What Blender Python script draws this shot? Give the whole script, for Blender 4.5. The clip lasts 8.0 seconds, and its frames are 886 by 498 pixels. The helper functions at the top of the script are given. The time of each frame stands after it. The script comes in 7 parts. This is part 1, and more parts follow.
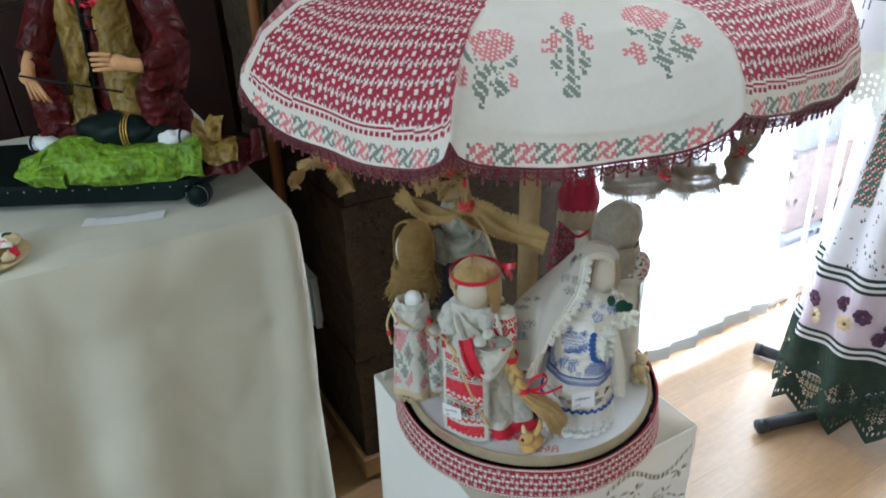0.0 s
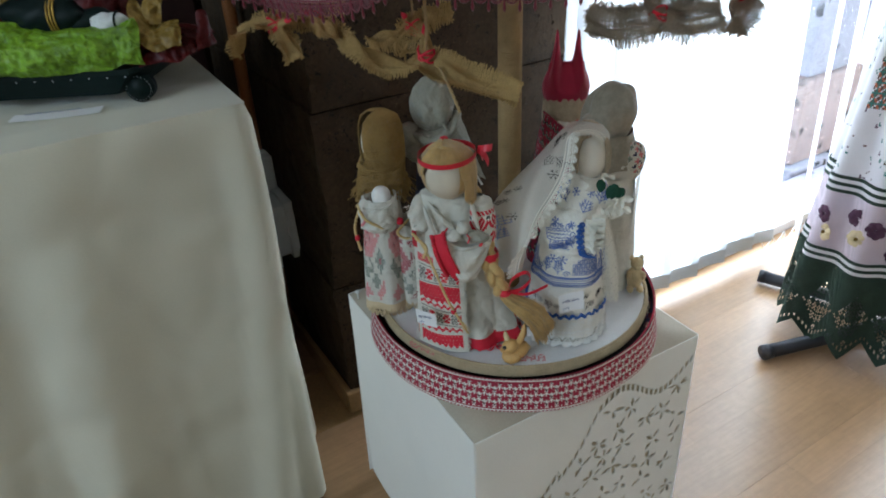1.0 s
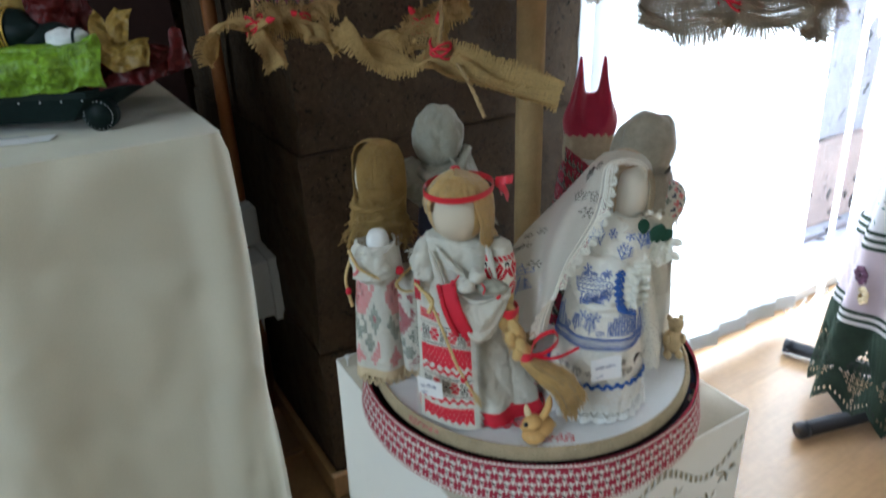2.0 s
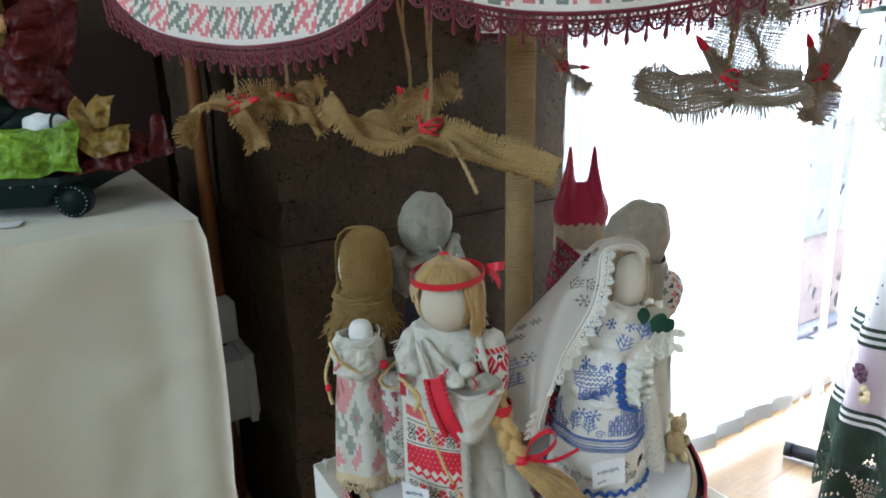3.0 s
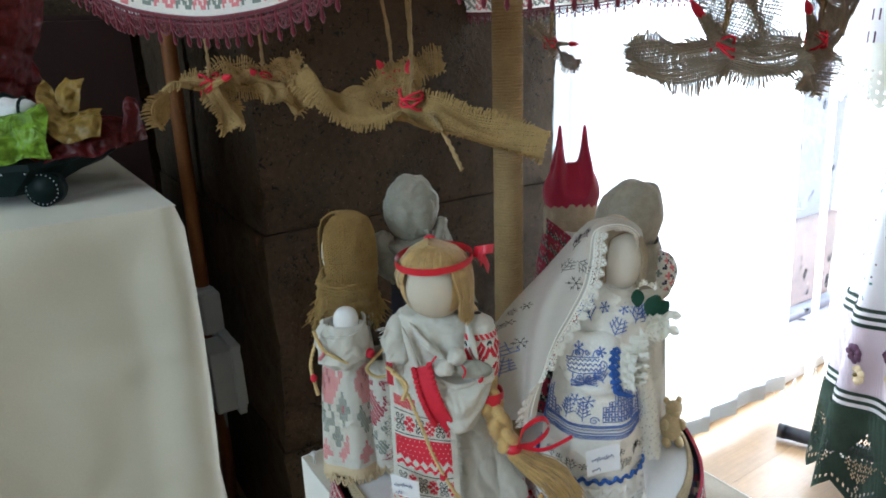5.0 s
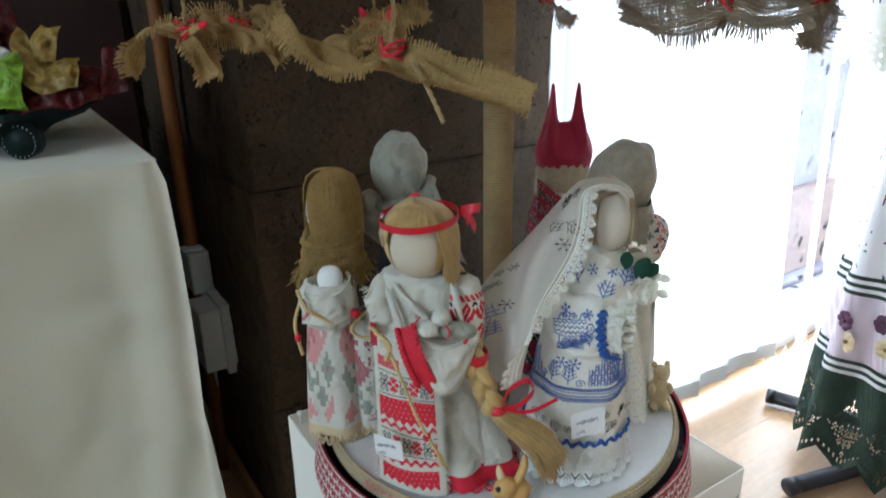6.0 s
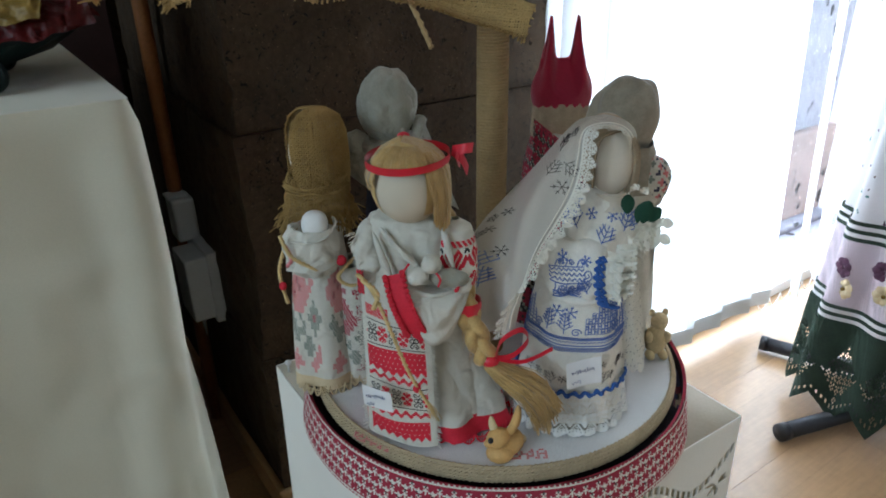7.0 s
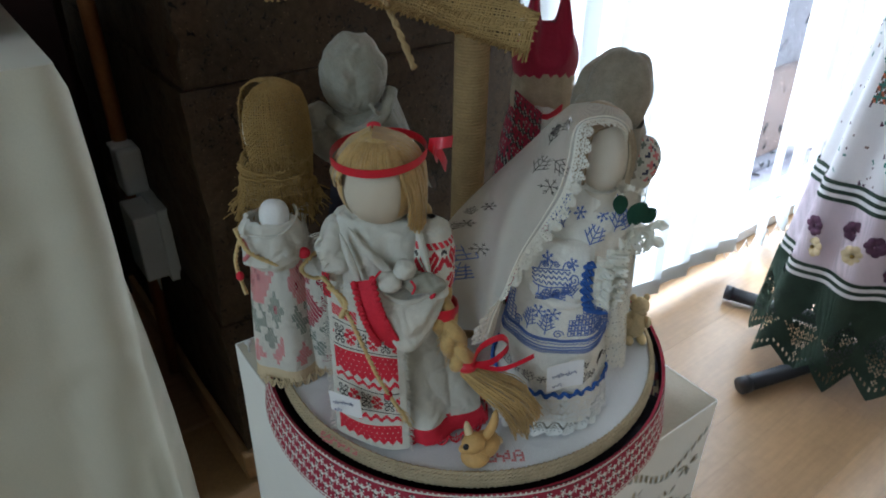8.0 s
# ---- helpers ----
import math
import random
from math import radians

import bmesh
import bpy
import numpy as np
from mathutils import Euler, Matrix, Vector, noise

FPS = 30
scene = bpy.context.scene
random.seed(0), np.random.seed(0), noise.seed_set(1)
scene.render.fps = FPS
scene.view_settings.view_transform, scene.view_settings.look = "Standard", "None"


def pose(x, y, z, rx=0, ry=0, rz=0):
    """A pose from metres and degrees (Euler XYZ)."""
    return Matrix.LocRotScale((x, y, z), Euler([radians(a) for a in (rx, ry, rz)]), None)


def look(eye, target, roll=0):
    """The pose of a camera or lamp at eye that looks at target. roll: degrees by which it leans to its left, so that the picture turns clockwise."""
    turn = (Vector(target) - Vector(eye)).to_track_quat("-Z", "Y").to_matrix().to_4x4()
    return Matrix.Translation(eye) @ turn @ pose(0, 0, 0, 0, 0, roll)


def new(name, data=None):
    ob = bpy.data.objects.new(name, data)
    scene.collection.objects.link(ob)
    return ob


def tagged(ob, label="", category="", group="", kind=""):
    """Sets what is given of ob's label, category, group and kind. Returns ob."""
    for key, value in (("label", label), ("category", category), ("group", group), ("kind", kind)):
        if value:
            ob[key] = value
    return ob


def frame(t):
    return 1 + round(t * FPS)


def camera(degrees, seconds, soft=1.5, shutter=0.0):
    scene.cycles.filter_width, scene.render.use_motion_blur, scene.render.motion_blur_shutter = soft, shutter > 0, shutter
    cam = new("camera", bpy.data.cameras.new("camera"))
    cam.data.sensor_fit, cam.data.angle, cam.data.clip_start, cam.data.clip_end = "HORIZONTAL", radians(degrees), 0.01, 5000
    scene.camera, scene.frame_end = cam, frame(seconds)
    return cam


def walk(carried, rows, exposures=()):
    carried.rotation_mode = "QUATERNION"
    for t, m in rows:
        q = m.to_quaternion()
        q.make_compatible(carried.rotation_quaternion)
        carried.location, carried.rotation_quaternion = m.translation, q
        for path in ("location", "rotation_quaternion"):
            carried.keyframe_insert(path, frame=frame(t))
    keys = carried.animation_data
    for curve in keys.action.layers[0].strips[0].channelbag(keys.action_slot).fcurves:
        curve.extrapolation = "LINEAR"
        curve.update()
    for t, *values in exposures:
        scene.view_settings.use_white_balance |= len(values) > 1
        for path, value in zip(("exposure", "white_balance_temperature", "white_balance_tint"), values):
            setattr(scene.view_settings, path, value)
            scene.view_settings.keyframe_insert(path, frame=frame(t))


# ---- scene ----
cam = camera(66.4, 8.0, soft=1.8, shutter=0.4)
PATH = [
    (0, (0.128, 0.288, 1.184), (0.035, 2.054, 0.249), -1.8),
    (0.5, (0.153, 0.259, 1.146), (0.05, 2.025, 0.212), -1.7),
    (1, (0.16, 0.331, 1.056), (0.061, 2.043, 0.027), -3.1),
    (1.5, (0.148, 0.403, 1.016), (0.08, 2.142, 0.03), -1.9),
    (2, (0.135, 0.44, 0.97), (0.067, 2.252, 0.126), -2.1),
    (2.2, (0.134, 0.448, 0.96), (0.07, 2.311, 0.234), -0.6),
    (3.5, (0.129, 0.478, 0.944), (0.138, 2.398, 0.387), -2.1),
    (4, (0.133, 0.482, 0.941), (0.14, 2.396, 0.36), -2.3),
    (4.5, (0.134, 0.487, 0.938), (0.134, 2.396, 0.344), -2.3),
    (5.8, (0.139, 0.5, 0.928), (0.168, 2.39, 0.275), -1.7),
    (6, (0.144, 0.503, 0.926), (0.159, 2.376, 0.225), -1.3),
    (6.5, (0.145, 0.505, 0.915), (0.147, 2.344, 0.128), -0.9),
    (7, (0.147, 0.531, 0.911), (0.176, 2.345, 0.069), -1.2),
    (7.5, (0.141, 0.572, 0.916), (0.225, 2.354, 0.01), -0.1),
    (8, (0.14, 0.605, 0.942), (0.275, 2.304, -0.104), 0.9),
]
walk(cam, [(t, look(eye, target, roll)) for t, eye, target, roll in PATH],
     exposures=[(t, e, 5650, 6) for t, e in ((0.0, 1.52), (0.6, 1.46), (1.0, 1.07), (1.5, 0.86), (2.0, 1.38), (3.3, 1.60), (4.0, 1.53), (4.7, 1.56), (6.0, 1.46), (7.0, 1.13), (8.0, 0.76))])
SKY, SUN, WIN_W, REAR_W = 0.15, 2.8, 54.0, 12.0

# ---- light ----
A = radians(33)                      # the pier, the window wall, the table and the pedestal share this turn
AX, AY = Vector((math.cos(A), math.sin(A), 0)), Vector((-math.sin(A), math.cos(A), 0))
PIER = Vector((-0.118, 1.417, 0))    # foot of the pier's free corner


def W(u, v, z=0.0):
    """A place in the room's own axes, seen from the pier's corner: u along the window wall, v outwards."""
    return PIER + AX * u + AY * v + Vector((0, 0, z))


def turned(u, v, z=0.0):
    return Matrix.Translation(W(u, v, z)) @ pose(0, 0, 0, 0, 0, 33)


world = bpy.data.worlds.new("sky")
scene.world = world
world.use_nodes = True
wn = world.node_tree
sky = wn.nodes.new("ShaderNodeTexSky")
sky.sky_type, sky.sun_disc = "NISHITA", False
sky.sun_elevation, sky.sun_rotation = radians(48), radians(-15)
wn.links.new(sky.outputs[0], wn.nodes["Background"].inputs[0])
wn.nodes["Background"].inputs[1].default_value = SKY

sun = new("sun", bpy.data.lights.new("sun", "SUN"))
sun.data.energy, sun.data.angle, sun.data.color = SUN, radians(20), (1, 0.96, 0.90)
sun.matrix_world = look((0.2, 6, 7), (0.8, 1.5, 0))


def area(name, m, sx, sy, watts, color):
    lamp = new(name, bpy.data.lights.new(name, "AREA"))
    lamp.data.shape, lamp.data.size, lamp.data.size_y = "RECTANGLE", sx, sy
    lamp.data.energy, lamp.data.color = watts, color
    lamp.matrix_world = m
    return lamp


# daylight through the shop window, and left-hand fill from an added, unseen side window
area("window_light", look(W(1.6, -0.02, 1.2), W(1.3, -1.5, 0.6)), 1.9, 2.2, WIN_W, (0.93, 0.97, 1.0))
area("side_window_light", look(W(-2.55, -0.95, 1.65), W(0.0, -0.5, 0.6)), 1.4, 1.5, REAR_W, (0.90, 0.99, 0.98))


# ---- materials ----
def node(nt, kind, **kw):
    n = nt.nodes.new(kind)
    for key, value in kw.items():
        n.inputs[key].default_value = value
    return n


def mk(name, base, rough=0.8, var=0.25, scale=18.0, fine=220.0, bump=0.15, weave=0.0, depth=0.78, metal=0.0, spec=0.3, sheen=0.0,
       translucent=0.0, holes=0.0, glow=0.0, pits=0.0, island=0.0, crease=0.0, cscale=70.0):
    """A procedural surface: two scales of noise in the colour, fine relief, optional thread weave, pits and see-through gaps."""
    m = bpy.data.materials.new(name)
    m.use_nodes = True
    nt = m.node_tree
    L = nt.links.new
    b = nt.nodes["Principled BSDF"]
    co = nt.nodes.new("ShaderNodeTexCoord").outputs["Object"]
    n1 = node(nt, "ShaderNodeTexNoise", Scale=scale, Detail=4.0, Roughness=0.6)
    n2 = node(nt, "ShaderNodeTexNoise", Scale=fine, Detail=3.0, Roughness=0.6)
    L(co, n1.inputs["Vector"]), L(co, n2.inputs["Vector"])
    mixn = nt.nodes.new("ShaderNodeMath")
    mixn.operation = "ADD"
    L(n1.outputs[0], mixn.inputs[0]), L(n2.outputs[0], mixn.inputs[1])
    rng = node(nt, "ShaderNodeMapRange", **{"From Min": 0.6, "From Max": 1.4, "To Min": 1 - var, "To Max": 1 + var})
    L(mixn.outputs[0], rng.inputs["Value"])
    col = nt.nodes.new("ShaderNodeVectorMath")
    col.operation = "SCALE"
    col.inputs[0].default_value = base[:3]
    L(rng.outputs[0], col.inputs["Scale"])
    out_col = col.outputs[0]
    height = n2.outputs[0]
    if island:
        info = nt.nodes.new("ShaderNodeObjectInfo")
        r2 = node(nt, "ShaderNodeMapRange", **{"To Min": 1 - island, "To Max": 1 + island})
        L(info.outputs["Random"], r2.inputs["Value"])
        c2 = nt.nodes.new("ShaderNodeVectorMath")
        c2.operation = "SCALE"
        L(out_col, c2.inputs[0]), L(r2.outputs[0], c2.inputs["Scale"])
        out_col = c2.outputs[0]
    if weave:
        waves = []
        for axis in ("X", "Z"):
            wv = node(nt, "ShaderNodeTexWave", Scale=weave, Distortion=1.2, Detail=1.0)
            wv.inputs["Detail Scale"].default_value = 2.0
            wv.bands_direction = axis
            L(co, wv.inputs["Vector"])
            waves.append(wv.outputs["Fac"])
        mx = nt.nodes.new("ShaderNodeMath")
        mx.operation = "MULTIPLY" if holes else "MAXIMUM"
        L(waves[0], mx.inputs[0]), L(waves[1], mx.inputs[1])
        height = mx.outputs[0]
        rw = node(nt, "ShaderNodeMapRange", **{"To Min": depth, "To Max": 1.12})
        L(height, rw.inputs["Value"])
        c3 = nt.nodes.new("ShaderNodeVectorMath")
        c3.operation = "SCALE"
        L(out_col, c3.inputs[0]), L(rw.outputs[0], c3.inputs["Scale"])
        out_col = c3.outputs[0]
        if holes:
            gap = nt.nodes.new("ShaderNodeMath")
            gap.operation = "GREATER_THAN"
            gap.inputs[1].default_value = 1 - holes
            L(height, gap.inputs[0])
            inv = nt.nodes.new("ShaderNodeMath")
            inv.operation = "SUBTRACT"
            inv.inputs[0].default_value = 1.0
            L(gap.outputs[0], inv.inputs[1])
            L(inv.outputs[0], b.inputs["Alpha"])
    if pits:
        vo = node(nt, "ShaderNodeTexVoronoi", Scale=pits)
        st = node(nt, "ShaderNodeMapping")
        st.inputs["Scale"].default_value = (1.0, 1.0, 0.6)
        dn = node(nt, "ShaderNodeTexNoise", Scale=pits * 0.7, Detail=3.0)
        L(co, dn.inputs["Vector"])
        ad = nt.nodes.new("ShaderNodeMixRGB")
        ad.inputs[0].default_value = 0.08
        L(co, st.inputs["Vector"]), L(st.outputs[0], ad.inputs[1]), L(dn.outputs["Color"], ad.inputs[2])
        L(ad.outputs[0], vo.inputs["Vector"])
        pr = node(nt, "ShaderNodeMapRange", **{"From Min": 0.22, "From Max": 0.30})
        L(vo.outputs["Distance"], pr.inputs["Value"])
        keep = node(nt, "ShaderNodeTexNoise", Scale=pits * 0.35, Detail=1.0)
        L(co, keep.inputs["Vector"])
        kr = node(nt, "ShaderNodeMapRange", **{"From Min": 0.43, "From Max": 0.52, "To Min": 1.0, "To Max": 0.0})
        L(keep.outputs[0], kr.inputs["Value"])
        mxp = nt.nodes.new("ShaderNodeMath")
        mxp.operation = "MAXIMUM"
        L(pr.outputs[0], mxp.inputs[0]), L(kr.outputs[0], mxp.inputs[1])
        height2 = nt.nodes.new("ShaderNodeMath")
        height2.operation = "MULTIPLY_ADD"
        height2.inputs[1].default_value = 4.0
        L(mxp.outputs[0], height2.inputs[0]), L(n2.outputs[0], height2.inputs[2])
        height = height2.outputs[0]
        fl = node(nt, "ShaderNodeTexVoronoi", Scale=pits * 2.3)
        L(co, fl.inputs["Vector"])
        fr = node(nt, "ShaderNodeMapRange", **{"From Min": 0.05, "From Max": 0.10, "To Min": 6.0, "To Max": 1.0})
        L(fl.outputs["Distance"], fr.inputs["Value"])
        # the shade inside the pits is put into the colour, down to a tenth
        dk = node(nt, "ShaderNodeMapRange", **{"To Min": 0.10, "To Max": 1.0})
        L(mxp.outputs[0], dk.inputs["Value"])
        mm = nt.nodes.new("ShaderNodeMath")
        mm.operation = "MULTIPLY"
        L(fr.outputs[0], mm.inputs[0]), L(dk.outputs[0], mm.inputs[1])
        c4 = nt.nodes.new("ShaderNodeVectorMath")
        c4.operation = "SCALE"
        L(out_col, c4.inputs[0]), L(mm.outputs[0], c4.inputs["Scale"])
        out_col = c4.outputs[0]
    L(out_col, b.inputs["Base Color"])
    b.inputs["Roughness"].default_value = rough
    b.inputs["Metallic"].default_value = metal
    b.inputs["Specular IOR Level"].default_value = spec
    b.inputs["Sheen Weight"].default_value = sheen
    if glow:
        L(out_col, b.inputs["Emission Color"])
        b.inputs["Emission Strength"].default_value = glow
    if bump:
        bp = node(nt, "ShaderNodeBump", Strength=bump, Distance=0.002)
        L(height, bp.inputs["Height"]), L(bp.outputs[0], b.inputs["Normal"])
        if crease:                                    # soft crumples of the cloth
            nw = node(nt, "ShaderNodeTexNoise", Scale=cscale, Detail=1.0, Roughness=0.4, Distortion=0.8)
            L(co, nw.inputs["Vector"])
            b2 = node(nt, "ShaderNodeBump", Strength=crease, Distance=0.5 / cscale)
            L(nw.outputs[0], b2.inputs["Height"]), L(b2.outputs[0], bp.inputs["Normal"])
    if translucent:
        tr = nt.nodes.new("ShaderNodeBsdfTranslucent")
        L(out_col, tr.inputs["Color"])
        ms = nt.nodes.new("ShaderNodeMixShader")
        ms.inputs[0].default_value = translucent
        L(b.outputs[0], ms.inputs[1]), L(tr.outputs[0], ms.inputs[2])
        L(ms.outputs[0], nt.nodes["Material Output"].inputs["Surface"])
    return m


LINEN = mk("linen", (0.72, 0.71, 0.64), 0.9, 0.08, 9, 400, 0.25, weave=380, sheen=0.2)
TCLOTH = mk("table_cloth", (0.58, 0.56, 0.445), 0.9, 0.05, 5, 500, 0.12, sheen=0.2, crease=0.32, cscale=7)
PCLOTH = mk("pedestal_cloth", (0.82, 0.81, 0.75), 0.9, 0.05, 6, 500, 0.15, sheen=0.2)
GREYLIN = mk("grey_linen", (0.31, 0.30, 0.24), 0.9, 0.18, 40, 500, 0.25, weave=520, sheen=0.2, crease=0.7, cscale=60)
BLOUSE = mk("blouse_linen", (0.62, 0.60, 0.52), 0.9, 0.1, 30, 500, 0.25, weave=520, sheen=0.2, crease=0.6, cscale=55)
CREAM = mk("cream_linen", (0.80, 0.77, 0.69), 0.9, 0.1, 30, 500, 0.25, weave=520, sheen=0.2, crease=0.45, cscale=55)
WHITE = mk("white_cotton", (0.82, 0.82, 0.79), 0.85, 0.06, 30, 500, 0.15, sheen=0.2)
CANVAS = mk("canopy_linen", (0.78, 0.75, 0.68), 0.9, 0.07, 8, 400, 0.2, weave=420, translucent=0.35, crease=0.2, cscale=20)
VEIL = mk("veil_batiste", (0.84, 0.82, 0.74), 0.9, 0.05, 20, 500, 0.1, weave=520, translucent=0.45, crease=0.3, cscale=40)
WRED = mk("woven_crimson", (0.33, 0.028, 0.055), 0.85, 0.2, 60, 600, 0.3)
FELT = mk("crimson_felt", (0.40, 0.020, 0.055), 0.9, 0.15, 40, 500, 0.3, sheen=0.4, translucent=0.25)
BRED = mk("bright_red", (0.62, 0.022, 0.045), 0.7, 0.15, 60, 600, 0.3)
PINK = mk("faded_red_thread", (0.62, 0.20, 0.21), 0.85, 0.2, 60, 600, 0.3)
MAGENTA = mk("crimson_lace", (0.125, 0.008, 0.020), 0.8, 0.25, 60, 600, 0.3, sheen=0.3)
BLACKT = mk("black_thread", (0.045, 0.04, 0.04), 0.85, 0.2, 60, 600, 0.3)
GREENT = mk("grey_green_thread", (0.20, 0.23, 0.19), 0.85, 0.2, 60, 600, 0.3)
BLUE = mk("blue_thread", (0.15, 0.22, 0.52), 0.85, 0.2, 60, 600, 0.3)
DBLUE = mk("royal_blue_braid", (0.05, 0.13, 0.42), 0.75, 0.2, 60, 600, 0.3)
GREYT = mk("grey_thread", (0.22, 0.22, 0.21), 0.85, 0.2, 60, 600, 0.3)
NAVY = mk("navy_cloth", (0.05, 0.055, 0.10), 0.9, 0.2, 60, 600, 0.3)
SATIN = mk("red_satin", (0.62, 0.01, 0.03), 0.35, 0.15, 60, 600, 0.1, spec=0.6)
BURLAP = mk("burlap", (0.33, 0.20, 0.055), 0.95, 0.25, 40, 500, 1.0, weave=150, depth=0.35, sheen=0.2)
JUTE = mk("jute_thread", (0.34, 0.22, 0.075), 0.95, 0.25, 60, 500, 0.4)
BIRDCLOTH = mk("straw_burlap", (0.46, 0.315, 0.125), 0.95, 0.25, 50, 500, 0.4, translucent=0.2)
# backlit copy of the straw burlap, window glare mixed into its colour
GLAREBURLAP = mk("glare_greyed_burlap", (0.50, 0.41, 0.30), 0.95, 0.25, 50, 500, 0.4, translucent=0.45)
EDGING = mk("beige_braid", (0.47, 0.38, 0.24), 0.95, 0.2, 60, 500, 0.5)
STRAW = mk("straw_thread", (0.68, 0.51, 0.235), 0.95, 0.25, 60, 500, 0.4)
ROPE = mk("jute_twine", (0.34, 0.235, 0.11), 0.95, 0.25, 60, 500, 0.5)
FLAX = mk("flax_hair", (0.56, 0.37, 0.135), 0.55, 0.3, 90, 900, 0.4, sheen=0.3)
PALEFLAX = mk("pale_flax_hair", (0.30, 0.265, 0.20), 0.6, 0.3, 90, 900, 0.4, sheen=0.3)
HAIR2 = mk("fair_hair", (0.42, 0.33, 0.22), 0.6, 0.3, 90, 900, 0.3)
PETAL = mk("white_petal", (0.82, 0.81, 0.72), 0.85, 0.08, 60, 500, 0.2, translucent=0.35)
PALESKIN = mk("pale_flesh_cotton", (0.66, 0.60, 0.50), 0.9, 0.06, 30, 700, 0.15, weave=600)
SKIN = mk("flesh_cotton", (0.60, 0.53, 0.41), 0.9, 0.06, 30, 700, 0.15, weave=600)
LACE = mk("white_lace", (0.78, 0.76, 0.67), 0.9, 0.08, 60, 700, 0.3)
ECRU = mk("ecru_lace", (0.62, 0.50, 0.31), 0.9, 0.12, 60, 700, 0.3)
GREYLACE = mk("disc_cloth", (0.69, 0.70, 0.70), 0.9, 0.08, 20, 500, 0.2, weave=480, crease=0.1, cscale=30)
PAPER = mk("label_paper", (0.84, 0.84, 0.84), 0.7, 0.04, 20, 300, 0.05)
INK = mk("ink", (0.24, 0.26, 0.38), 0.6, 0.2, 60, 300, 0.0)
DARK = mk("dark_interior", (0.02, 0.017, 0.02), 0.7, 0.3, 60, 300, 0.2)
TOPCARD = mk("pale_card_top", (0.46, 0.41, 0.32), 0.8, 0.08, 12, 300, 0.1)
TAN = mk("kraft_top", (0.60, 0.53, 0.38), 0.8, 0.08, 12, 300, 0.1)
CARVED = mk("pale_carved_wood", (0.62, 0.38, 0.14), 0.55, 0.15, 60, 400, 0.15)
PALEWOOD = mk("boxwood", (0.68, 0.54, 0.31), 0.6, 0.2, 60, 400, 0.2)
LEAF = mk("green_leaf", (0.012, 0.055, 0.03), 0.6, 0.2, 60, 400, 0.2)
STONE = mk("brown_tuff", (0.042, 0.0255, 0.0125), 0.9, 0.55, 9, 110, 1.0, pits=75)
PALESTONE = mk("outside_tuff", (0.46, 0.34, 0.30), 0.9, 0.3, 6, 60, 0.7, pits=18)
GREYSTONE = mk("outside_basalt", (0.36, 0.36, 0.43), 0.9, 0.3, 6, 60, 0.7, pits=18)
DOORWOOD = mk("dark_red_wood", (0.024, 0.009, 0.007), 0.5, 0.3, 6, 120, 0.15)
STICKWOOD = mk("orange_wood", (0.26, 0.10, 0.03), 0.5, 0.25, 12, 200, 0.15)
SKIRTING = mk("oak_skirting", (0.36, 0.22, 0.10), 0.5, 0.25, 10, 200, 0.1)
PLASTIC = mk("grey_plastic", (0.60, 0.61, 0.59), 0.45, 0.08, 20, 300, 0.03)
BLACKMETAL = mk("black_tube", (0.018, 0.019, 0.025), 0.4, 0.2, 30, 300, 0.05, spec=0.5)
LACQUER = mk("black_green_lacquer", (0.004, 0.010, 0.009), 0.5, 0.4, 12, 200, 0.1, spec=0.14)
LIME = mk("lime_papier_mache", (0.15, 0.27, 0.012), 0.45, 0.6, 26, 140, 0.6, spec=0.4, crease=1.0, cscale=85)
ROBE = mk("crimson_papier_mache", (0.060, 0.004, 0.004), 0.42, 0.6, 22, 120, 0.6, spec=0.18, crease=0.8, cscale=45)
OCHRE = mk("ochre_papier_mache", (0.20, 0.125, 0.022), 0.45, 0.45, 22, 120, 0.5, spec=0.3, crease=0.9, cscale=50)
FLESH = mk("painted_flesh", (0.55, 0.30, 0.14), 0.45, 0.15, 30, 200, 0.1)
FOIL = mk("silver_foil", (0.65, 0.66, 0.66), 0.4, 0.2, 60, 200, 0.6)
GOLD = mk("gold_paint", (0.55, 0.36, 0.08), 0.4, 0.2, 60, 200, 0.2, metal=0.6)
BLIND = mk("blind_fabric", (0.80, 0.83, 0.85), 0.8, 0.03, 10, 500, 0.05, translucent=0.55)
WEIGHT = mk("blind_hem", (0.62, 0.66, 0.68), 0.8, 0.04, 10, 500, 0.05, translucent=0.15)
WFRAME = mk("white_frame", (0.74, 0.76, 0.77), 0.4, 0.05, 10, 200, 0.03)
GREYFRAME = mk("grey_frame", (0.45, 0.48, 0.54), 0.4, 0.08, 10, 200, 0.03)
PLASTER = mk("wall_plaster", (0.44, 0.43, 0.39), 0.9, 0.08, 4, 60, 0.15)
CEIL = mk("ceiling_paint", (0.84, 0.83, 0.79), 0.9, 0.04, 4, 60, 0.1)
ROADM = mk("paving", (0.58, 0.57, 0.55), 0.9, 0.15, 3, 40, 0.3)
SKIRTW = mk("white_floral_cotton", (0.74, 0.72, 0.73), 0.9, 0.05, 20, 400, 0.15, translucent=0.3)
LILAC = mk("lilac_crochet", (0.70, 0.60, 0.66), 0.95, 0.08, 30, 400, 0.7, weave=130, translucent=0.2)
DKGREEN = mk("dark_green_wool", (0.03, 0.05, 0.035), 0.95, 0.3, 40, 400, 0.7, weave=150)
PLUM = mk("plum_wool", (0.10, 0.045, 0.08), 0.95, 0.25, 60, 400, 0.6)
TEAL = mk("teal_print", (0.07, 0.20, 0.17), 0.9, 0.4, 60, 300, 0.2)
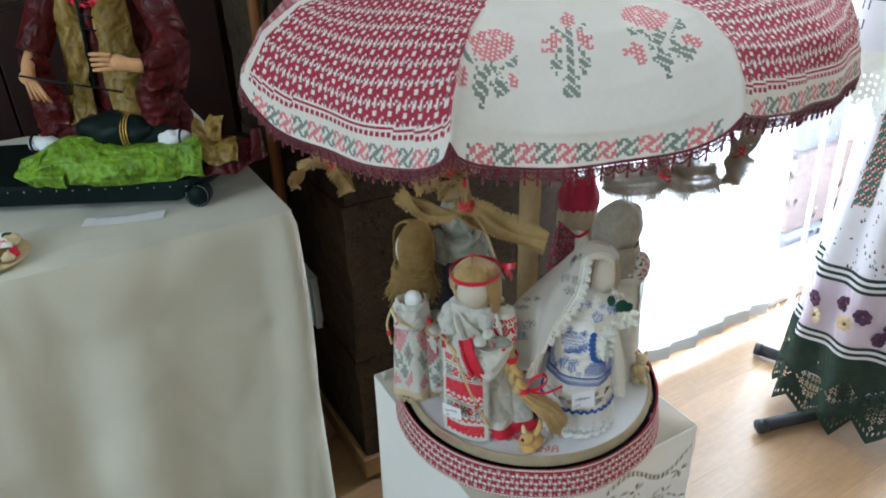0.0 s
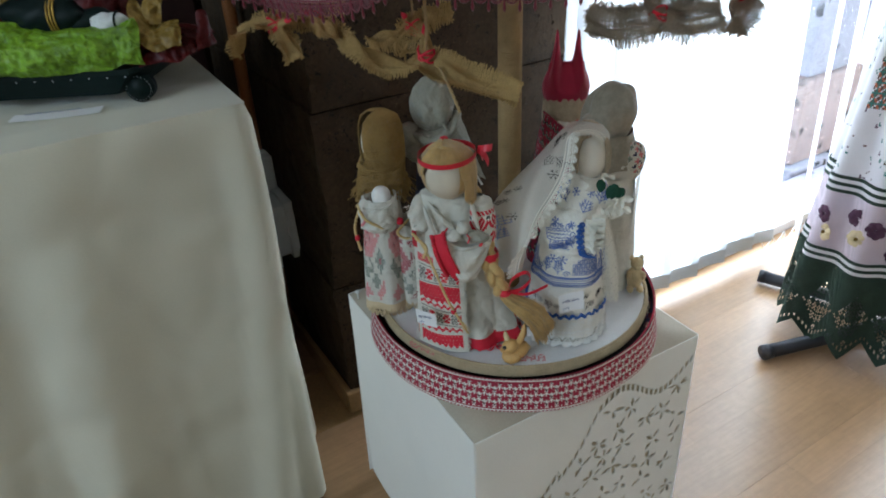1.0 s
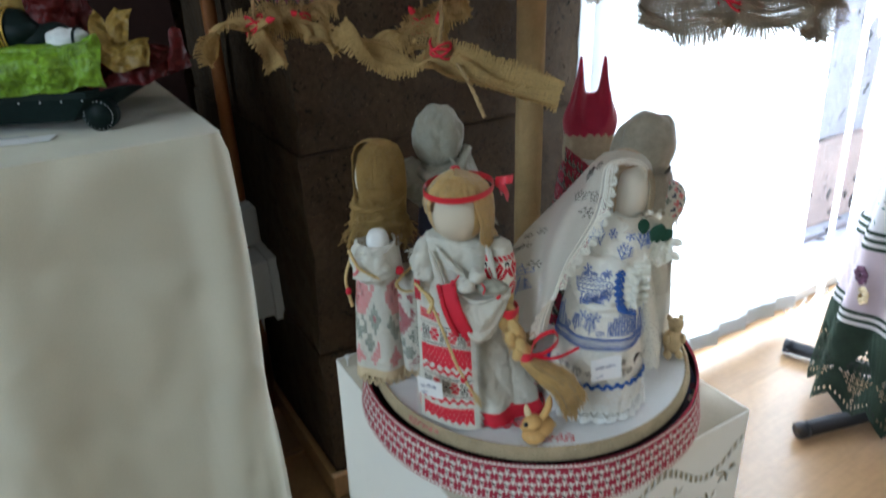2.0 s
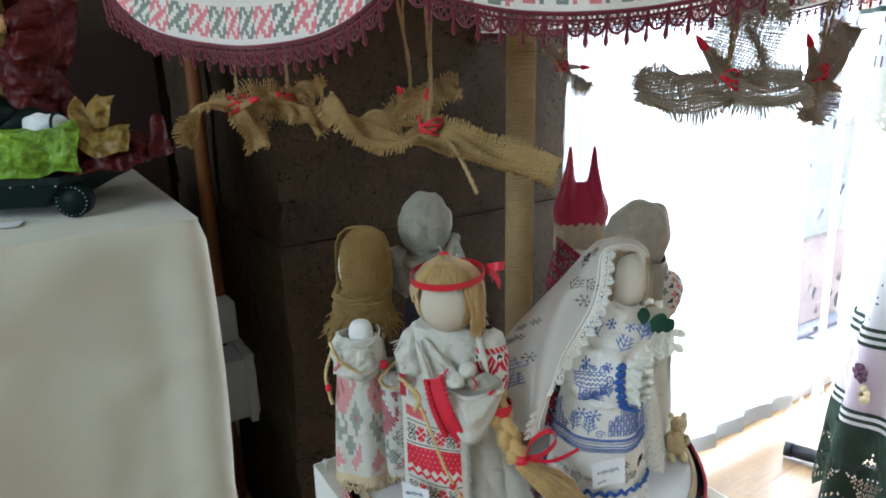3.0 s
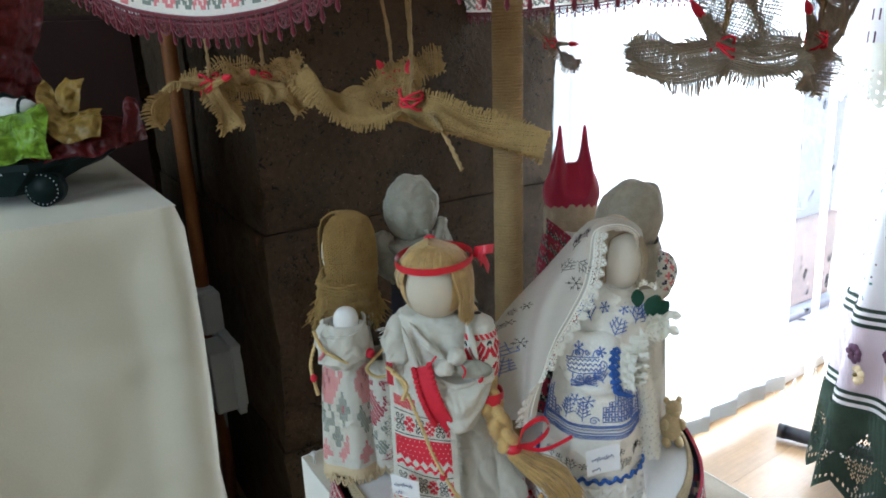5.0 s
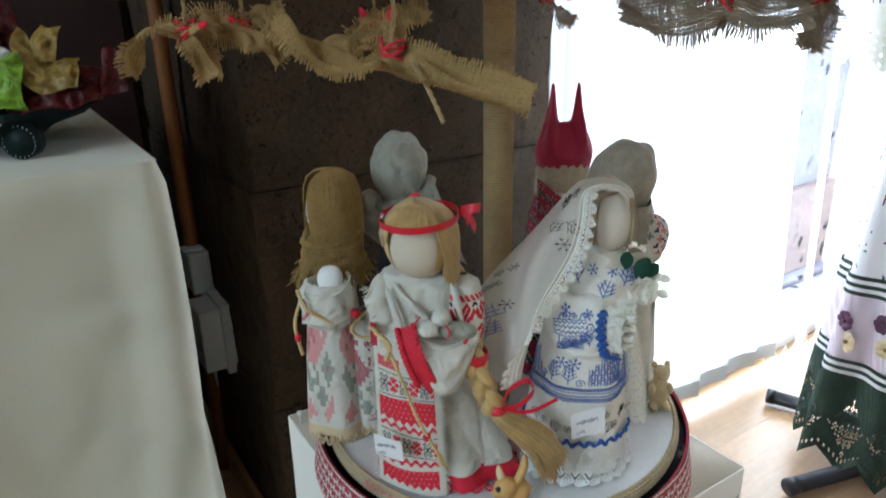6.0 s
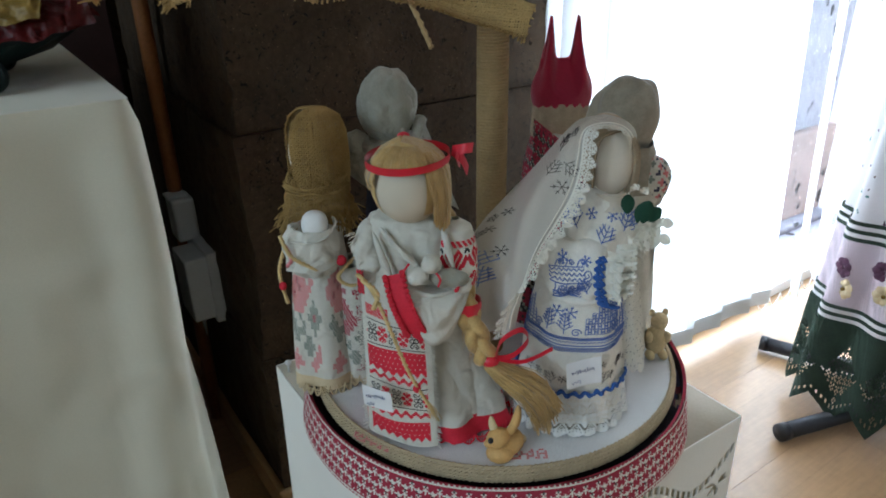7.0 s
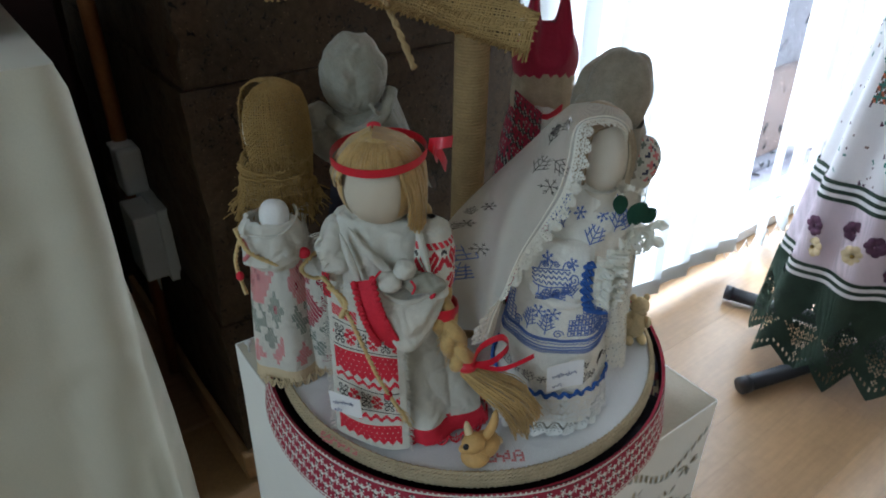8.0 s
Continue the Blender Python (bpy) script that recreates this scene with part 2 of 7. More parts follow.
CORAL = mk("coral_print", (0.62, 0.17, 0.09), 0.9, 0.4, 60, 300, 0.2)
BROWNPRINT = mk("brown_print", (0.16, 0.09, 0.07), 0.9, 0.5, 70, 300, 0.2)


def floor_material():
    m = mk("beech_laminate", (0.36, 0.22, 0.112), 0.30, 0.12, 3, 60, 0.04, spec=0.7, island=0.06)
    nt = m.node_tree
    L = nt.links.new
    b = nt.nodes["Principled BSDF"]
    old = b.inputs["Base Color"].links[0].from_socket
    co = nt.nodes.new("ShaderNodeTexCoord").outputs["Object"]
    mp = node(nt, "ShaderNodeMapping")
    mp.inputs["Scale"].default_value = (1.2, 16.0, 1.0)
    gr = node(nt, "ShaderNodeTexNoise", Scale=9.0, Detail=5.0, Roughness=0.65)
    L(co, mp.inputs["Vector"]), L(mp.outputs[0], gr.inputs["Vector"])
    rg = node(nt, "ShaderNodeMapRange", **{"From Min": 0.3, "From Max": 0.7, "To Min": 0.88, "To Max": 1.10})
    L(gr.outputs[0], rg.inputs["Value"])
    br = node(nt, "ShaderNodeTexBrick", Scale=1.0)
    br.inputs["Color1"].default_value, br.inputs["Color2"].default_value = (0.92, 0.92, 0.92, 1), (1.07, 1.07, 1.07, 1)
    br.inputs["Mortar"].default_value = (0.85, 0.85, 0.85, 1)
    br.inputs["Mortar Size"].default_value = 0.0006
    br.inputs["Brick Width"].default_value, br.inputs["Row Height"].default_value = 0.33, 0.0645
    L(co, br.inputs["Vector"])
    c1 = nt.nodes.new("ShaderNodeVectorMath")
    c1.operation = "SCALE"
    L(old, c1.inputs[0]), L(rg.outputs[0], c1.inputs["Scale"])
    c2 = nt.nodes.new("ShaderNodeVectorMath")
    c2.operation = "MULTIPLY"
    L(c1.outputs[0], c2.inputs[0]), L(br.outputs["Color"], c2.inputs[1])
    L(c2.outputs[0], b.inputs["Base Color"])
    return m


LAMINATE = floor_material()


def sheer(m, share):
    """Lets a share of the light straight through a thin cloth."""
    nt = m.node_tree
    clear, mix = nt.nodes.new("ShaderNodeBsdfTransparent"), nt.nodes.new("ShaderNodeMixShader")
    mix.inputs[0].default_value = 1 - share
    out = nt.nodes["Material Output"].inputs["Surface"]
    cloth = out.links[0].from_socket
    nt.links.new(clear.outputs[0], mix.inputs[1]), nt.links.new(cloth, mix.inputs[2]), nt.links.new(mix.outputs[0], out)


sheer(VEIL, 0.42)


def glass_material():
    m = bpy.data.materials.new("window_glass")
    m.use_nodes = True
    nt = m.node_tree
    tr, gl = nt.nodes.new("ShaderNodeBsdfTransparent"), nt.nodes.new("ShaderNodeBsdfGlossy")
    gl.inputs["Roughness"].default_value = 0.02
    mx = nt.nodes.new("ShaderNodeMixShader")
    mx.inputs[0].default_value = 0.05
    nt.links.new(tr.outputs[0], mx.inputs[1]), nt.links.new(gl.outputs[0], mx.inputs[2])
    nt.links.new(mx.outputs[0], nt.nodes["Material Output"].inputs["Surface"])
    return m


GLASS = glass_material()


# ---- mesh builder ----
class Shape:
    """Collects vertices and faces with their materials, then becomes one mesh object."""

    def __init__(self):
        self.v, self.f, self.m, self.s, self.mats = [], [], [], [], []

    def slot(self, mat):
        if mat not in self.mats:
            self.mats.append(mat)
        return self.mats.index(mat)

    def face(self, idx, mat, smooth=True):
        self.f.append(idx), self.m.append(self.slot(mat)), self.s.append(smooth)

    last = None

    def grid(self, fn, nu, nv, mat, closed=False, smooth=True):
        """Sheet fn(a, b), a and b from 0 to 1; mat is a material or a function of the cell (i, j), None leaves a gap."""
        self.last = fn
        k = len(self.v)
        cols = nu if closed else nu + 1
        for j in range(nv + 1):
            for i in range(cols):
                self.v.append(tuple(fn(i / nu, j / nv)))
        for j in range(nv):
            for i in range(nu):
                mm = mat(i, j) if callable(mat) else mat
                if mm is None:
                    continue
                i2 = (i + 1) % cols
                self.face((k + j * cols + i, k + j * cols + i2, k + (j + 1) * cols + i2, k + (j + 1) * cols + i), mm, smooth)

    def tube(self, pts, r, mat, sides=6, cap=True, taper=None):
        """Round cord along pts; r is one radius or one for each point."""
        pts = [Vector(p) for p in pts]
        n = len(pts)
        k = len(self.v)
        side = None
        for i, p in enumerate(pts):
            d = (pts[min(i + 1, n - 1)] - pts[max(i - 1, 0)])
            d = d.normalized() if d.length > 1e-9 else Vector((0, 0, 1))
            if side is None:
                side = d.cross(Vector((0, 0, 1)) if abs(d.z) < 0.9 else Vector((1, 0, 0))).normalized()
            side = (side - d * side.dot(d)).normalized()
            up = d.cross(side)
            rr = r[i] if isinstance(r, (list, tuple)) else r
            for s in range(sides):
                a = 2 * math.pi * s / sides
                self.v.append(tuple(p + (side * math.cos(a) + up * math.sin(a)) * rr))
        for i in range(n - 1):
            for s in range(sides):
                s2 = (s + 1) % sides
                self.face((k + i * sides + s, k + i * sides + s2, k + (i + 1) * sides + s2, k + (i + 1) * sides + s), mat)
        if cap:
            self.face(tuple(k + s for s in reversed(range(sides))), mat)
            self.face(tuple(k + (n - 1) * sides + s for s in range(sides)), mat)

    def blob(self, c, r, mat, rz=0.0, tilt=0.0, rough=0.0, freq=40.0, nu=20, nv=12, power=1.0):
        """A rounded lump with radii r, turned by rz and tilted, roughened by noise."""
        c = Vector(c)
        rot = Euler((radians(tilt), 0, radians(rz))).to_matrix()

        def fn(a, b):
            th, ph = 2 * math.pi * a, math.pi * (b - 0.5)
            x = Vector((math.cos(th) * math.cos(ph), math.sin(th) * math.cos(ph), math.sin(ph)))
            x = Vector([math.copysign(abs(t) ** power, t) for t in x])
            p = Vector((x.x * r[0], x.y * r[1], x.z * r[2]))
            q = c + rot @ p
            if rough:
                q += (rot @ x).normalized() * rough * noise.noise(q * freq)
            return q

        self.grid(fn, nu, nv, mat, closed=True)

    def lathe(self, cx, cy, prof, mat, nu=40, nv=None, folds=0, depth=0.0, lean=(0, 0), squash=(1, 1), rz=0.0, a0=0.0, a1=360.0, phase=0.0, rough=0.0):
        """Turned form from a profile of (radius, z), with soft vertical folds deeper towards its foot."""
        nv = nv or max(8, 4 * len(prof))
        z0, z1 = prof[0][1], prof[-1][1]
        ks = np.linspace(0, 1, len(prof))
        rs, zs = [p[0] for p in prof], [p[1] for p in prof]
        cr, sr = math.cos(radians(rz)), math.sin(radians(rz))

        def fn(a, b):
            th = radians(a0 + (a1 - a0) * a)
            r, z = float(np.interp(b, ks, rs)), float(np.interp(b, ks, zs))
            h = (z - z0) / (z1 - z0) if z1 != z0 else 0
            if folds:
                r *= 1 + depth * (1 - 0.6 * h) * (math.cos(folds * th + phase) + 0.5 * math.sin((folds * 0.5 + 1) * th + phase * 2))
            if rough:
                r += rough * noise.noise(Vector((math.cos(th) * 3, math.sin(th) * 3, z * 60)))
            x, y = r * math.cos(th) * squash[0], r * math.sin(th) * squash[1]
            return cx + x * cr - y * sr + lean[0] * h, cy + x * sr + y * cr + lean[1] * h, z

        self.grid(fn, nu, nv, mat, closed=abs(a1 - a0) >= 360)

    def box(self, m, x0, x1, y0, y1, z0, z1, mat, bevel=0.003):
        """Box with chamfered edges, placed by the matrix m."""
        bm = bmesh.new()
        bmesh.ops.create_cube(bm, size=1.0)
        for vt in bm.verts:
            vt.co = Vector(((x0 + x1) / 2 + vt.co.x * (x1 - x0), (y0 + y1) / 2 + vt.co.y * (y1 - y0), (z0 + z1) / 2 + vt.co.z * (z1 - z0)))
        if bevel:
            bmesh.ops.bevel(bm, geom=list(bm.edges), offset=bevel, segments=2, affect="EDGES", profile=0.5)
        k = len(self.v)
        bm.verts.index_update()
        for vt in bm.verts:
            self.v.append(tuple(m @ vt.co))
        for fc in bm.faces:
            self.face(tuple(k + vt.index for vt in fc.verts), mat, False)
        bm.free()

    def strip(self, pts, width, mat, across=(0, 0, 1), thick=0.0006):
        """Flat ribbon along pts, with a little thickness."""
        pts = [Vector(p) for p in pts]
        ac = Vector(across).normalized()
        n = len(pts)

        def at(k):
            x = k * (n - 1)
            i = min(int(x), n - 2)
            return pts[i].lerp(pts[i + 1], x - i)

        for side in (-0.5, 0.5):
            def fn(a, b, side=side):
                d = (at(min(1, a + 0.02)) - at(max(0, a - 0.02))).normalized()
                nn = d.cross(ac).normalized()
                return at(a) + ac * width * (b - 0.5) + nn * thick * side
            self.grid(fn, max(4, (n - 1) * 3), 2, mat)

    def make(self, name, parent=None, origin=None, label="", m=None):
        """The object. Vertices are in world metres; the origin is the parent's or the one given."""
        o = ORIGIN[parent] if parent else Vector(origin if origin is not None else (0, 0, 0))
        me = bpy.data.meshes.new(name)
        inv = m.inverted() if m is not None else Matrix.Translation(-o)
        me.from_pydata([tuple(inv @ Vector(p)) for p in self.v], [], self.f)
        for mt in self.mats:
            me.materials.append(mt)
        me.polygons.foreach_set("material_index", self.m)
        me.polygons.foreach_set("use_smooth", self.s)
        me.update()
        ob = new(name, me)
        if parent:
            ob.parent = parent
        elif m is not None:
            ob.matrix_world = m
        else:
            ob.location = o
        ORIGIN[ob] = o
        if label:
            tagged(ob, label)
        return ob


ORIGIN = {}


def thing(name, origin, label, category, group="", kind=""):
    ob = new(name)
    ob.location = origin
    ob.empty_display_size = 0.05
    ORIGIN[ob] = Vector(origin)
    return tagged(ob, label, category, group, kind)


def lerp(a, b, k):
    return a + (b - a) * k


def curve(pts, n):
    """A smooth line of n points through pts."""
    pts = [Vector(p) for p in pts]
    out = []
    for i in range(n):
        x = i / (n - 1) * (len(pts) - 1)
        k = min(int(x), len(pts) - 2)
        t = x - k
        p0, p1, p2, p3 = pts[max(k - 1, 0)], pts[k], pts[k + 1], pts[min(k + 2, len(pts) - 1)]
        out.append(0.5 * ((2 * p1) + (p2 - p0) * t + (2 * p0 - 5 * p1 + 4 * p2 - p3) * t * t + (3 * p1 - p0 - 3 * p2 + p3) * t ** 3))
    return out



# ---- structure ----
U0, U1, V0, V1, TOP = -2.6, 2.9, -3.4, 0.66, 2.8
I4 = Matrix.Identity(4)
ROOM = turned(0, 0)


def slab(name, u0, u1, v0, v1, z0, z1, mat, label, category, bevel=0.0):
    s = Shape()
    s.box(ROOM, u0, u1, v0, v1, z0, z1, mat, bevel)
    ob = s.make(name, m=turned((u0 + u1) / 2, (v0 + v1) / 2, z0))
    return tagged(ob, label, category, kind="structure")


floor = slab("floor", U0 - 0.2, U1 + 0.2, V0 - 0.2, 0.05, -0.12, -0.012, SKIRTING, "warm beech laminate floor of narrow strips", "floor")
ORIGIN[floor] = Vector((0, 0, 0))
slab("floor", U0 - 0.2, 0.555, 0.05, V1 + 0.25, -0.12, -0.012, SKIRTING, "warm beech laminate floor of the recess", "floor")
slab("ceiling", U0 - 0.2, 0.555, 0.06, V1 + 0.25, TOP, TOP + 0.15, CEIL, "plain white painted ceiling of the recess", "ceiling")
slab("ceiling", U0 - 0.2, U1 + 0.2, V0 - 0.2, 0.06, TOP, TOP + 0.15, CEIL, "plain white painted ceiling over the room", "ceiling")
# side wall with an unseen opening added for the fill, v -1.7 to -0.2, z 0.9 to 2.4
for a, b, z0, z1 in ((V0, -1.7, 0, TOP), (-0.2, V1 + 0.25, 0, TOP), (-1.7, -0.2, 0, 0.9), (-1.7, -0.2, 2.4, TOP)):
    slab("wall_left", U0 - 0.2, U0, a, b, z0, z1, PLASTER, "plain cream plastered side wall with an opening added for fill light", "wall")
slab("wall_right", U1, U1 + 0.2, V0, 0.0, 0, TOP, PLASTER, "plain cream plastered far side wall", "wall")
slab("wall_rear", U0 - 0.2, U1 + 0.2, V0 - 0.2, V0, 0, TOP, PLASTER, "plain cream plastered rear wall", "wall")
# recess behind the table: stone above a dark wooden panel
slab("wall_recess", U0 - 0.2, 0.20, V1 + 0.03, V1 + 0.25, 0, TOP, STONE, "dark brown tuff wall above a wooden panel", "wall")

# wooden panel of wide boards in the recess
panel = slab("wood_panel", U0, -0.006, V1 + 0.022, V1 + 0.03, 0.0, 1.0, DOORWOOD, "dark red-brown panel of wide stained boards", "panel")
s = Shape()
s.box(I4, 0, 0.232, -0.012, 0.008, 0.0, 0.985, DOORWOOD, 0.002)
board = s.make("board", origin=(0, 0, 0))
bpy.data.objects.remove(board)
board_mesh = bpy.data.meshes["board"]
for k in range(10):
    ob = new("board", board_mesh)
    ob.parent = panel
    ob.matrix_parent_inverse = panel.matrix_basis.inverted()
    ob.matrix_basis = turned(-0.006 - 0.236 * (k + 1), V1 + 0.012, 0.004)

# tuff pier with rough block courses
pier = slab("stone_pier", 0.03, 0.53, 0.03, V1 + 0.03, 0, TOP, STONE, "rough dark brown tuff pier of large pitted blocks", "pillar")
course = [0.055, 0.312, 0.672, 1.03, 1.39, 1.75, 2.10, 2.45, TOP]
for k in range(len(course) - 1):
    z0, z1 = course[k] + 0.0008, course[k + 1] - 0.0008
    s = Shape()
    shift = (0.0, 0.003, 0.007, 0.010, 0.01, 0.01, 0.01, 0.01)[k]

    def rough_box(p):
        q = Vector(p)
        w = noise.noise_vector(q * 9) * 0.005 + noise.noise_vector(q * 33) * 0.0030 + noise.noise_vector(q * 90) * 0.0014
        chip = max(0, noise.noise(q * 24 + Vector((k, 3, 7))) - 0.25) * 0.030 * max(0, 1 - min(q.x, 0.05) / 0.03) * max(0, 1 - min(q.y, 0.05) / 0.03)
        return W(q.x + w.x + chip + shift * max(0, 1 - q.x / 0.3), q.y + w.y + chip, q.z + w.z * 0.12)

    def rounded(z):
        e = 0.004
        dz = min(z - z0, z1 - z, e)
        return (e - dz) ** 2 / e * 0.5

    rows = max(14, int((z1 - z0) / 0.009))
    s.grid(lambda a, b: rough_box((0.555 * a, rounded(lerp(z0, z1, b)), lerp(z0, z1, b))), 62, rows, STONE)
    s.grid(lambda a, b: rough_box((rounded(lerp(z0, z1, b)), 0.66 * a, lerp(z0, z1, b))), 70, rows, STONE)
    s.grid(lambda a, b: rough_box((0.555 - rounded(lerp(z0, z1, b)), 0.5 * a, lerp(z0, z1, b))), 12, 8, STONE)
    s.grid(lambda a, b: rough_box((0.555 * a, 0.66 * b, z1)), 10, 10, STONE)
    s.grid(lambda a, b: rough_box((0.555 * a, 0.66 * b, z0)), 10, 10, STONE)
    blk = s.make("stone_block", m=turned(0.28, 0.03 + V1 / 2, 0))
    blk.parent = pier
    blk.matrix_parent_inverse = pier.matrix_basis.inverted()

# skirting round the pier
s = Shape()
s.box(ROOM, -0.012, 0.555, -0.012, 0.0, 0, 0.055, SKIRTING, 0.003)
s.box(ROOM, -0.012, 0.0, 0.0, 0.66, 0, 0.055, SKIRTING, 0.003)
tagged(s.make("baseboard", m=turned(0, 0, 0)), "light oak skirting round the stone pier", "baseboard", kind="structure")

# shop window: frame, mullion and panes
win = thing("window_1", W(1.7, 0.03, 0), "floor-length shop window with white frame", "window", kind="structure")
for a, b, z0, z1, mt in ((0.556, U1, 0.0, 0.05, WFRAME), (0.556, U1, 2.5, TOP, WFRAME), (0.556, 0.59, 0.05, 2.5, WFRAME), (2.1, 2.15, 0.05, 2.5, GREYFRAME), (U1 - 0.05, U1, 0.05, 2.5, WFRAME)):
    s = Shape()
    s.box(ROOM, a, b, 0.0, 0.06, z0, z1, mt, 0.004)
    s.make("window_frame", win)
for a, b in ((0.59, 2.1), (2.15, U1 - 0.05)):
    s = Shape()
    s.box(ROOM, a, b, 0.028, 0.034, 0.05, 2.5, GLASS, 0)
    ob = s.make("pane", win)
    ob.visible_shadow = False
s = Shape()
s.box(ROOM, 0.57, U1, -0.05, 0.0, 0.0, 0.035, WFRAME, 0.004)
tagged(s.make("trim", m=turned(1.7, -0.03, 0)), "low white painted sill strip along the window", "trim", kind="structure")

# outside: pavement, stone pillar with a paler foot, low ledge
s = Shape()
s.grid(lambda a, b: W(1500 * (2 * a - 1) ** 3, 1500 * (2 * b - 1) ** 3, -0.15), 40, 40, ROADM)
tagged(s.make("ground", origin=(0, 3, -0.15)), "pale grey paved street outside the window", "ground", kind="structure")
pil = thing("outside_pillar", W(2.36, 0.6, -0.15), "grey basalt pillar on a pale tuff foot outside the window", "pillar", kind="structure")
s = Shape()
s.box(ROOM, 2.055, 2.36, 0.37, 0.72, 0.243, 3.2, GREYSTONE, 0.01)
s.make("shaft", pil)
s = Shape()
s.box(ROOM, 2.035, 2.38, 0.35, 0.74, -0.10, 0.243, PALESTONE, 0.012)
s.make("foot", pil)
s = Shape()
s.box(ROOM, 2.00, 2.42, 0.31, 0.78, -0.15, -0.10, GREYSTONE, 0.01)
s.make("plinth", pil)
s = Shape()
s.box(ROOM, 1.7, 2.8, 0.12, 0.30, -0.15, -0.11, GREYSTONE, 0.01)
tagged(s.make("ledge", m=turned(1.9, 0.2, -0.15)), "low grey stone ledge outside the window", "ledge", kind="structure")


# ---- vertical blind ----
blind = thing("vertical_blind", W(1.3, -0.095, 0.04), "white translucent vertical fabric blind with hanging slats", "blind")
s = Shape()
s.box(ROOM, 0.5, U1, -0.12, -0.07, 2.42, 2.47, WFRAME, 0.004)
s.make("head_rail", blind)


def slat(u, turn, drop=0.0, lean=0.0, v=-0.095):
    c = W(u, v, 0)
    d = Vector((math.cos(A + radians(turn)), math.sin(A + radians(turn)), 0))
    nrm = Vector((-d.y, d.x, 0))
    s = Shape()
    s.grid(lambda a, b: c + d * (0.127 * (a - 0.5)) + nrm * 0.008 * (1 - (2 * a - 1) ** 2) + AX * lean * b + Vector((0, 0, lerp(0.078 + drop, 2.42, b))), 8, 12, BLIND)
    sl = s.make("slat", blind)
    s = Shape()
    for off in (-0.0015, 0.0025):
        s.grid(lambda a, b: c + d * (0.127 * (a - 0.5)) + nrm * (0.008 * (1 - (2 * a - 1) ** 2) + off) + Vector((0, 0, lerp(0.04 + drop, 0.08 + drop, b))), 8, 2, WEIGHT)
    s.make("bottom_weight", sl, label="grey weighted hem")


for k in range(6):
    slat(0.57 + 0.108 * k, -7 + 2.5 * math.sin(k * 2.1), 0.004 * (k % 3), -0.22 * k / 6)
slat(1.195, -9, 0.006, -0.24)
for k in range(6):
    slat(1.40 + 0.095 * k, (33, 36, 32, 37, 34, 38)[k], 0.012 * (k % 2), -0.22)
# bead chain that links the slat hems
for k in range(9):
    u = 1.22 + 0.05 * k
    s = Shape()
    s.tube([W(u + 0.05 * i / 6, -0.10, 0.055 - 0.03 * math.sin(math.pi * i / 6)) for i in range(7)], 0.0012, WFRAME, 5)
    s.make("bead_chain", blind)


# ---- table with the white cloth ----
table = thing("table", W(-0.75, 0.12, 0), "plain table hidden under a white cloth", "table")
s = Shape()
s.box(ROOM, -1.55, -0.155, -0.175, 0.45, 0.745, 0.771, SKIRTING, 0.003)
s.make("tabletop", table)
for a in (-1.5, -0.22):
    for b in (-0.12, 0.38):
        s = Shape()
        s.box(ROOM, a, a + 0.05, b, b + 0.05, 0, 0.745, SKIRTING, 0.003)
        s.make("leg", table)

TC = (-1.56, -0.145, -0.185, 0.46)   # the cloth's top: u0, u1, v0, v1


def cloth_ring(k):
    """Point k of 0..1 round the table's edge with rounded corners, and the outward way there."""
    u0, u1, v0, v1 = TC
    r = 0.012
    lu, lv = u1 - u0 - 2 * r, v1 - v0 - 2 * r
    arc = math.pi / 2 * r
    x = k * (2 * lu + 2 * lv + 4 * arc)
    for length, cu, cv, a0, du, dv in ((lu, u0 + r, v0, -90, 1, 0), (lv, u1, v0 + r, 0, 0, 1), (lu, u1 - r, v1, 90, -1, 0), (lv, u0, v1 - r, 180, 0, -1)):
        if x <= length:
            a = radians(a0)
            return cu + du * x, cv + dv * x, math.cos(a), math.sin(a)
        x -= length
        if x <= arc:
            a = radians(a0) + x / r
            ox, oy = cu + du * length - r * math.cos(radians(a0)), cv + dv * length - r * math.sin(radians(a0))
            return ox + r * math.cos(a), oy + r * math.sin(a), math.cos(a), math.sin(a)
        x -= arc
    return u0 + r, v0, 0, -1


def drape(k, b):
    """Cloth from the table's edge (b = 0) to the floor (b = 1), flaring in loose folds."""
    u, v, nu, nv = cloth_ring(k)
    drop = b * 0.762
    per = k * 3.9
    fold = math.sin(per * 13 + 1.1 - 1.8 * b) * 0.45 + math.sin(per * 29 + 0.4 + 2.6 * b) * 0.6 + math.sin(per * 7.3 + 2) * 0.3 + 0.4 * math.sin(per * 53 + 4 * b) * (1 - 0.5 * b)
    out = 0.006 + 0.016 * b ** 1.2 + 0.036 * b ** 0.6 * fold * (0.45 + 0.7 * b)
    out = max(out, 0.002 + 0.006 * b)
    if b < 0.03:
        out *= b / 0.03
    return W(u + nu * out, v + nv * out, 0.7756 - drop)


s = Shape()
s.grid(lambda a, b: W(lerp(TC[0], TC[1], a), lerp(TC[2], TC[3], b), 0.7756 + 0.0016 * noise.noise(Vector((a * 9, b * 6, 0))) * min(1, 12 * min(a, 1 - a, b, 1 - b))), 60, 30, TCLOTH)
s.grid(drape, 420, 30, TCLOTH, closed=True)
tablecloth = tagged(s.make("tablecloth", origin=W(-0.8, 0.1, 0.775)), "long plain white tablecloth hanging to the floor in soft folds", "tablecloth")


